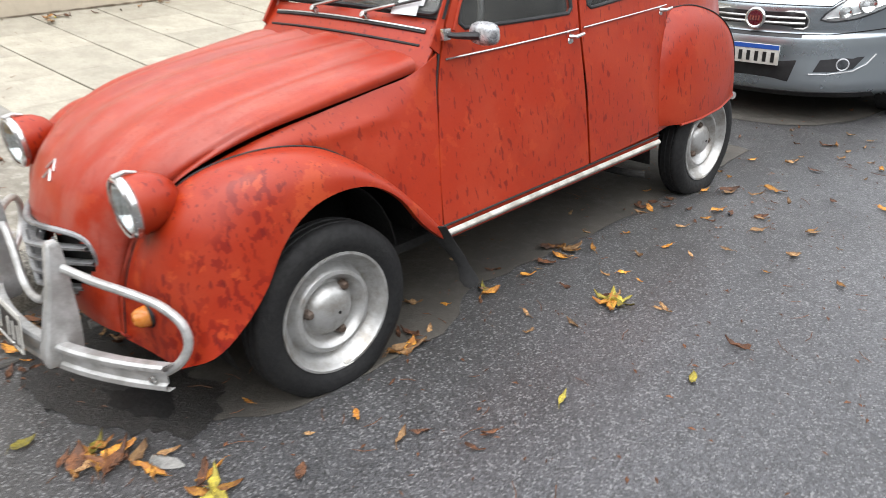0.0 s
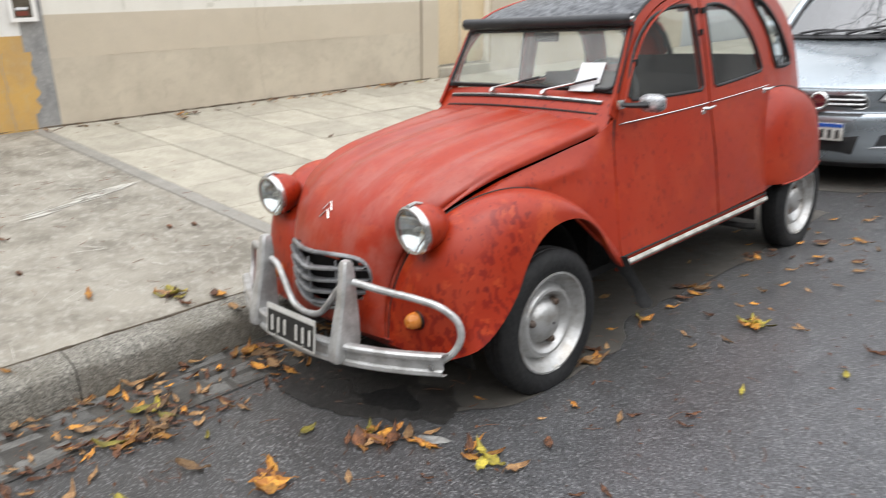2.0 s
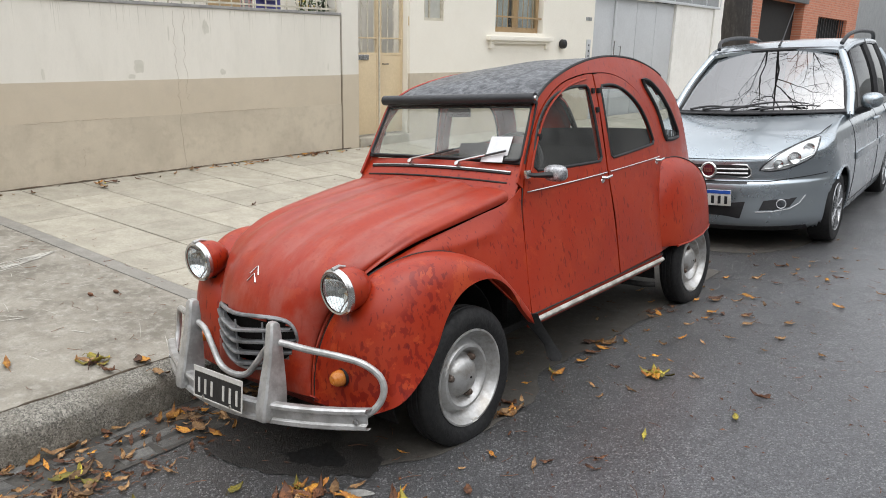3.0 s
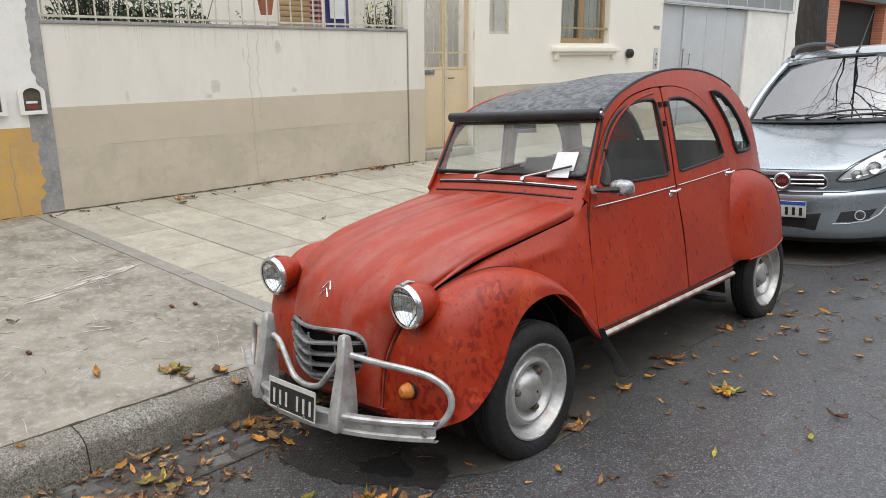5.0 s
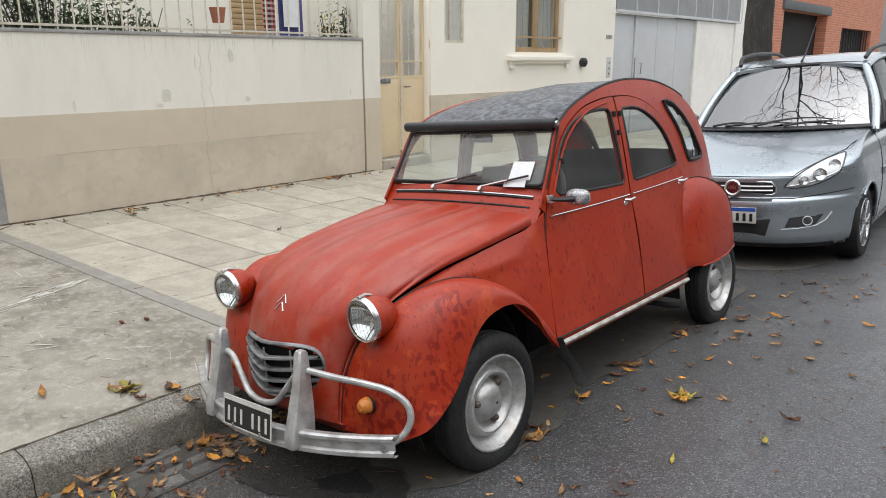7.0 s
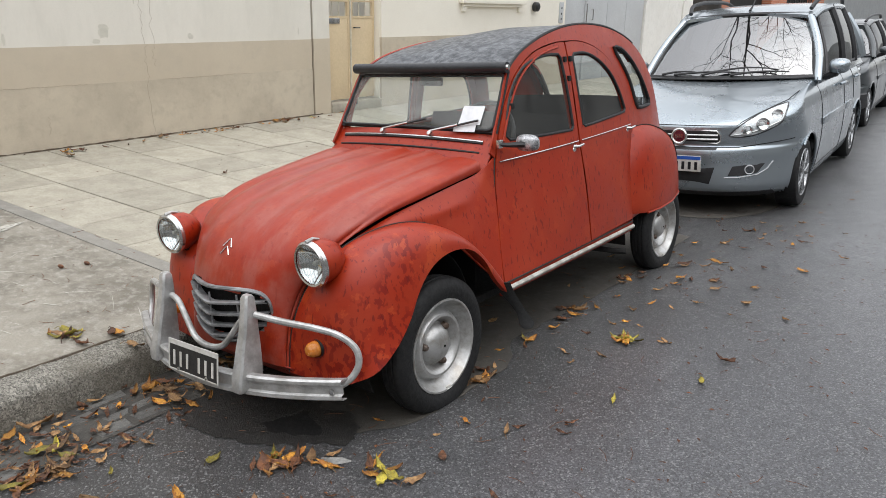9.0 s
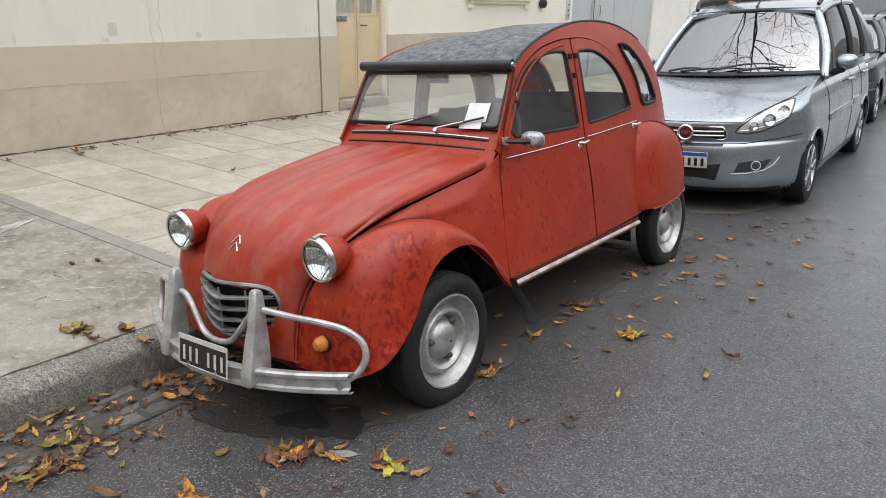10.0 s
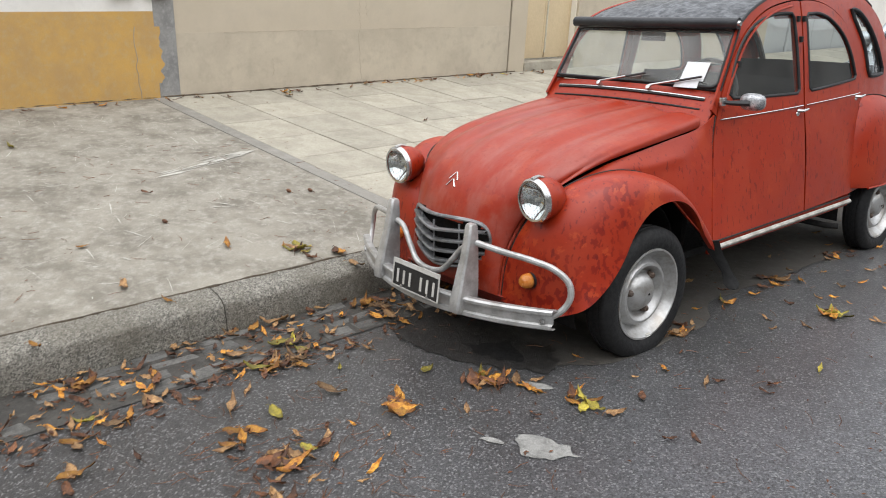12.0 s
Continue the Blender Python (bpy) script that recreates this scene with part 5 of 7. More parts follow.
def rear_wing(s):
    out = [tuple(p) for p in spline([(1.93, 0.445), (1.905, 0.60), (1.925, 0.80), (2.02, 0.93), (2.17, 0.968), (2.33, 0.935), (2.48, 0.86), (2.61, 0.735), (2.69, 0.59), (2.71, 0.50)], 40)] + [(2.6, 0.474), (2.4, 0.455), (2.2, 0.443), (2.05, 0.44)]

    def at(y, z):
        a = min(abs(y - 2.28) / (0.385 if y < 2.28 else 0.44), 1)
        b = min(max((z - 0.45) / 0.535, 0), 1)
        d = min((a**2.6 + b**2.6) ** (1 / 2.6), 1)
        return (s * (0.60 + 0.145 * (1 - d**2.4) ** 0.5 - 0.02 * b), y, z)

    wing = part("rear_wing", panel(out, [], at, 0.03, 0.008), RED, car, "removable rounded rear wing")
    part("wing_seam", tube([(at(y, z)[0] + 0.002 * s, y, z) for y, z in out[:38]], 0.0032, 6), BLACK, wing)
    part("lower_bead", tube([(at(y, z)[0], y, z - 0.002) for y, z in out[-6:][::-1]], 0.007, 6), RED, wing)
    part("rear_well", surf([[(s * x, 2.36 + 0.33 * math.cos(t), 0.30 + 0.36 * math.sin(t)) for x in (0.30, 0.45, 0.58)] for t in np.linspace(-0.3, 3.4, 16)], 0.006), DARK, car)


for side in (1, -1):
    front_wing(side)
    rear_wing(side)


NUT = worn("rusty_nut", (0.11, 0.075, 0.055), (0.20, 0.17, 0.15), 30, 0.5, 0.5)


def wheel(s, y, turn, z=0.268, flat=0.006):
    """Tyre with a squashed foot, pressed steel rim, cap with three nuts."""
    w = new("wheel")
    w.parent = car
    c = Matrix.Translation((s * 0.632, y, z)) @ pose(0, 0, 0, 0, 90 * s, 0)
    bm = lathe([(0.200, 0.045), (0.206, 0.058), (0.225, 0.066), (0.25, 0.069), (0.272, 0.062), (0.287, 0.05), (0.2945, 0.042), (0.2965, 0.03), (0.293, 0.027), (0.293, 0.022), (0.2975, 0.02), (0.298, 0.008), (0.294, 0.006), (0.294, -0.006), (0.298, -0.008), (0.2975, -0.02), (0.293, -0.022), (0.293, -0.027), (0.2965, -0.03), (0.287, -0.05), (0.25, -0.069), (0.2, -0.05)], c, 64)
    for v in bm.verts:
        if v.co.z < 0.06:
            k = (0.06 - v.co.z) / 0.09
            v.co.x += 0.018 * k * (1 if v.co.x > s * 0.632 else -1)
        v.co.z = max(v.co.z, flat - 0.002)
    part("tyre", bm, TYRE, w, "worn black tyre with cracked sidewall")
    prof = [(0.2, 0.04), (0.209, 0.052), (0.207, 0.063), (0.199, 0.063), (0.19, 0.05), (0.184, 0.032), (0.177, 0.026), (0.168, 0.012), (0.160, 0.006), (0.153, 0.012), (0.147, 0.03), (0.139, 0.04), (0.127, 0.042), (0.116, 0.034), (0.106, 0.014), (0.098, 0.004), (0.09, 0.006), (0.078, 0.026), (0.062, 0.042), (0.035, 0.05), (0, 0.053)]
    r = part("rim", lathe(prof, c, 48), RIM, w, "silver painted steel wheel with rust stains")
    for k in range(3):
        a = radians(turn + 120 * k)
        m = c @ Matrix.Translation((0.088 * math.cos(a), 0.088 * math.sin(a), 0.014))
        part("nut", lathe([(0, 0.026), (0.010, 0.024), (0.0155, 0.016), (0.016, 0), (0.019, -0.002)], m, 8), NUT, r)
    part("hub_centre", lathe([(0, 0.056), (0.005, 0.055), (0.006, 0.048)], c @ Matrix.Translation((0.004, 0.012, 0)), 8), DARK, r)
    part("balance_weight", box(-0.016, 0.016, -0.006, 0.006, 0, 0.012, 0.003, m=c @ Matrix.Translation((0.196, 0.02, 0.05)) @ pose(0, 0, 0, 0, 0, 90)), PLATE_WHITE, r)


for side, y, t in ((1, 0.0, 20), (-1, 0.0, 50), (1, 2.40, 75), (-1, 2.40, 10)):
    wheel(side, y, t)

# bumper with overriders and guard tubes
# knocked askew: the kerb-side end reaches further out
bump_y = lambda x: -0.765 + 0.2 * (abs(x) / (0.64 if x > 0 else 0.70)) ** 2
xs_b = np.linspace(-0.705, 0.645, 31)
prof_b = [(0.034, 0.040), (0.004, 0.043), (-0.004, 0.036), (-0.004, 0.024), (0.008, 0.018), (0.008, -0.016), (-0.002, -0.022), (-0.004, -0.036), (0.006, -0.043), (0.022, -0.040)]
bumper = part("front_bumper", surf([[(x, bump_y(x) + dy, 0.272 + 0.008 * (abs(x) / 0.64) ** 2 + dz) for dy, dz in prof_b] for x in xs_b], 0.003), SILVER, car, "silver painted curved bumper blade")
for s in (1, -1):
    levels = [(0.245, 0.026, -0.755, -0.66), (0.265, 0.030, -0.757, -0.65), (0.30, 0.031, -0.752, -0.645), (0.34, 0.030, -0.738, -0.64), (0.40, 0.027, -0.722, -0.636), (0.47, 0.024, -0.70, -0.634), (0.555, 0.022, -0.682, -0.632), (0.603, 0.021, -0.673, -0.634), (0.613, 0.016, -0.667, -0.639)]
    rings = []
    for z, hw, y0, y1 in levels:
        cx = s * (0.284 - 0.008 * (z - 0.228) / 0.385) - 0.018
        rings.append([(cx - hw, y1, z), (cx - hw, y0 + 0.008, z), (cx - hw + 0.008, y0, z), (cx + hw - 0.008, y0, z), (cx + hw, y0 + 0.008, z), (cx + hw, y1, z)])
    part("overrider", loft(rings), SILVER, bumper, "grey painted upright overrider", sharp=30)
    path = [(s * 0.285, -0.645, 0.535), (s * 0.40, -0.605, 0.517), (s * 0.52, -0.55, 0.497), (s * 0.60, -0.51, 0.472), (s * 0.655, -0.485, 0.425), (s * 0.668, -0.485, 0.37), (s * 0.65, -0.51, 0.315), (s * 0.61, -0.548, 0.28), (s * 0.585, -0.565, 0.272)]
    path = [(x * (1.0 if s > 0 else 1.09), y, z) for x, y, z in path]
    part("guard_tube", tube(spline(path, 36), 0.0135, 10), SILVER, bumper, "bent silver guard tube")
    part("end_bolt", lathe([(0, 0.008), (0.010, 0.006), (0.012, 0)], Matrix.Translation((s * 0.61, bump_y(s * 0.61) + 0.002, 0.275)) @ pose(0, 0, 0, 90, 0, 30 * s), 8), CHROME, bumper)
path = [(-0.27, -0.65, 0.515), (-0.215, -0.655, 0.50), (-0.15, -0.665, 0.43), (-0.09, -0.675, 0.372), (0, -0.68, 0.355), (0.09, -0.675, 0.372), (0.15, -0.665, 0.43), (0.215, -0.655, 0.50), (0.27, -0.65, 0.515)]
part("centre_tube", tube(spline(path, 40), 0.013, 10), SILVER, bumper, "dipped silver guard tube")

# number plate: black with white border, its characters left as plain bars
PL = Matrix.Translation((0.045, -0.784, 0.338)) @ pose(0, 0, 0, 82, 0, 1)
plate = part("number_plate", box(-0.158, 0.158, -0.062, 0.062, -0.002, 0.0, 0.0, m=PL), INK, car, "black plate with plain white bars")
edge = merge(merge(merge(box(-0.158, 0.158, 0.058, 0.063, -0.001, 0.003, m=PL), box(-0.158, 0.158, -0.063, -0.059, -0.001, 0.003, m=PL)), box(-0.160, -0.155, -0.063, 0.063, -0.001, 0.003, m=PL)), box(0.155, 0.160, -0.063, 0.063, -0.001, 0.003, m=PL))
part("border", edge, PLATE_WHITE, plate)
part("upper_band", box(-0.154, 0.154, 0.042, 0.058, -0.001, 0.002, m=PL), PLATE_WHITE, plate)
for k in range(6):
    x = -0.124 + 0.043 * k + (0.034 if k > 2 else 0)
    part("character_bar", box(x - 0.0065, x + 0.0065, -0.043, 0.018, 0.0, 0.002, m=PL), PLATE_WHITE, plate)
for x in (-0.09, 0.09):
    part("plate_bolt", lathe([(0, 0.006), (0.006, 0.005), (0.007, 0)], PL @ Matrix.Translation((x, -0.052, 0.003)), 8), CHROME, plate)

# door mirror
mir = part("door_mirror", None or loft([[(0.655 + 0.062 * k * math.copysign(abs(math.cos(t)) ** 0.7, math.cos(t)), 0.735 + dy, 1.036 + 0.04 * k * math.copysign(abs(math.sin(t)) ** 0.7, math.sin(t))) for t in np.linspace(0, 2 * math.pi, 24, endpoint=False)] for dy, k in ((-0.028, 0.55), (-0.02, 0.82), (-0.005, 0.97), (0.012, 1.0), (0.016, 0.96))]), worn("peeling_mirror_chrome", (0.62, 0.63, 0.64), (0.10, 0.10, 0.11), 24, 0.3, 0.5, 90, 0.9), car, "mirror with peeling chrome shell")
part("arm", tube([(0.552, 0.655, 1.034), (0.58, 0.675, 1.030), (0.655, 0.715, 1.032)], [0.010, 0.011, 0.016], 8), INK, mir)
part("base", box(-0.008, 0.010, -0.018, 0.018, -0.02, 0.02, 0.004, m=Matrix.Translation((0.553, 0.652, 1.036))), CHROME, mir)

# underside and cabin
part("floor_pan", box(-0.56, 0.56, -0.40, 2.75, 0.30, 0.335), DARK, car)
part("bulkhead", box(-0.50, 0.50, 0.50, 0.54, 0.33, 0.96), DARK, car)
# plain dark box added to block the space under the bonnet
part("bonnet_blocker", box(-0.26, 0.26, -0.45, 0.45, 0.26, 0.70, 0.03), DARK, car)
part("front_valance", surf([[(x, -0.545 + 0.05 * a, 0.285 - 0.05 * a) for x in np.linspace(-0.34, 0.34, 9)] for a in (0, 1, 2)], 0.006), RED_INNER, car)
# unseen tray, added to stop light leaking under the nose
part("light_leak_tray", box(-0.46, 0.46, -0.50, 0.5, 0.235, 0.26, 0.01), DARK, car)
part("front_axle", tube([(-0.6, 0, 0.268), (0.6, 0, 0.268)], 0.035, 10), DARK, car)
part("rear_axle", tube([(-0.6, 2.4, 0.268), (0.6, 2.4, 0.268)], 0.03, 10), DARK, car)
part("exhaust", tube([(0.42, 1.75, 0.25), (0.62, 1.80, 0.235), (0.68, 1.83, 0.235)], 0.018, 8), DARK, car)
for y0, z0, lab in ((1.02, 0.55, "front bench"), (1.95, 0.58, "rear bench")):
    part("bench_seat", box(-0.53, 0.53, y0, y0 + 0.46, z0 - 0.1, z0 + 0.06, 0.04), CLOTH_DARK, car)
    rows = [[(x, y0 + 0.40 + 0.16 * a + 0.02 * math.cos(x * 6), z0 + 0.02 + 0.50 * a - 0.05 * abs(x) ** 3 * a) for x in np.linspace(-0.52, 0.52, 17)] for a in np.linspace(0, 1, 7)]
    part("seat_back", surf(rows, 0.07), CLOTH_DARK, car)
part("dashboard", box(-0.50, 0.50, 0.64, 0.74, 0.93, 1.03, 0.02), CLOTH_DARK, car)
st = Matrix.Translation((0.26, 0.93, 1.02)) @ pose(0, 0, 0, 68, 0, 0)
part("steering_wheel", tube([st @ Vector((0.19 * math.cos(a), 0.19 * math.sin(a), 0)) for a in np.linspace(0, 2 * math.pi, 36, endpoint=False)], 0.012, 8, True), INK, car)
part("steering_spoke", tube([st @ Vector((-0.06, -0.18, 0)), st @ Vector((0, 0, -0.03)), (0.26, 0.72, 0.95)], 0.014, 8), INK, car)
part("inner_mirror", box(-0.075, 0.075, 0.835, 0.85, 1.29, 1.335, 0.008), INK, car)
part("inner_trim", surf([[(x, 0.815 + 0.02 * a, 1.345 + 0.02 * a) for x in (-0.49, 0, 0.49)] for a in (0, 1)], 0.012), CLOTH_DARK, car)
part("rear_bumper", tube(spline([(-0.6, 2.80, 0.42), (-0.3, 2.93, 0.40), (0, 2.96, 0.40), (0.3, 2.93, 0.40), (0.62, 2.80, 0.42)], 20), 0.022, 8), SILVER, car)

paper = thing("paper_notice", "folded white paper notice behind the wiper on the windscreen", "paper", CAR_M)
for (u0, v0, u1, v1), up in (((0.60, 0.10, 0.84, 0.42), 0.05), ((0.56, -0.02, 0.80, 0.10), 0.0)):
    rows = []
    for v in np.linspace(v0, v1, 5):
        rows.append([(screen_at(u + up * (v - v0), v)[0], screen_at(u, v)[1] - 0.012 - 0.004 * math.sin(5 * u), screen_at(u, v)[2]) for u in np.linspace(u0, u1, 5)])
    part("sheet", surf(rows, 0.0008), WHITE, paper)

# ---------------------------------------------------------------- modern cars parked behind
def car_paint(name, colour, metal=0.6, rough=0.25):
    mat, nt, b = nodes_of(name)
    v = mapped(nt)
    dust = noise_of(nt, v, 2.5, 5, 0.65, 0.4, 0.7)
    nt.links.new(blend(nt, scaled(nt, dust, 0.25), colour, tuple(0.75 * c + 0.05 for c in colour)), b.inputs["Base Color"])
    nt.links.new(scaled(nt, dust, 0.1, rough), b.inputs["Roughness"])
    b.inputs["Metallic"].default_value = metal
    b.inputs["Coat Weight"].default_value = 0.7
    b.inputs["Coat Roughness"].default_value = 0.08
    return mat


CAR_GLASS = glass("tinted_car_glass", (0.08, 0.09, 0.09), 0.01, 0.0, 1.5, 1.2)
CAR_SCREEN = glass("clean_windscreen", (0.22, 0.25, 0.26), 0.0, 0.0, 2.2, 2.1)
PLASTIC = worn("black_plastic", (0.02, 0.02, 0.022), (0.035, 0.035, 0.037), 8, 0.5)
LAMP_BACK = worn("lamp_reflector", (0.85, 0.86, 0.87), (0.6, 0.62, 0.63), 18, 0.2, 0.0)
PLATE_BLUE = worn("plate_blue", (0.03, 0.10, 0.42), (0.02, 0.08, 0.35), 14, 0.4)
DARK_LENS = worn("dark_lamp_glass", (0.05, 0.055, 0.06), (0.16, 0.17, 0.18), 30, 0.1, 0.3)
ALLOY = worn("alloy_wheel", (0.45, 0.46, 0.47), (0.3, 0.3, 0.3), 12, 0.3, 0.8)


def people_carrier(m, paint, label, low=1.0, black_bumper=False):
    """Compact people carrier: blunt nose, domed bonnet, tall cabin. y runs back from the front axle. low squeezes it above the sill."""
    c = thing("parked_car", label, "car", m, group="cars parked along the kerb")
    nose = smooth_fn([(0.18, -0.69), (0.22, -0.755), (0.27, -0.79), (0.34, -0.80), (0.46, -0.80), (0.565, -0.80), (0.59, -0.79), (0.605, -0.774), (0.66, -0.772), (0.74, -0.766), (0.785, -0.752), (0.805, -0.725), (0.84, -0.66), (0.87, -0.59), (0.905, -0.495), (0.935, -0.40), (0.965, -0.27), (0.995, -0.10), (1.03, 0.14), (1.065, 0.42)])
    wide = smooth_fn([(0.18, 0.80), (0.25, 0.83), (0.40, 0.855), (0.62, 0.868), (0.68, 0.866), (0.80, 0.856), (0.90, 0.84), (0.96, 0.82), (1.01, 0.79), (1.065, 0.755)])
    deep = smooth_fn([(0.18, 0.68), (0.6, 0.70), (0.74, 0.66), (0.80, 0.58), (0.84, 0.44), (0.87, 0.35), (0.905, 0.25), (0.935, 0.2), (1.065, 0.14)])
    power = smooth_fn([(0.18, 2.2), (0.74, 2.25), (0.87, 2.7), (1.065, 3.6)])

    def front(x, z, off=0.0):
        """A point of the nose, off metres proud of it."""
        k = min(abs(x) / wide(z), 0.999)
        y = nose(z) + deep(z) * (1 - (1 - k ** power(z)) ** (1 / power(z)))
        return (x * (1 + 0.5 * off * k), y - off, z)

    zs = np.concatenate([np.linspace(0.18, 0.56, 24), np.linspace(0.572, 0.62, 8), np.linspace(0.635, 0.78, 9), np.linspace(0.79, 1.065, 34)])
    rows = []
    for z in zs:
        w, n, d = wide(z), power(z), deep(z)
        row = []
        for th in np.linspace(0, math.pi / 2, 26):
            sx, cy = math.sin(th) ** (2 / n), math.cos(th) ** (2 / n)
            row.append((w * sx, nose(z) + d * (1 - cy), z))
        y0, y1 = nose(z) + d, 2.62
        row += [(w, y, z) for y in np.linspace(y0, y1, 118)[1:]]
        back = 3.12 - 0.10 * max(0, z - 0.6) - 0.12 * max(0, 0.35 - z)
        row += [(w * math.cos(th) ** 0.7, y1 + (back - y1) * math.sin(th) ** 0.7, z) for th in np.linspace(0, math.pi / 2, 14)[1:]]
        rows.append(row + [(-x, y, zz) for x, y, zz in row[-2:0:-1]])
    bm = surf(rows, closed=True)
    for yc in (0.0, 2.51):
        off_axle = lambda q: math.hypot(q.y - yc, q.z - 0.30)
        bmesh.ops.delete(bm, geom=[f for f in bm.faces if abs(f.calc_center_median().x) > 0.55 and off_axle(f.calc_center_median()) < 0.345], context="FACES")
        for v in bm.verts:
            d = off_axle(v.co)
            if v.is_boundary and abs(v.co.x) > 0.55 and 0.3 < d < 0.39:
                v.co.y, v.co.z = yc + (v.co.y - yc) * 0.35 / d, max(0.18, 0.30 + (v.co.z - 0.30) * 0.35 / d)
    part("body", bm, paint, c, sharp=45)
    part("underside", box(-0.64, 0.64, -0.45, 3.0, 0.17, 0.24), DARK, c)
    part("lower_lip", surf([[front(x, z, 0.004) for x in np.linspace(-0.70, 0.70, 41)] for z in (0.18, 0.205, 0.23)], 0.006), PLASTIC, c)
    if black_bumper:
        part("bumper", surf([[front(x, z, o) for x in np.linspace(-0.84, 0.84, 61)] for z, o in ((0.30, 0.0), (0.32, 0.025), (0.5, 0.025), (0.52, 0.0))], 0.006), PLASTIC, c)
    # panel gaps of bonnet and bumper
    part("bonnet_gap", tube([front(x, 0.782, 0.001) for x in np.linspace(-0.44, 0.44, 31)], 0.0035, 6), DARK, c)
    part("bumper_gap", tube([front(x, 0.603 + 0.05 * max(0, (abs(x) - 0.45) / 0.4), 0.0) for x in np.linspace(-0.81, 0.81, 61)], 0.004, 6), DARK, c)
    part("bumper_slot", surf([[front(x, z, 0.003) for x in np.linspace(-0.30, 0.30, 25)] for z in (0.585, 0.603)], 0.003), PLASTIC, c)
    # roof and windscreen
    RZ = smooth_fn([(0.98, 1.625), (1.2, 1.68), (1.6, 1.71), (2.2, 1.705), (2.7, 1.66), (2.98, 1.575)])
    RW = smooth_fn([(0.98, 0.60), (1.3, 0.625), (2.2, 0.63), (2.9, 0.58)])
    part("roof", surf([[(x * RW(y), y, RZ(y) - 0.035 * abs(x) ** 3) for x in np.linspace(-1, 1, 19)] for y in np.linspace(0.99, 2.98, 20)], 0.03), paint, c)

    def scr(u, v):
        w = 0.765 - 0.16 * v
        return (u * w, 0.34 + 0.66 * v + 0.17 * u * u * (1 - 0.45 * v), 1.07 + 0.56 * v - 0.025 * u * u * v + 0.02 * math.sin(math.pi * v))

    wind = part("windscreen", surf([[scr(u, v) for u in np.linspace(-1, 1, 21)] for v in np.linspace(0, 1, 10)]), CAR_SCREEN, c, "clean windscreen mirroring bare branches", sharp=180)
    wind.visible_shadow = False
    part("screen_border", tube([scr(u, 0.005) for u in np.linspace(-1, 1, 20)] + [scr(1, v) for v in np.linspace(0.1, 1, 8)] + [scr(u, 0.995) for u in np.linspace(0.95, -0.95, 14)] + [scr(-1, v) for v in np.linspace(1, 0.1, 8)], 0.02, 6, True), PLASTIC, wind)
    part("scuttle", surf([[(x * 0.775, 0.345 + 0.175 * x * x - 0.10 * a, 1.078 - 0.006 * a) for x in np.linspace(-1, 1, 21)] for a in (-0.4, 0, 1)], 0.01), PLASTIC, c)
    for u0, u1, v1 in ((-0.80, -0.30, 0.05), (-0.62, 0.22, 0.045), (-0.25, 0.62, 0.10), (0.1, 0.75, 0.045)):
        pts = [Vector(scr(u0 + (u1 - u0) * k, 0.02 + v1 * math.sin(2.4 * k))) + Vector((0, -0.03, 0.018)) for k in np.linspace(0, 1, 9)]
        wiper = part("wiper", tube(pts, np.linspace(0.013, 0.006, 9), 6), PLASTIC, c)
    for s in (1, -1):
        def side(y, v):
            x0, z0 = 0.815 - 0.03 * max(0, y - 2.2), 1.035 + 0.045 * y / 2.8
            return (s * (x0 + (RW(max(y, 1.0)) - x0 + 0.01) * v + 0.035 * math.sin(math.pi * v)), y, z0 + (RZ(max(y, 1.0)) - 0.045 - z0) * v)

        def glassy(a, b):
            part("side_window", surf([[side(a(v) + (b(v) - a(v)) * k, v) for v in np.linspace(0.05, 0.93, 8)] for k in np.linspace(0, 1, 8)]), CAR_GLASS, c)

        glassy(lambda v: 0.80 + 0.36 * v, lambda v: 1.62)
        glassy(lambda v: 0.52 + 0.47 * v, lambda v: 0.76 + 0.34 * v)
        glassy(lambda v: 1.70, lambda v: 2.40)
        glassy(lambda v: 2.47, lambda v: 2.93 - 0.15 * v)
        # shoulder: closes the body's top edge up to the glass
        part("shoulder", surf([[(s * (wide(1.01) + 0.012), y, 1.0), (s * 0.825, y, 1.025), side(y, 0.0), side(y, 0.06)] for y in np.linspace(0.40, 2.92, 24)], 0.004), paint, c)
        part("front_pillar", tube([Vector(side(0.46 + 0.54 * v, v)) + Vector((-0.012 * s, 0, 0)) for v in np.linspace(-0.02, 1.0, 11)], 0.034, 10, flat=0.8), paint, c)
        part("roof_edge", tube([side(y, 0.985) for y in np.linspace(0.99, 2.95, 20)], 0.03, 8), paint, c)
        part("pillar", tube([side(0.78 + 0.35 * v, v) for v in np.linspace(0, 1, 6)], 0.016, 6), PLASTIC, c)
        part("pillar", tube([side(1.66, v) for v in np.linspace(0, 1, 6)], 0.034, 6), PLASTIC, c)
        part("pillar", tube([side(2.435, v) for v in np.linspace(0, 1, 6)], 0.03, 6), PLASTIC, c)
        part("rear_pillar", tube([side(2.96 - 0.05 * v, v) for v in np.linspace(0, 1, 6)], 0.06, 8), paint, c)
        part("window_line", tube([side(y, 0.04) for y in np.linspace(0.52, 2.92, 14)], 0.012, 6), PLASTIC, c)
        rail_path = [(s * 0.575, 1.12, 1.655), (s * 0.60, 1.22, 1.72), (s * 0.612, 1.5, 1.755), (s * 0.615, 2.0, 1.765), (s * 0.60, 2.6, 1.73), (s * 0.57, 2.82, 1.64)]
        part("roof_rail", tube(spline(rail_path, 22), 0.02, 8), PLASTIC, c, "grey roof rail")
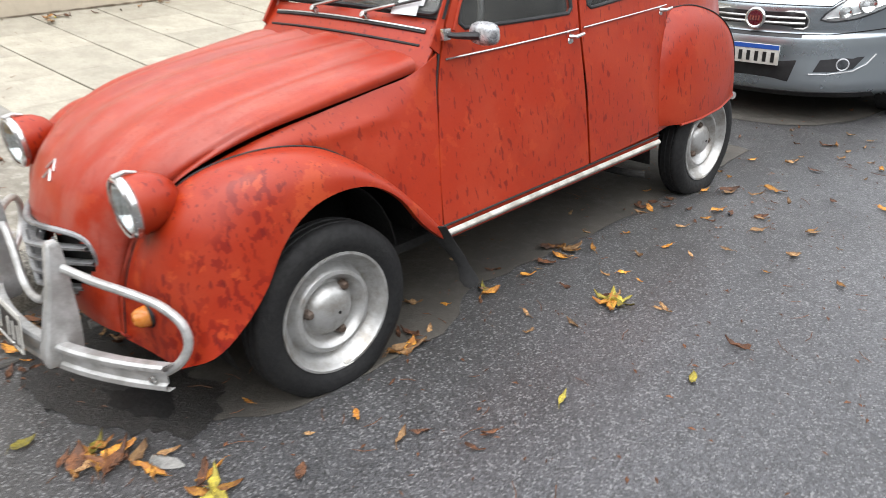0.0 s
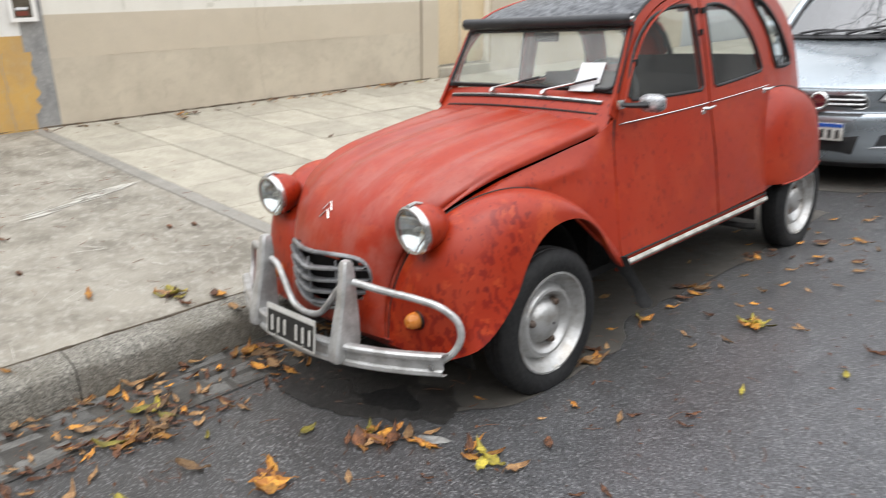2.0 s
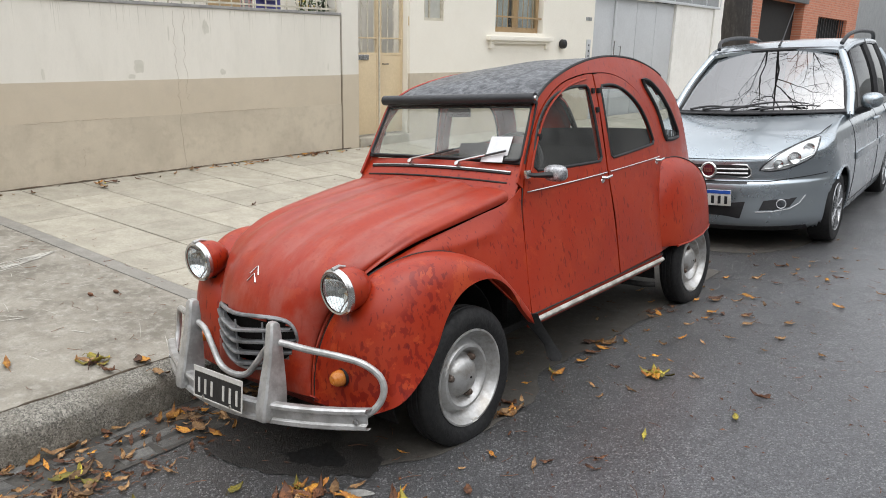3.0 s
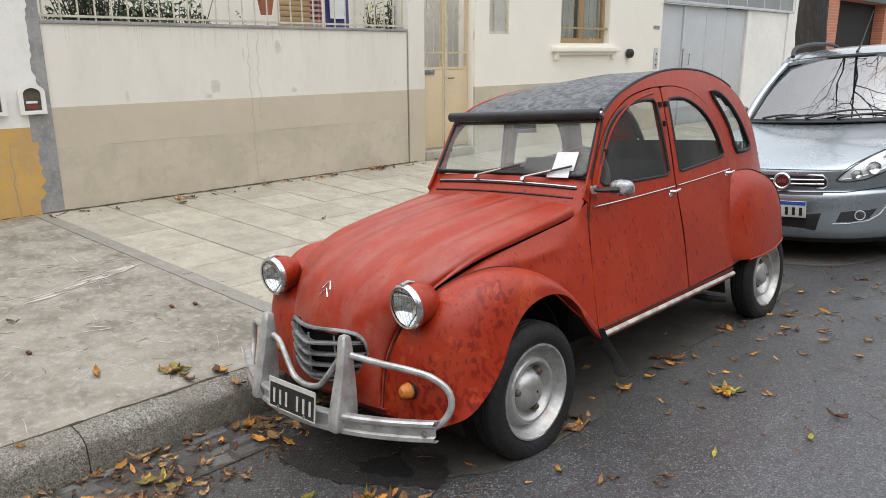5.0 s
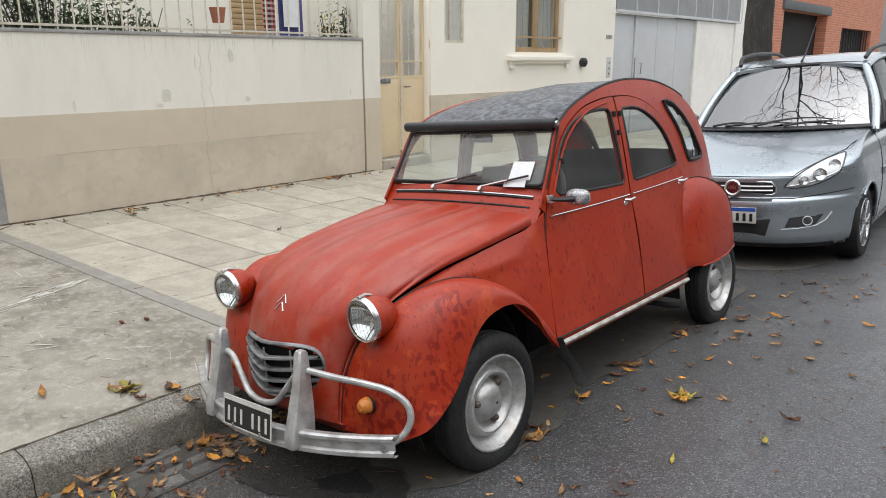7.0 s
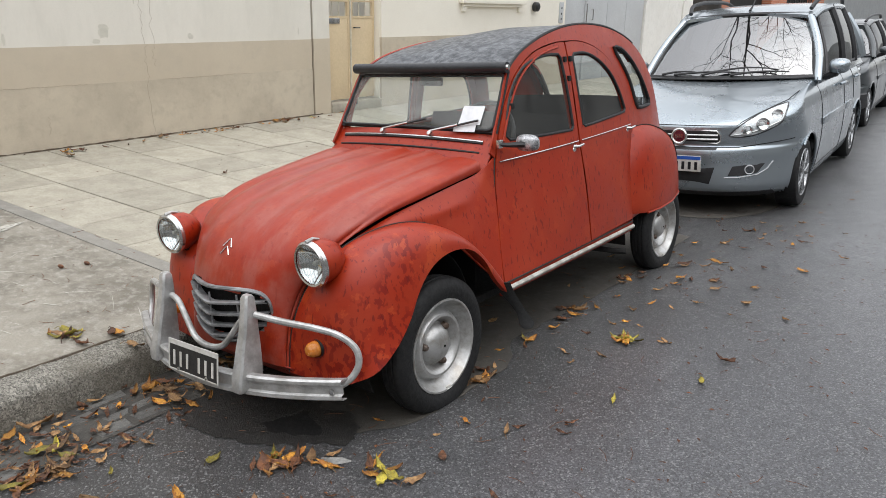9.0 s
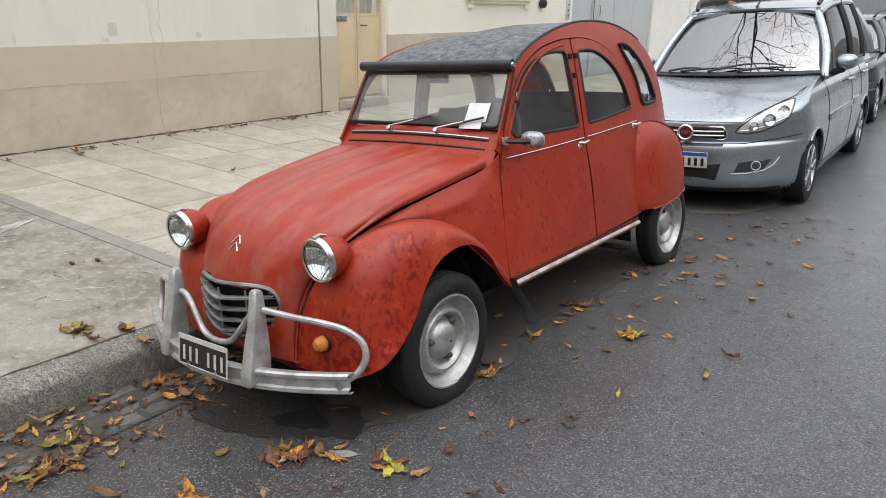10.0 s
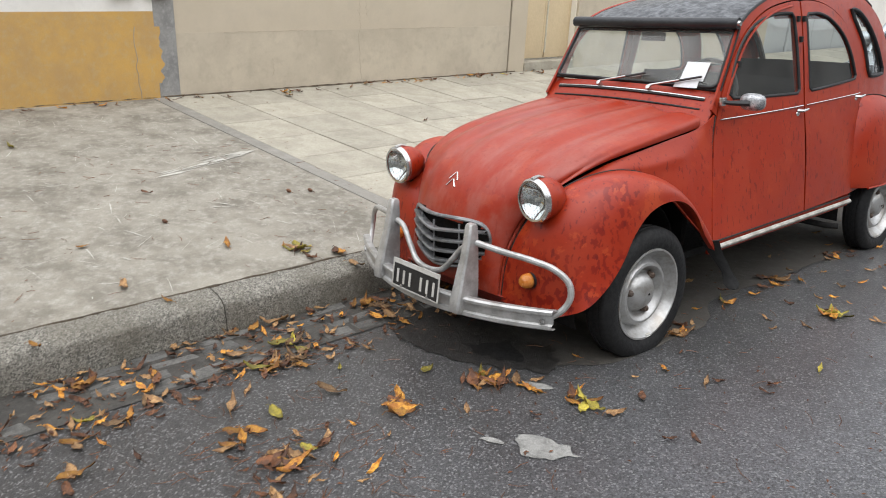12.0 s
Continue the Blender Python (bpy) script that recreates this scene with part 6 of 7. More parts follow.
        mr = part("door_mirror", loft([[(s * (0.935 + 0.09 * k * math.copysign(abs(math.cos(t)) ** 0.8, math.cos(t))), 0.66 + dy, 1.15 + 0.068 * k * math.copysign(abs(math.sin(t)) ** 0.8, math.sin(t))) for t in np.linspace(0, 2 * math.pi, 20, endpoint=False)] for dy, k in ((-0.085, 0.35), (-0.07, 0.65), (-0.04, 0.9), (0.0, 1.0), (0.03, 0.98))]), paint, c)
        part("stalk", tube([(s * 0.81, 0.68, 1.05), (s * 0.88, 0.67, 1.075), (s * 0.92, 0.66, 1.09)], 0.032, 8), PLASTIC, mr)
        for y in (1.45, 2.28):
            part("handle", tube([(s * 0.855, y - 0.09, 0.925), (s * 0.884, y - 0.05, 0.935), (s * 0.884, y + 0.05, 0.935), (s * 0.855, y + 0.09, 0.93)], 0.014, 8), paint, c)
        for y0, y1 in ((0.50, 1.62), (1.68, 2.14)):
            part("side_strip", box(-0.006, 0.016, y0, y1, -0.032, 0.032, 0.01, m=Matrix.Translation((s * 0.866, 0, 0.675))), paint, c)
        for y, bend in ((0.44, 0.06), (1.65, 0.0), (2.30, -0.1)):
            part("door_gap", tube([(s * (wide(z) + 0.0005), y + bend * math.sin((z - 0.24) * 3.6), z) for z in np.linspace(0.24 if y < 2 else 0.70, 1.0, 14)], 0.0035, 5), DARK, c)
        part("sill_gap", tube([(s * (wide(0.27) + 0.0005), y, 0.27) for y in np.linspace(0.40, 2.1, 12)], 0.0035, 5), DARK, c)
        # headlamp, let into the corner: reflector bowls behind a clear cover
        lamp_out = [tuple(q) for q in spline([(0.385, 0.70), (0.44, 0.688), (0.55, 0.70), (0.66, 0.745), (0.735, 0.80), (0.752, 0.86), (0.738, 0.935), (0.69, 0.925), (0.60, 0.885), (0.50, 0.815), (0.42, 0.745), (0.385, 0.70)], 44)[:-1]]
        lay = lambda off: (lambda u, v: (lambda p: (s * p[0], p[1], p[2]))(front(u, v, off)))
        back_l = part("headlamp", panel(lamp_out, [], lay(0.004), 0.03), LAMP_BACK, c, "clear almond headlamp")
        part("lamp_edge", tube([lay(0.006)(u, v) for u, v in lamp_out], 0.006, 6, True), PLASTIC, back_l)
        part("chrome_line", tube([lay(0.010)(0.42 + 0.31 * k, 0.708 + 0.02 * k + 0.085 * k * k) for k in np.linspace(0, 1, 12)], 0.006, 6), CHROME, back_l)
        for x, z, r in ((0.515, 0.748, 0.040), (0.615, 0.795, 0.052), (0.695, 0.862, 0.045)):
            at = Matrix.Translation(lay(0.010)(x, z)) @ pose(0, 0, 0, 82, 0, 28 * s)
            bowl = part("bowl", lathe([(r, 0.008), (r * 0.93, 0.010), (r * 0.8, 0.003), (r * 0.5, -0.004), (0, -0.006)], at, 18), MIRROR, back_l)
            part("bulb", lathe([(0, 0.014), (r * 0.22, 0.010), (r * 0.28, -0.004)], at, 10), GREY_METAL, bowl)
        cover = part("lens", panel(lamp_out, [], lay(0.024), 0.03), LENS, back_l)
        cover.visible_shadow = False
        # fog lamp in a dark recess with a swept lower edge
        fog = [(0.395, 0.368), (0.425, 0.448), (0.52, 0.458), (0.645, 0.468), (0.60, 0.392), (0.50, 0.372)]
        f = part("fog_recess", panel(fog, [], lay(0.003), 0.04), PLASTIC, c)
        part("fog_trim", tube([lay(0.006)(u, v) for u, v in ((0.375, 0.355), (0.48, 0.358), (0.60, 0.378), (0.66, 0.42), (0.695, 0.482))], 0.005, 6), GREY_METAL, f)
        fog_at = Matrix.Translation(lay(0.004)(0.545, 0.42)) @ pose(0, 0, 0, 88, 0, 24 * s)
        fl = part("fog_lamp", lathe([(0.031, 0.004), (0.036, 0.010), (0.041, 0.0)], fog_at, 20), GREY_METAL, f)
        part("fog_glass", lathe([(0, 0.007), (0.02, 0.006), (0.031, 0.003)], fog_at, 18), DARK_LENS, fl)
        for yc in (0.0, 2.51):
            w = new("wheel")
            w.parent = c
            cm = Matrix.Translation((s * 0.748, yc, 0.30)) @ pose(0, 0, 0, 0, 90 * s, 0)
            part("tyre", lathe([(0.19, 0.06), (0.205, 0.085), (0.25, 0.098), (0.285, 0.088), (0.298, 0.06), (0.30, 0.0), (0.298, -0.08), (0.2, -0.09)], cm, 40), TYRE, w)
            r = part("rim", lathe([(0.207, 0.088), (0.203, 0.093), (0.196, 0.088), (0.188, 0.06), (0.18, 0.0), (0.0, 0.0)], cm, 40), ALLOY, w)
            part("brake_disc", lathe([(0.155, 0.012), (0.155, 0.02), (0.06, 0.02)], cm, 28), DARK, r)
            for k in range(5):
                a = 2 * math.pi * k / 5 + 0.3
                for da in (-0.17, 0.17):
                    part("spoke", tube([cm @ Vector((q * math.cos(a + da * e), q * math.sin(a + da * e), h)) for q, e, h in ((0.03, 0.2, 0.074), (0.11, 0.7, 0.082), (0.195, 1.2, 0.078))], [0.018, 0.013, 0.017], 6, flat=0.7), ALLOY, r)
            part("hub_cap", lathe([(0, 0.094), (0.03, 0.09), (0.042, 0.076), (0.042, 0.03)], cm, 16), ALLOY, r)
            lip_path = [(s * (wide(0.30 + 0.35 * math.sin(t)) + 0.001 if yc > 1 else abs(front(0, 0.5)[0]) + wide(max(0.18, 0.30 + 0.35 * math.sin(t)))), yc + 0.35 * math.cos(t), 0.30 + 0.35 * math.sin(t)) for t in np.linspace(-0.32, math.pi * 0.72, 26)]
            part("arch_lip", tube(lip_path, 0.011, 6), paint, c)
            part("arch_liner", surf([[(s * x, yc + 0.348 * math.cos(t), 0.30 + 0.348 * math.sin(t)) for x in (0.45, 0.65, 0.80 if t < 2.3 else 0.72)] for t in np.linspace(-0.3, 3.44, 24)], 0.004), DARK, c)
    # upper grille with its bright frame, round badge, plate, lower intake
    gr = [(-0.30, 0.637), (0.30, 0.637), (0.325, 0.655), (0.325, 0.70), (0.295, 0.742), (-0.295, 0.742), (-0.325, 0.70), (-0.325, 0.655)]
    g = part("upper_grille", panel(gr, [], lambda u, v: front(u, v, 0.004), 0.04), INK, c)
    part("grille_frame", tube([front(u, v, 0.010) for u, v in gr], 0.009, 6, True), CHROME, g)
    for z in (0.672, 0.706):
        part("grille_bar", tube([front(x, z, 0.014) for x in np.linspace(-0.305, 0.305, 21)], 0.0065, 6, flat=1.4), CHROME, g)
    bm_at = Matrix.Translation(front(0, 0.695, 0.012)) @ pose(0, 0, 0, 86, 0, 0)
    bd = part("badge", lathe([(0.068, 0.0), (0.068, 0.012), (0.058, 0.02), (0.05, 0.014), (0, 0.014)], bm_at, 28), CHROME, c, "round chrome badge")
    part("badge_field", lathe([(0.046, 0.0155), (0.02, 0.018), (0, 0.0185)], bm_at, 20), worn("badge_red", (0.10, 0.012, 0.02), (0.07, 0.012, 0.02), 12, 0.3), bd)
    for k in range(4):
        part("badge_bar", box(-0.034 + 0.018 * k, -0.022 + 0.018 * k, -0.016, 0.016, 0.018, 0.021, m=bm_at), CHROME, bd)
    PY = front(0, 0.47)[1]
    pl = part("number_plate", box(-0.20, 0.20, PY - 0.03, PY - 0.018, 0.408, 0.538, 0.003), PLATE_WHITE, c, "white plate with plain dark bars")
    part("plate_band", box(-0.198, 0.198, PY - 0.033, PY - 0.029, 0.508, 0.536), PLATE_BLUE, pl)
    for k in range(7):
        x = -0.162 + 0.054 * k
        part("character_bar", box(x - 0.012, x + 0.012, PY - 0.033, PY - 0.029, 0.425, 0.49), INK, pl)
    part("lower_intake", panel([(-0.26, 0.30), (0.26, 0.30), (0.295, 0.44), (-0.295, 0.44)], [], lambda u, v: front(u, v, 0.003), 0.05, 0.003), INK, c)
    for s in (1, -1):
        part("bonnet_gap", tube([front(s * (0.44 + 0.285 * k), 0.782 + 0.17 * k**0.8, 0.002) for k in np.linspace(0, 1, 14)] + [(s * 0.752, y, 0.992 + 0.06 * (y + 0.1)) for y in (-0.2, 0.0, 0.2, 0.4)], 0.0035, 6), DARK, c)
    part("aerial", tube([(0.02, 1.10, 1.66), (0.03, 1.18, 1.72), (0.06, 1.45, 2.04)], [0.014, 0.006, 0.003], 6), PLASTIC, c)
    for x in (-0.36, 0.36):
        part("seat", box(x - 0.24, x + 0.24, 1.25, 1.45, 0.5, 1.15, 0.07), CLOTH_DARK, c)
        part("headrest", box(x - 0.12, x + 0.12, 1.34, 1.44, 1.18, 1.36, 0.04), CLOTH_DARK, c)
    part("dashboard", box(-0.70, 0.70, 0.48, 0.78, 0.85, 1.04, 0.04), PLASTIC, c)
    if low != 1.0:
        for ob in c.children_recursive:
            if ob.type == "MESH":
                for v in ob.data.vertices:
                    v.co.z = v.co.z if v.co.z < 0.6 else 0.6 + (v.co.z - 0.6) * low
    return c


BACK_M = pose(0.195, 4.67, road_z(0.195) + 0.004, 1.5, -4.3, 1.8)
people_carrier(BACK_M, car_paint("silver_blue_paint", (0.36, 0.405, 0.435), 0.82, 0.26), "silver-blue compact people carrier parked behind the red car")
people_carrier(pose(-0.13, 9.75, road_z(-0.13) + 0.09, 1.0, -5.5, 2.0), car_paint("dark_grey_paint", (0.05, 0.058, 0.062), 0.2, 0.3), "dark grey hatchback with a black bumper parked further along", 0.80, True)

# ---------------------------------------------------------------- tree, far houses, garden
def leaf_card(bm, c, d, n, length, width, fold=0.15):
    """One small folded leaf of four triangles."""
    d, n = d.normalized(), n.normalized()
    s = d.cross(n).normalized()
    a, b = bm.verts.new(c), bm.verts.new(c + d * length)
    l = bm.verts.new(c + d * length * 0.45 + s * width / 2 + n * fold * width)
    r = bm.verts.new(c + d * length * 0.45 - s * width / 2 + n * fold * width)
    bm.faces.new((a, l, b))
    bm.faces.new((a, b, r))


def street_tree(x, y, seed):
    rt = random.Random(seed)
    z0 = pave_z(x)
    tree = thing("street_tree", "tall bare street tree with dark bark by the kerb", "tree", pose(x, y, z0 - 0.05))
    path = [(0, 0, 0), (0.0, 0.0, 0.4), (0.02, 0.01, 1.2), (-0.02, 0.0, 2.2), (0.03, 0.02, 3.4)]
    rr = [0.27, 0.205, 0.182, 0.17, 0.15]
    bm = tube(spline(path, 60), list(np.interp(np.linspace(0, 4, 60), range(5), rr)), 32)
    for v in bm.verts:
        v.co += 0.014 * noise.noise_vector(v.co * 5) + 0.008 * noise.noise_vector(Vector((v.co.x * 22, v.co.y * 22, v.co.z * 5)))
    part("trunk", bm, BARK, tree, "thick dark furrowed trunk")
    limbs, twigs = bmesh.new(), bmesh.new()

    def grow(p, d, r, ln, depth):
        pts, q, dd = [p], p, d
        for _ in range(4):
            dd = (dd + Vector((rt.gauss(0, 0.13), rt.gauss(0, 0.13), rt.gauss(0.03, 0.08)))).normalized()
            q = q + dd * ln / 4
            pts.append(q)
        tube(pts, list(np.linspace(r, r * 0.6, 5)), 6 if depth < 2 else 4, bm=limbs if depth < 2 else twigs)
        if depth < 5:
            for k in range(3 if depth < 4 else 2):
                side = Vector((rt.gauss(0, 1), rt.gauss(0, 1), rt.gauss(0.1, 0.5))).normalized()
                grow(pts[-1] if k < 2 else pts[2], (dd + side * 0.75).normalized(), r * 0.58, ln * rt.uniform(0.6, 0.82), depth + 1)

    top = Vector((0.03, 0.02, 3.35))
    for d in ((1.0, -0.5, 1.0), (0.7, 0.7, 1.1), (-0.8, 0.3, 1.0), (-0.1, -0.9, 1.2), (0.5, 0.0, 1.6)):
        grow(top, Vector(d).normalized(), 0.055, 2.3, 0)
    part("limbs", limbs, BARK, tree)
    part("twigs", twigs, BARK, tree, "bare grey twigs")["kind"] = "stuff"


street_tree(-1.16, 7.95, 11)

# brick building further on; a black box paints the carport's shade
brick = thing("brick_building", "red brick building with a dark carport beyond the garage", "building")


def brick_field():
    mat, nt, b = nodes_of("brickwork")
    tc = nt.nodes.new("ShaderNodeTexCoord")
    sp, cb = nt.nodes.new("ShaderNodeSeparateXYZ"), nt.nodes.new("ShaderNodeCombineXYZ")
    nt.links.new(tc.outputs["Object"], sp.inputs[0])
    nt.links.new(sp.outputs["Y"], cb.inputs["X"])
    nt.links.new(sp.outputs["Z"], cb.inputs["Y"])
    br = nt.nodes.new("ShaderNodeTexBrick")
    nt.links.new(cb.outputs[0], br.inputs["Vector"])
    br.inputs["Color1"].default_value, br.inputs["Color2"].default_value, br.inputs["Mortar"].default_value = (0.50, 0.18, 0.10, 1), (0.40, 0.135, 0.075, 1), (0.42, 0.27, 0.20, 1)
    br.inputs["Scale"].default_value, br.inputs["Brick Width"].default_value, br.inputs["Row Height"].default_value, br.inputs["Mortar Size"].default_value = 1.0, 0.24, 0.075, 0.008
    nt.links.new(br.outputs["Color"], b.inputs["Base Color"])
    b.inputs["Roughness"].default_value = 0.85
    relief(nt, b, br.outputs["Fac"], -0.4, 0.006)
    return mat


BRICKWORK = brick_field()
slab_wall("wall", BRICKWORK, 17.5, 31, 0.2, 4.2, X + 0.05, 0.3, brick, [(19.6, 23.7, 0.25, 3.05), (25.5, 29.5, 0.25, 2.75)])
part("carport", box(X - 3, X - 0.26, 18.5, 30, 0.2, 3.3), DARK, brick, "black box front with the carport's shade in its colour")
part("lintel", box(X + 0.02, X + 0.12, 19.4, 23.9, 3.05, 3.3, 0.02), worn("dark_slate_paint", (0.10, 0.105, 0.11), (0.07, 0.07, 0.075), 4, 0.6), brick)
for k in range(12):
    part("gate_bar", tube([(X - 0.05, 25.6 + 0.34 * k, 0.25), (X - 0.05, 25.6 + 0.34 * k, 2.75)], 0.02, 6), INK, brick)
wall_gap = thing("wall_end", "grey rendered wall between garage and brick building", "wall", kind="structure")
slab_wall("plaster", WHITEWASH, 16.51, 17.49, 0.2, 3.4, X + 0.02, 0.2, wall_gap)
far_row = thing("house_row", "dark-fronted houses at the far end of the street", "building")
slab_wall("front", GREY_DARK, 31.2, 120, 0.0, 4.6, X - 0.2, 0.4, far_row)
# added out of view: walls that hold low skylight off the cars
opp = thing("wall_unseen", "plain walls added out of view to close the street and dim low skylight", "wall", kind="structure")
part("fronts", box(10.0, 10.6, -40, 120, 0, 6.0), CEMENT, opp)
part("sky_blocking_wall", box(-8, 10.6, -12.6, -12.0, -0.3, 6.5), CEMENT, opp)
part("pavement_opposite", box(8.2, 10.0, -40, 120, 0.1, 0.40), CONCRETE, opp)
part("rear_house_wall", box(-7.4, -7.2, -40, 40, 0, 3.9), HOUSE, opp)

# plants and washing behind the railing
LEAF_DARK = worn("dark_green_leaf", (0.05, 0.08, 0.03), (0.085, 0.12, 0.042), 6, 0.5)
LEAF_LIGHT = worn("fresh_green_leaf", (0.07, 0.12, 0.03), (0.12, 0.16, 0.05), 8, 0.5)
PETAL = worn("yellow_petal", (0.70, 0.50, 0.03), (0.60, 0.38, 0.02), 9, 0.6)


def bush(x, y, z, rx, ry, rz, n, mat, label, size=0.09, name="garden_bush", petals=0):
    b = thing(name, label, "plant", pose(x, y, z))
    rr = random.Random(int(y * 100) + n)
    stems = bmesh.new()
    leaves, flowers = bmesh.new(), bmesh.new()
    for _ in range(max(5, n // 60)):
        e = Vector((rr.uniform(-rx, rx) * 0.8, rr.uniform(-ry, ry) * 0.8, rz * rr.uniform(0.5, 1.6)))
        tube([Vector((0, 0, 0)), e * 0.5 + Vector((0, 0, 0.05)), e], [0.012, 0.008, 0.004], 5, bm=stems)
    for k in range(n):
        v = Vector((rr.gauss(0, 1), rr.gauss(0, 1), rr.gauss(0, 1))).normalized() * rr.uniform(0.35, 1.0)
        lump = 0.8 + 0.35 * noise.noise(v * 2.3 + Vector((y, 0, 0)))
        c = Vector((v.x * rx, v.y * ry, rz + v.z * rz)) * lump
        d = Vector((rr.gauss(0, 1), rr.gauss(0, 1), rr.gauss(-0.2, 0.8)))
        leaf_card(flowers if k < petals else leaves, c, d, Vector((rr.gauss(0, 0.5), rr.gauss(0, 0.5), 1)), size * rr.uniform(0.6, 1.3), size * 0.42)
    part("stem_cluster", stems, BARK, b)["kind"] = "stuff"
    part("foliage", leaves, mat, b)["kind"] = "stuff"
    if petals:
        part("flowers", flowers, PETAL, b)["kind"] = "stuff"
    else:
        flowers.free()


bush(-5.35, 0.75, 0.9, 0.45, 0.65, 0.95, 8000, LEAF_DARK, "dense dark green garden shrub behind the railing", 0.07)
bush(-5.5, 1.55, 0.9, 0.45, 0.5, 0.85, 6000, LEAF_DARK, "dark leafy shrub behind the railing", 0.075)
bush(-5.1, 2.1, 1.35, 0.12, 0.16, 0.42, 220, LEAF_LIGHT, "small fresh green potted plant", 0.07, "potted_plant")
bush(-5.1, 4.02, 1.55, 0.16, 0.2, 0.48, 420, LEAF_LIGHT, "bushy plant with yellow flowers", 0.06, "flowering_plant", 90)
bush(-4.92, 4.18, 1.6, 0.1, 0.26, 0.55, 420, LEAF_DARK, "ivy climbing along the railing", 0.06, "ivy_plant")


def hung_cloth(name, label, y0, y1, z0, z1, x, mat, waves):
    t = thing(name, label, "cloth")
    part("cloth", surf([[(x + 0.02 * math.sin(waves * k + z), y0 + (y1 - y0) * k, z) for k in np.linspace(0, 1, 15)] for z in np.linspace(z0, z1, 6)], 0.004), mat, t)
    part("line", tube([(x, y0 - 0.1, z1), (x, y1 + 0.1, z1)], 0.004, 5), INK, t)
    return t


def plaid():
    mat, nt, b = nodes_of("plaid_cloth")
    v = mapped(nt, (1, 1, 1))
    cols = []
    for ax in ("Y", "Z"):
        sp = nt.nodes.new("ShaderNodeSeparateXYZ")
        nt.links.new(v, sp.inputs[0])
        m = nt.nodes.new("ShaderNodeMath")
        m.operation = "PINGPONG"
        m.inputs[1].default_value = 0.03
        nt.links.new(sp.outputs[ax], m.inputs[0])
        g = nt.nodes.new("ShaderNodeMath")
        g.operation = "GREATER_THAN"
        g.inputs[1].default_value = 0.016
        nt.links.new(m.outputs[0], g.inputs[0])
        cols.append(g.outputs[0])
    c = blend(nt, cols[0], (0.03, 0.03, 0.035), (0.45, 0.05, 0.04))
    c = blend(nt, scaled(nt, cols[1], 0.6), c, (0.5, 0.5, 0.48))
    nt.links.new(c, b.inputs["Base Color"])
    b.inputs["Roughness"].default_value = 0.9
    return mat


hung_cloth("plaid_cloth", "red and black plaid cloth hung out to dry", 3.20, 3.40, 1.85, 2.75, -5.32, plaid(), 9)
hung_cloth("blue_towel", "blue violet towel hung on the line", 3.41, 3.78, 1.85, 2.75, -5.30, worn("blue_towel_cloth", (0.10, 0.10, 0.28), (0.07, 0.07, 0.2), 5, 0.95), 7)
hung_cloth("white_cloth", "small white cloth hung over the towel", 3.44, 3.68, 2.10, 2.75, -5.24, WHITE, 5)
# stains and rain streaks below the coping
WALL_STAIN = stone("green_grey_wall_stain", (0.66, 0.635, 0.55), (0.57, 0.55, 0.47), (0.72, 0.69, 0.61), 9, 150, 0.06)
rw_ = random.Random(31)
for k in range(46):
    y, ln, w = rw_.uniform(0.0, 4.0), rw_.uniform(0.06, 0.42) ** 1.2, rw_.uniform(0.002, 0.006)
    zt = 1.928
    pts = [(y + w * (1 - t) * (1 if rw_.random() > 0.3 else 0.4), zt - ln * t) for t in np.linspace(0, 1, 7)] + [(y - w * (1 - t), zt - ln * t) for t in np.linspace(1, 0, 7)[1:]]
    part("rain_streak", panel(pts, [], lambda u, v: (X - 0.0012, u, v), 0.5), WALL_STAIN, wall_front)
for y, z, ry_, rz_ in ((2.46, 1.30, 0.045, 0.045), (1.52, 1.36, 0.07, 0.09), (1.44, 1.27, 0.05, 0.03), (2.28, 1.75, 0.05, 0.10), (3.95, 1.33, 0.014, 0.06), (1.86, 1.68, 0.012, 0.10), (0.62, 1.30, 0.02, 0.07)):
    pts = [(y + ry_ * (0.75 + 0.4 * noise.noise((a * 2, y, 1))) * math.cos(a), z + rz_ * (0.75 + 0.4 * noise.noise((a * 2, z, 4))) * math.sin(a)) for a in np.linspace(0, 2 * math.pi, 28, endpoint=False)]
    part("damp_stain", panel(pts, [], lambda u, v: (X - 0.0008, u, v), 0.5), WALL_STAIN, wall_front)
pot = thing("hanging_pot", "terracotta pot hanging above the wall", "flower pot")
part("pot", lathe([(0, 0), (0.06, 0), (0.085, 0.14), (0.09, 0.16), (0.078, 0.16), (0.07, 0.13), (0, 0.12)], Matrix.Translation((-5.0, 2.40, 2.10)), 18), worn("terracotta", (0.42, 0.16, 0.09), (0.3, 0.12, 0.07), 7, 0.8), pot)
part("cord", tube([(-5.0, 2.40, 2.24), (-5.0, 2.40, 3.0)], 0.004, 5), INK, pot)

# ---------------------------------------------------------------- stains and fallen leaves
DRY = stone("dry_silted_asphalt", (0.082, 0.074, 0.062), (0.056, 0.051, 0.044), (0.098, 0.089, 0.076), 3, 140, 0.5, rough=0.85)
OIL = worn("oil_stain", (0.010, 0.010, 0.010), (0.022, 0.021, 0.02), 14, 0.45)
SCUFF = stone("cement_scuff", (0.31, 0.305, 0.285), (0.15, 0.148, 0.138), (0.40, 0.395, 0.37), 14, 120, 0.8)


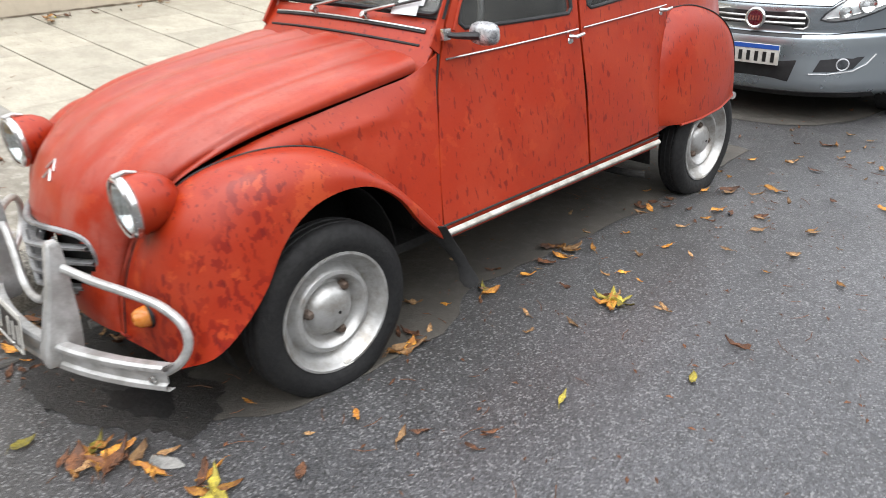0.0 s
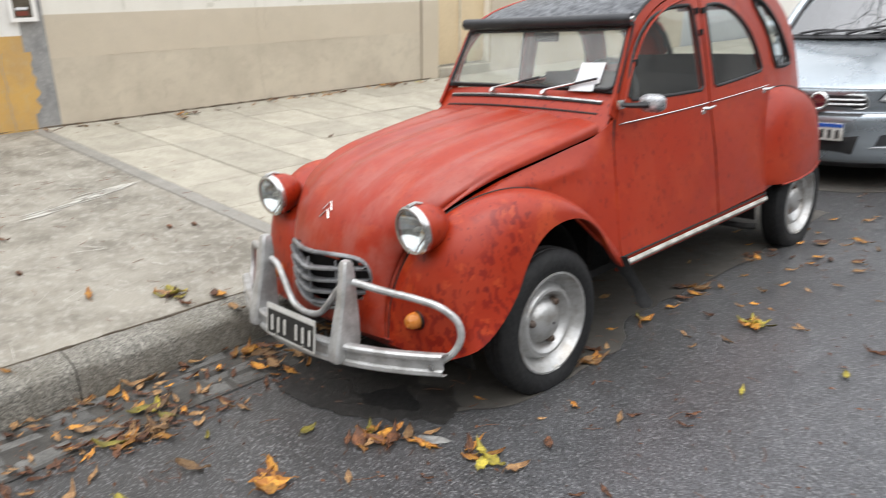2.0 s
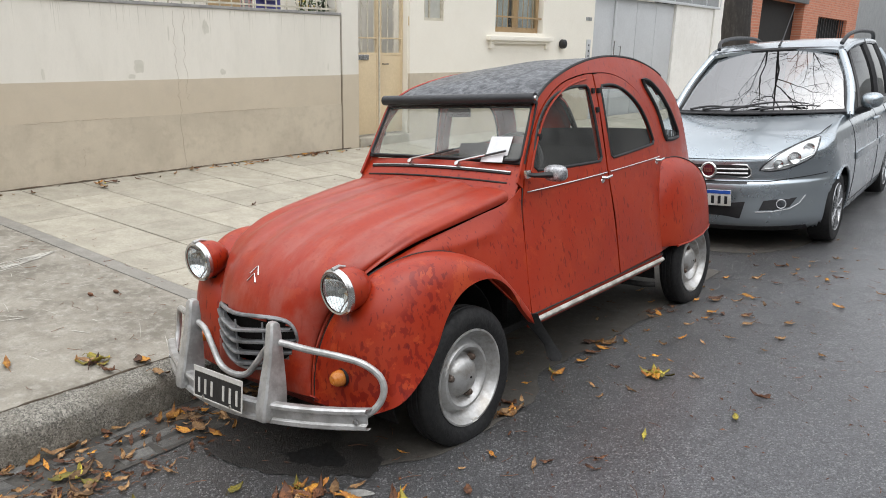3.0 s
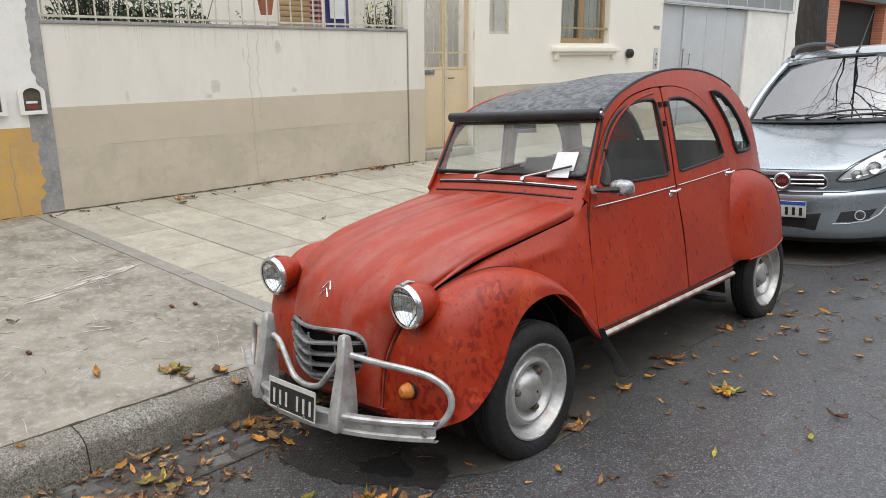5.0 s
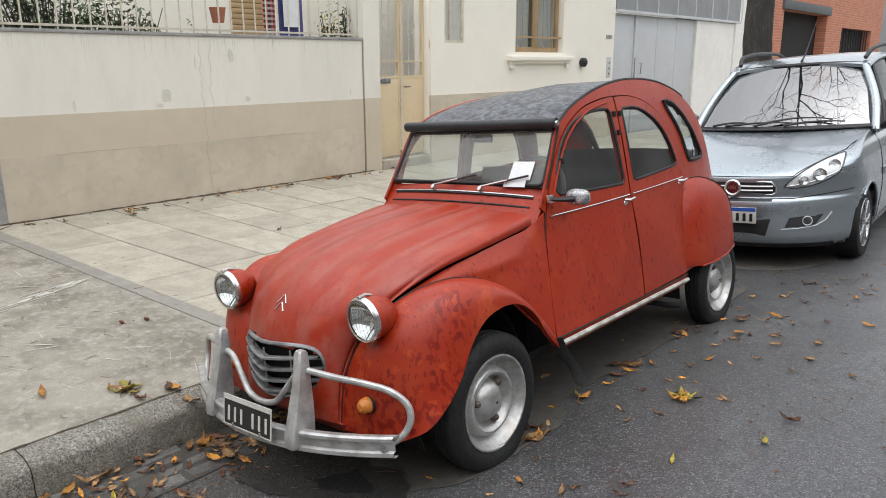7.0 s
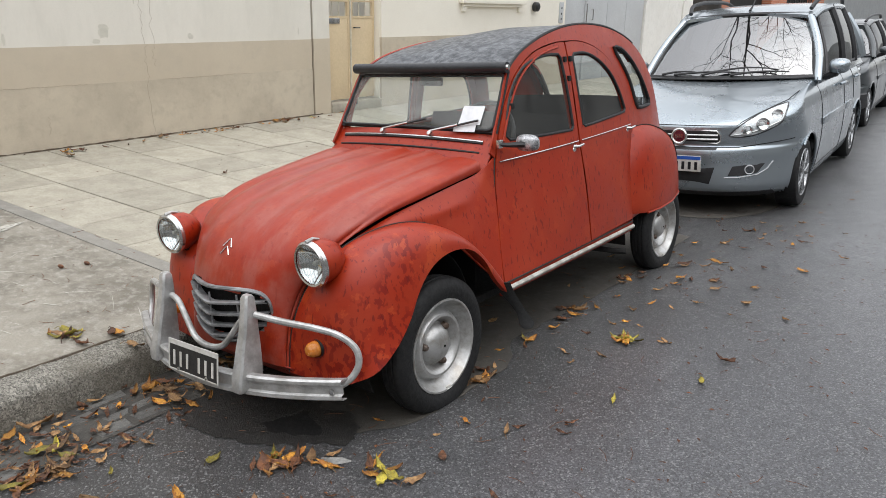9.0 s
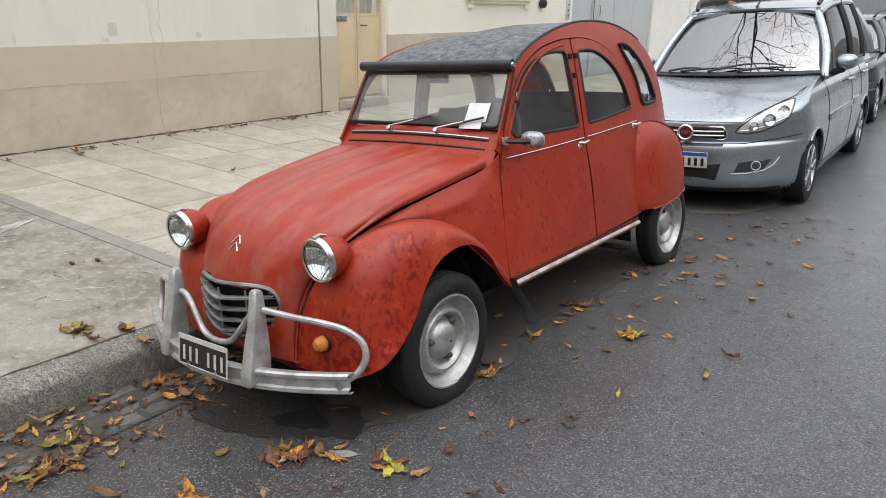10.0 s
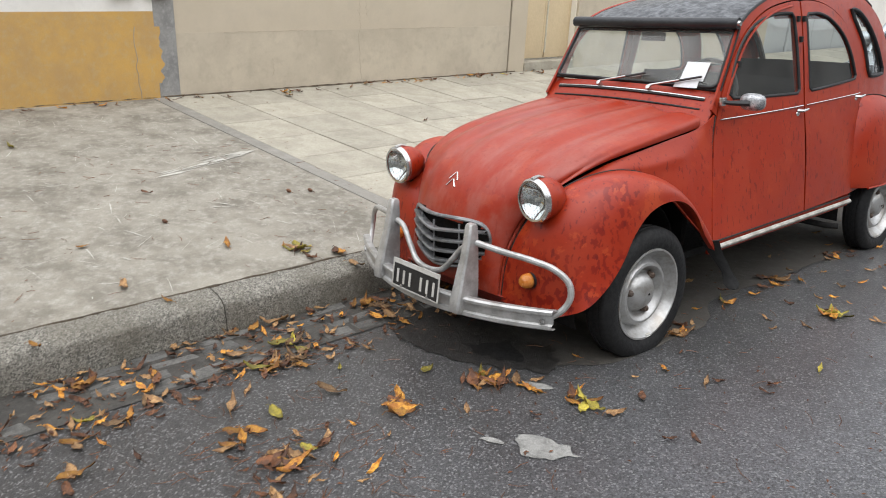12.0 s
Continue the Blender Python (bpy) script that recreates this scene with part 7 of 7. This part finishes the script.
def stain(name, outline, lift, mat, label, rough=0.02):
    pts = spline(outline + outline[:1], len(outline) * 7)[:-1]
    pts = [(x + rough * (noise.noise((x * 9, y * 9, 2)) + 0.7 * noise.noise((x * 31, y * 31, 2))), y + rough * (noise.noise((x * 9, y * 9, 5)) + 0.7 * noise.noise((x * 31, y * 31, 5)))) for x, y in pts]
    ob = part(name, panel(pts, [], lambda u, v: (u, v, road_z(u) + lift), 0.15), mat)
    tagged(ob, label, "ground stain", kind="structure")


stain("dry_patch", [(0.60, 3.2), (0.61, 2.3), (0.60, 1.6), (0.57, 1.05), (0.56, 0.72), (0.70, 0.50), (0.70, 0.2), (0.70, -0.15), (0.62, -0.33), (0.52, -0.42), (0.30, -0.46), (0.12, -0.50), (-0.10, -0.44), (-0.26, -0.2), (-0.26, 3.2)], 0.004, DRY, "dry pale silted asphalt under the red car")
stain("dry_patch", [(0.85, 7.4), (0.85, 4.3), (0.55, 3.85), (-0.26, 3.9), (-0.26, 7.4)], 0.004, DRY, "dry pale asphalt under the silver car")
stain("oil_patch", [(0.12, -0.58), (0.20, -0.52), (0.26, -0.42), (0.36, -0.46), (0.42, -0.50), (0.34, -0.57), (0.22, -0.61)], 0.008, OIL, "black oil stain under the bumper", 0.04)
# damp, oil and the bumper's missing shade, all in one dark colour
DAMP_SHADE = stone("damp_oily_shaded_asphalt", (0.026, 0.024, 0.022), (0.017, 0.016, 0.015), (0.05, 0.046, 0.041), 5, 150, 0.9, rough=0.5)
stain("damp_shade_patch", [(-0.26, -0.66), (-0.08, -0.76), (0.14, -0.74), (0.34, -0.66), (0.50, -0.58), (0.58, -0.46), (0.50, -0.34), (0.2, -0.30), (-0.26, -0.26)], 0.0055, DAMP_SHADE, "dark damp oily asphalt under the bumper, shade painted in", 0.05)
LIME = stone("lime_smear", (0.56, 0.54, 0.48), (0.47, 0.45, 0.40), (0.38, 0.36, 0.315), 6, 90, 0.4)


def scratch_field(n, place, label, wide, long_):
    """Pale lime drags and scratches: many thin ragged slivers on the concrete."""
    bm = bmesh.new()
    for _ in range(n):
        x, y, a = place()
        ln, w = rs.uniform(*long_), rs.uniform(*wide)
        lo, hi = [], []
        for k in range(9):
            t = k / 8
            cx, cy = x + ln * (t - 0.5) * math.cos(a), y + ln * (t - 0.5) * math.sin(a) + 0.02 * math.sin(3 * t) * ln
            h = w * (0.1 + math.sin(math.pi * t)) * rs.uniform(0.3, 1.0)
            for side, out in ((1, hi), (-1, lo)):
                qx, qy = cx - side * h * math.sin(a), cy + side * h * math.cos(a)
                out.append(bm.verts.new((qx, qy, pave_z(qx) + 0.0038)))
        for k in range(8):
            bm.faces.new((lo[k], lo[k + 1], hi[k + 1], hi[k]))
    tagged(part("lime_scratches", bm, LIME), label, "ground stain", kind="stuff")


rs = random.Random(4)


def along_drag():
    t = rs.random()
    return -2.48 - 0.27 * t ** 0.8 + rs.gauss(0, 0.035), -1.1 + 0.85 * t, radians(106 + rs.gauss(0, 5))


scratch_field(22, along_drag, "long pale lime drag on the worn concrete", (0.004, 0.022), (0.1, 0.35))
scratch_field(170, lambda: (rs.uniform(-4.2, -0.9), rs.uniform(-2.7, -0.25), radians(rs.gauss(25, 45))), "faint pale scratches on the worn concrete", (0.001, 0.005), (0.03, 0.22))
stain("cement_splash", [(0.83, -0.92), (0.87, -0.86), (0.93, -0.85), (0.99, -0.83), (1.03, -0.87), (1.06, -0.86), (1.02, -0.93), (0.97, -0.97), (0.92, -0.99), (0.87, -0.97)], 0.004, SCUFF, "pale cement splash on the asphalt", 0.022)
stain("cement_splash", [(0.76, -1.05), (0.81, -1.03), (0.84, -1.0), (0.80, -1.0), (0.77, -1.02)], 0.004, SCUFF, "small pale cement splash on the asphalt", 0.006)
stain("cement_splash", [(0.56, -0.62), (0.62, -0.58), (0.68, -0.57), (0.66, -0.61), (0.60, -0.64)], 0.004, SCUFF, "small pale cement splash on the asphalt", 0.006)


def leaf_material(name, base, other):
    mat, nt, b = nodes_of(name)
    v = mapped(nt)
    n = noise_of(nt, v, 45, 5, 0.7, 0.38, 0.62)
    oi = nt.nodes.new("ShaderNodeObjectInfo")
    hsv = nt.nodes.new("ShaderNodeHueSaturation")
    nt.links.new(blend(nt, n, base, other), hsv.inputs["Color"])
    nt.links.new(scaled(nt, oi.outputs["Random"], 0.85, 0.4), hsv.inputs["Value"])
    nt.links.new(hsv.outputs["Color"], b.inputs["Base Color"])
    b.inputs["Roughness"].default_value = 0.68
    relief(nt, b, n, 0.6, 0.003)
    return mat


L_RUST = leaf_material("rust_brown_leaf", (0.20, 0.078, 0.03), (0.075, 0.032, 0.016))
L_TAN = leaf_material("tan_leaf", (0.40, 0.235, 0.10), (0.19, 0.10, 0.042))
L_GOLD = leaf_material("golden_leaf", (0.56, 0.27, 0.035), (0.30, 0.115, 0.022))
L_GREEN = leaf_material("yellow_green_leaf", (0.46, 0.37, 0.045), (0.24, 0.20, 0.035))


def leaf_mesh(name, mat, length, width, curl, twist, lobes=False):
    """A curled leaf blade with a midrib fold, a thin edge and a stalk."""
    bm = bmesh.new()
    n = 7
    rows = []
    for i in range(n + 1):
        t = i / n
        w = 1.15 * width * math.sin(math.pi * (0.05 + 0.95 * t) ** 0.85) ** 0.8 * (0.5 if i == n else 1)
        w = max(w, 0.001) * (1 + (0.35 * math.sin(t * 22) if lobes else 0.2 * math.sin(t * 17 + curl * 200)))
        y = length * (t - 0.5)
        e = 2 * t - 1
        z = curl * (0.75 * max(e, 0) ** 2 + 0.2 * max(-e, 0) ** 2)
        tw = twist * (t - 0.5)
        row = []
        for k in (-1, -0.5, 0, 0.5, 1):
            row.append((k * w / 2 * math.cos(tw), y, z + abs(k) ** 1.5 * (curl - 0.013) * 0.45 * math.cos(2.2 * t) + k * w / 2 * math.sin(tw) * 0.6 + 0.013 * noise.noise((k * 1.6, t * 6, curl * 300))))
        rows.append(row)
    low = min(p[2] for r in rows for p in r)
    rows = [[(a, b, c - low + 0.002) for a, b, c in r] for r in rows]
    bm = surf(rows, 0.0006)
    zs = rows[0][2][2]
    tube([(0, -length / 2, zs), (0.004, -length * 0.62, zs + 0.002), (0.010, -length * 0.75, 0.003)], 0.0012, 4, bm=bm)
    me = bpy.data.meshes.new(name)
    bm.to_mesh(me)
    bm.free()
    for p in me.polygons:
        p.use_smooth = True
    me.materials.append(mat)
    return me


rl = random.Random(21)
KINDS = {}
for key, mat, words in (("rust", L_RUST, "curled rust-brown fallen leaf"), ("tan", L_TAN, "dry tan fallen leaf"), ("gold", L_GOLD, "golden orange fallen leaf"), ("green", L_GREEN, "fresh yellow-green fallen leaf")):
    KINDS[key] = (words, [leaf_mesh("leaf_blade", mat, L, W, c, t, lob) for L, W, c, t, lob in ((0.10, 0.025, 0.022, 1.5, False), (0.085, 0.028, 0.010, 0.9, False), (0.12, 0.027, 0.032, 2.0, False), (0.07, 0.018, 0.018, -1.5, False), (0.09, 0.038, 0.020, 1.0, True), (0.08, 0.022, 0.030, -2.2, False))])


def drop_leaf(x, y, key=None, size=1.0, z=None, turn=None):
    key = key or rl.choices(("rust", "tan", "gold", "green"), (3.2, 4.5, 3.8, 0.9))[0]
    words, meshes = KINDS[key]
    zz = z if z is not None else (road_z(x) if x > KX else pave_z(x) + (0.002 if x < KB else 0.0))
    if -0.66 < x < -0.28:
        zz += 0.012
    ob = new("fallen_leaf", rl.choice(meshes))
    s = 1.05 * size * rl.uniform(0.65, 1.25)
    ob.matrix_basis = pose(x, y, zz + 0.004, rl.uniform(-9, 9), rl.uniform(-9, 9), rl.uniform(0, 360) if turn is None else turn) @ Matrix.Diagonal((s, s, s, 1))
    where = "in the gutter" if -0.66 < x < -0.2 else "on the asphalt" if x > -0.2 else "on the pavement"
    return tagged(ob, f"{words} {where}", "leaf", "fallen leaves")


# heaps: centre, number, spread along x and y
HEAPS = [(-0.57, -2.13, 7, 0.07, 0.08), (-0.35, -1.85, 6, 0.10, 0.12), (-0.28, -1.36, 8, 0.06, 0.09), (-0.30, -1.14, 7, 0.06, 0.08), (-0.18, -1.30, 5, 0.05, 0.06), (-0.60, -1.45, 5, 0.03, 0.12), (-0.45, -0.66, 14, 0.12, 0.10), (-0.45, -0.45, 12, 0.14, 0.12)]
HEAPS2 = [(0.46, -0.74, 10, 0.05, 0.05), (0.54, -0.66, 6, 0.06, 0.04), (0.20, -1.75, 5, 0.04, 0.04), (0.46, -1.63, 8, 0.05, 0.05), (0.62, -1.76, 6, 0.05, 0.03), (0.02, -2.15, 5, 0.08, 0.06), (0.42, -1.15, 4, 0.04, 0.06), (0.60, 1.28, 6, 0.06, 0.05), (0.68, 0.30, 5, 0.04, 0.06), (0.62, 0.76, 3, 0.03, 0.04), (-0.02, -2.6, 6, 0.2, 0.15)]
HEAPS3 = [(-4.45, 0.98, 6, 0.05, 0.08), (-4.5, 2.6, 10, 0.05, 0.14), (-4.52, 3.7, 16, 0.05, 0.25), (-4.52, 1.9, 5, 0.04, 0.2), (-4.5, -0.9, 5, 0.05, 0.15), (-1.0, -0.80, 5, 0.06, 0.05), (-4.45, 4.6, 6, 0.06, 0.15)]
for hx, hy, n, sx, sy in HEAPS + HEAPS2 + HEAPS3:
    for k in range(n):
        drop_leaf(min(hx + rl.gauss(0, sx), 9) if hx > -0.66 else max(hx + rl.gauss(0, sx), -4.58), hy + rl.gauss(0, sy), size=0.85 if hx < -4 else 1.0, z=None)
# five-fingered yellow sprig and bright single leaves
for a in range(6):
    drop_leaf(1.04 + 0.035 * math.cos(a * 1.05), 1.04 + 0.035 * math.sin(a * 1.05), "green" if a < 4 else "gold", 1.15, turn=math.degrees(a * 1.05) - 90)
for a in range(5):
    drop_leaf(0.84 + 0.045 * math.cos(a * 1.3), -0.57 + 0.045 * math.sin(a * 1.3), "gold" if a % 2 else "green", 1.1, turn=math.degrees(a * 1.3) - 90)
for a in range(4):
    drop_leaf(-1.0 + 0.04 * math.cos(a * 1.5), -0.78 + 0.04 * math.sin(a * 1.5), "green", 1.0)
SINGLE = [(1.27, 0.42), (1.22, 1.13), (1.53, 1.07), (0.94, 0.65), (1.02, 0.81), (1.52, 0.79), (1.04, -0.06), (1.22, 0.13), (0.83, 1.02), (0.89, 1.47), (0.71, 1.39), (0.65, 1.0), (0.91, 2.17), (0.82, 2.46), (1.0, 2.61), (0.88, 3.11), (1.03, 3.05), (0.69, 3.01), (0.91, 2.03), (1.16, 2.07), (1.12, 2.5), (0.60, 1.95), (0.76, -0.56), (0.78, -0.78), (0.96, -0.54), (0.58, -0.95), (0.63, -0.65), (0.23, -0.87), (0.14, -1.28), (0.38, -1.12)]
SINGLE2 = [(0.16, -1.53), (-0.01, -1.63), (-0.24, -2.11), (-0.2, -2.35), (0.18, -2.26), (-0.17, -1.96), (-0.07, -2.17), (-1.56, -1.75), (-0.79, -1.59), (-1.02, -1.71), (-3.5, -1.7), (-1.25, -1.1), (-3.0, 1.6), (-4.3, 0.9), (-2.2, -1.2), (1.3, 3.3), (1.5, 2.7), (0.95, 3.6), (1.2, 4.0), (1.35, 2.2), (-0.12, -1.25), (-0.01, -1.15), (0.47, 0.51), (0.38, 1.66)]
for x, y in SINGLE + SINGLE2:
    drop_leaf(x, y, "green" if (x, y) in ((0.23, -0.87), (-0.24, -2.11)) else None, rl.uniform(0.75, 1.1))
for _ in range(46):
    drop_leaf(rl.uniform(0.72, 1.55) + 0.1 * rl.gauss(0, 1), rl.uniform(1.6, 5.6), rl.choice(("tan", "tan", "gold", "rust")), rl.uniform(0.4, 0.75))
# drifts of small torn leaves, past counting
def drift(mat_key, n, label):
    whole = bmesh.new()
    for _ in range(n):
        k = rl.random()
        if k < 0.5:
            x, y = min(max(rl.gauss(-0.44, 0.15), -0.63), 0.2), rl.uniform(-2.9, 0.2)
        elif k < 0.68:
            x, y = rl.gauss(-0.22, 0.06), rl.uniform(-2.6, -0.9)
        elif k < 0.8:
            x, y = rl.gauss(-4.5, 0.05), rl.uniform(-1.5, 5.0)
            x = max(x, -4.58)
        elif k < 0.86:
            x, y = rl.gauss(0.45, 0.12), rl.gauss(-1.6, 0.15)
        else:
            x, y = rl.gauss(0.75, 0.25), rl.uniform(-0.9, 4.0)
        z = (road_z(x) + (0.014 if x < -0.28 else 0.003)) if x > KX else pave_z(x) + 0.004
        own = bmesh.new()
        own.from_mesh(rl.choice(KINDS[mat_key][1]))
        s = rl.uniform(0.35, 0.8)
        bmesh.ops.transform(own, matrix=pose(x, y, z, rl.uniform(-20, 20), rl.uniform(-20, 20), rl.uniform(0, 360)) @ Matrix.Diagonal((s, s, s, 1)), verts=own.verts)
        merge(whole, own)
    tagged(part("leaf_drift", whole, KINDS[mat_key][1][0].materials[0]), label, "leaf litter", kind="stuff")


drift("rust", 230, "drift of small dark brown leaves along the gutter")
drift("tan", 170, "drift of small tan leaves along the gutter")
drift("gold", 70, "scattered small golden leaves along the gutter")
# bits of twig, seed and torn leaf strewn about, past counting
bits = bmesh.new()
for _ in range(2200):
    if rl.random() < 0.45:
        x, y = rl.uniform(-0.2, 2.2), rl.uniform(-2.6, 4.5)
    elif rl.random() < 0.75:
        x, y = rl.uniform(-0.64, -0.1), rl.uniform(-3.0, 1.0)
    else:
        x, y = rl.uniform(-4.5, -0.9), rl.uniform(-2.6, 4.0)
    z = (road_z(x) if x > KX else pave_z(x)) + 0.006
    a, ln = rl.uniform(0, 6.28), rl.uniform(0.006, 0.03)
    leaf_card(bits, Vector((x, y, z)), Vector((math.cos(a), math.sin(a), 0.05)), Vector((0, 0, 1)), ln, ln * rl.uniform(0.15, 0.5), 0.3)
tagged(part("leaf_crumbs", bits, L_RUST), "crumbled leaf bits strewn on road and pavement", "leaf litter", kind="stuff")
twigs = bmesh.new()
for _ in range(420):
    k = rl.random()
    x, y = (rl.uniform(-0.2, 2.2), rl.uniform(-2.6, 3.5)) if k < 0.4 else (rl.uniform(-3.2, -0.9), rl.uniform(-2.6, 0.2)) if k < 0.65 else (rl.gauss(0.42, 0.22), rl.gauss(-1.6, 0.3))
    z = (road_z(x) if x > KX else pave_z(x)) + 0.006
    a, ln = rl.uniform(0, 6.28), rl.uniform(0.03, 0.09)
    p = [Vector((x + ln * k * math.cos(a + 0.4 * k), y + ln * k * math.sin(a + 0.4 * k), z)) for k in (0, 0.5, 1)]
    tube(p, 0.0013, 4, bm=twigs)
tagged(part("twig_litter", twigs, L_RUST), "thin dry twigs strewn on the ground", "twigs", kind="stuff")
for x, y in ((-1.70, -1.27), (-1.85, -0.41), (-1.8, -0.28)):
    b = thing("seed_pod", "small brown seed pod on the pavement", "seed pod", pose(x, y, pave_z(x) + 0.012))
    part("pod", lathe([(0, -0.022), (0.009, -0.014), (0.012, 0), (0.008, 0.014), (0, 0.02)], pose(0, 0, 0, 80, 0, 40 * x), 10), L_RUST, b)
    part("stalk", tube([(0.02, 0, 0), (0.05, 0.01, -0.006)], 0.0015, 4), L_RUST, b)
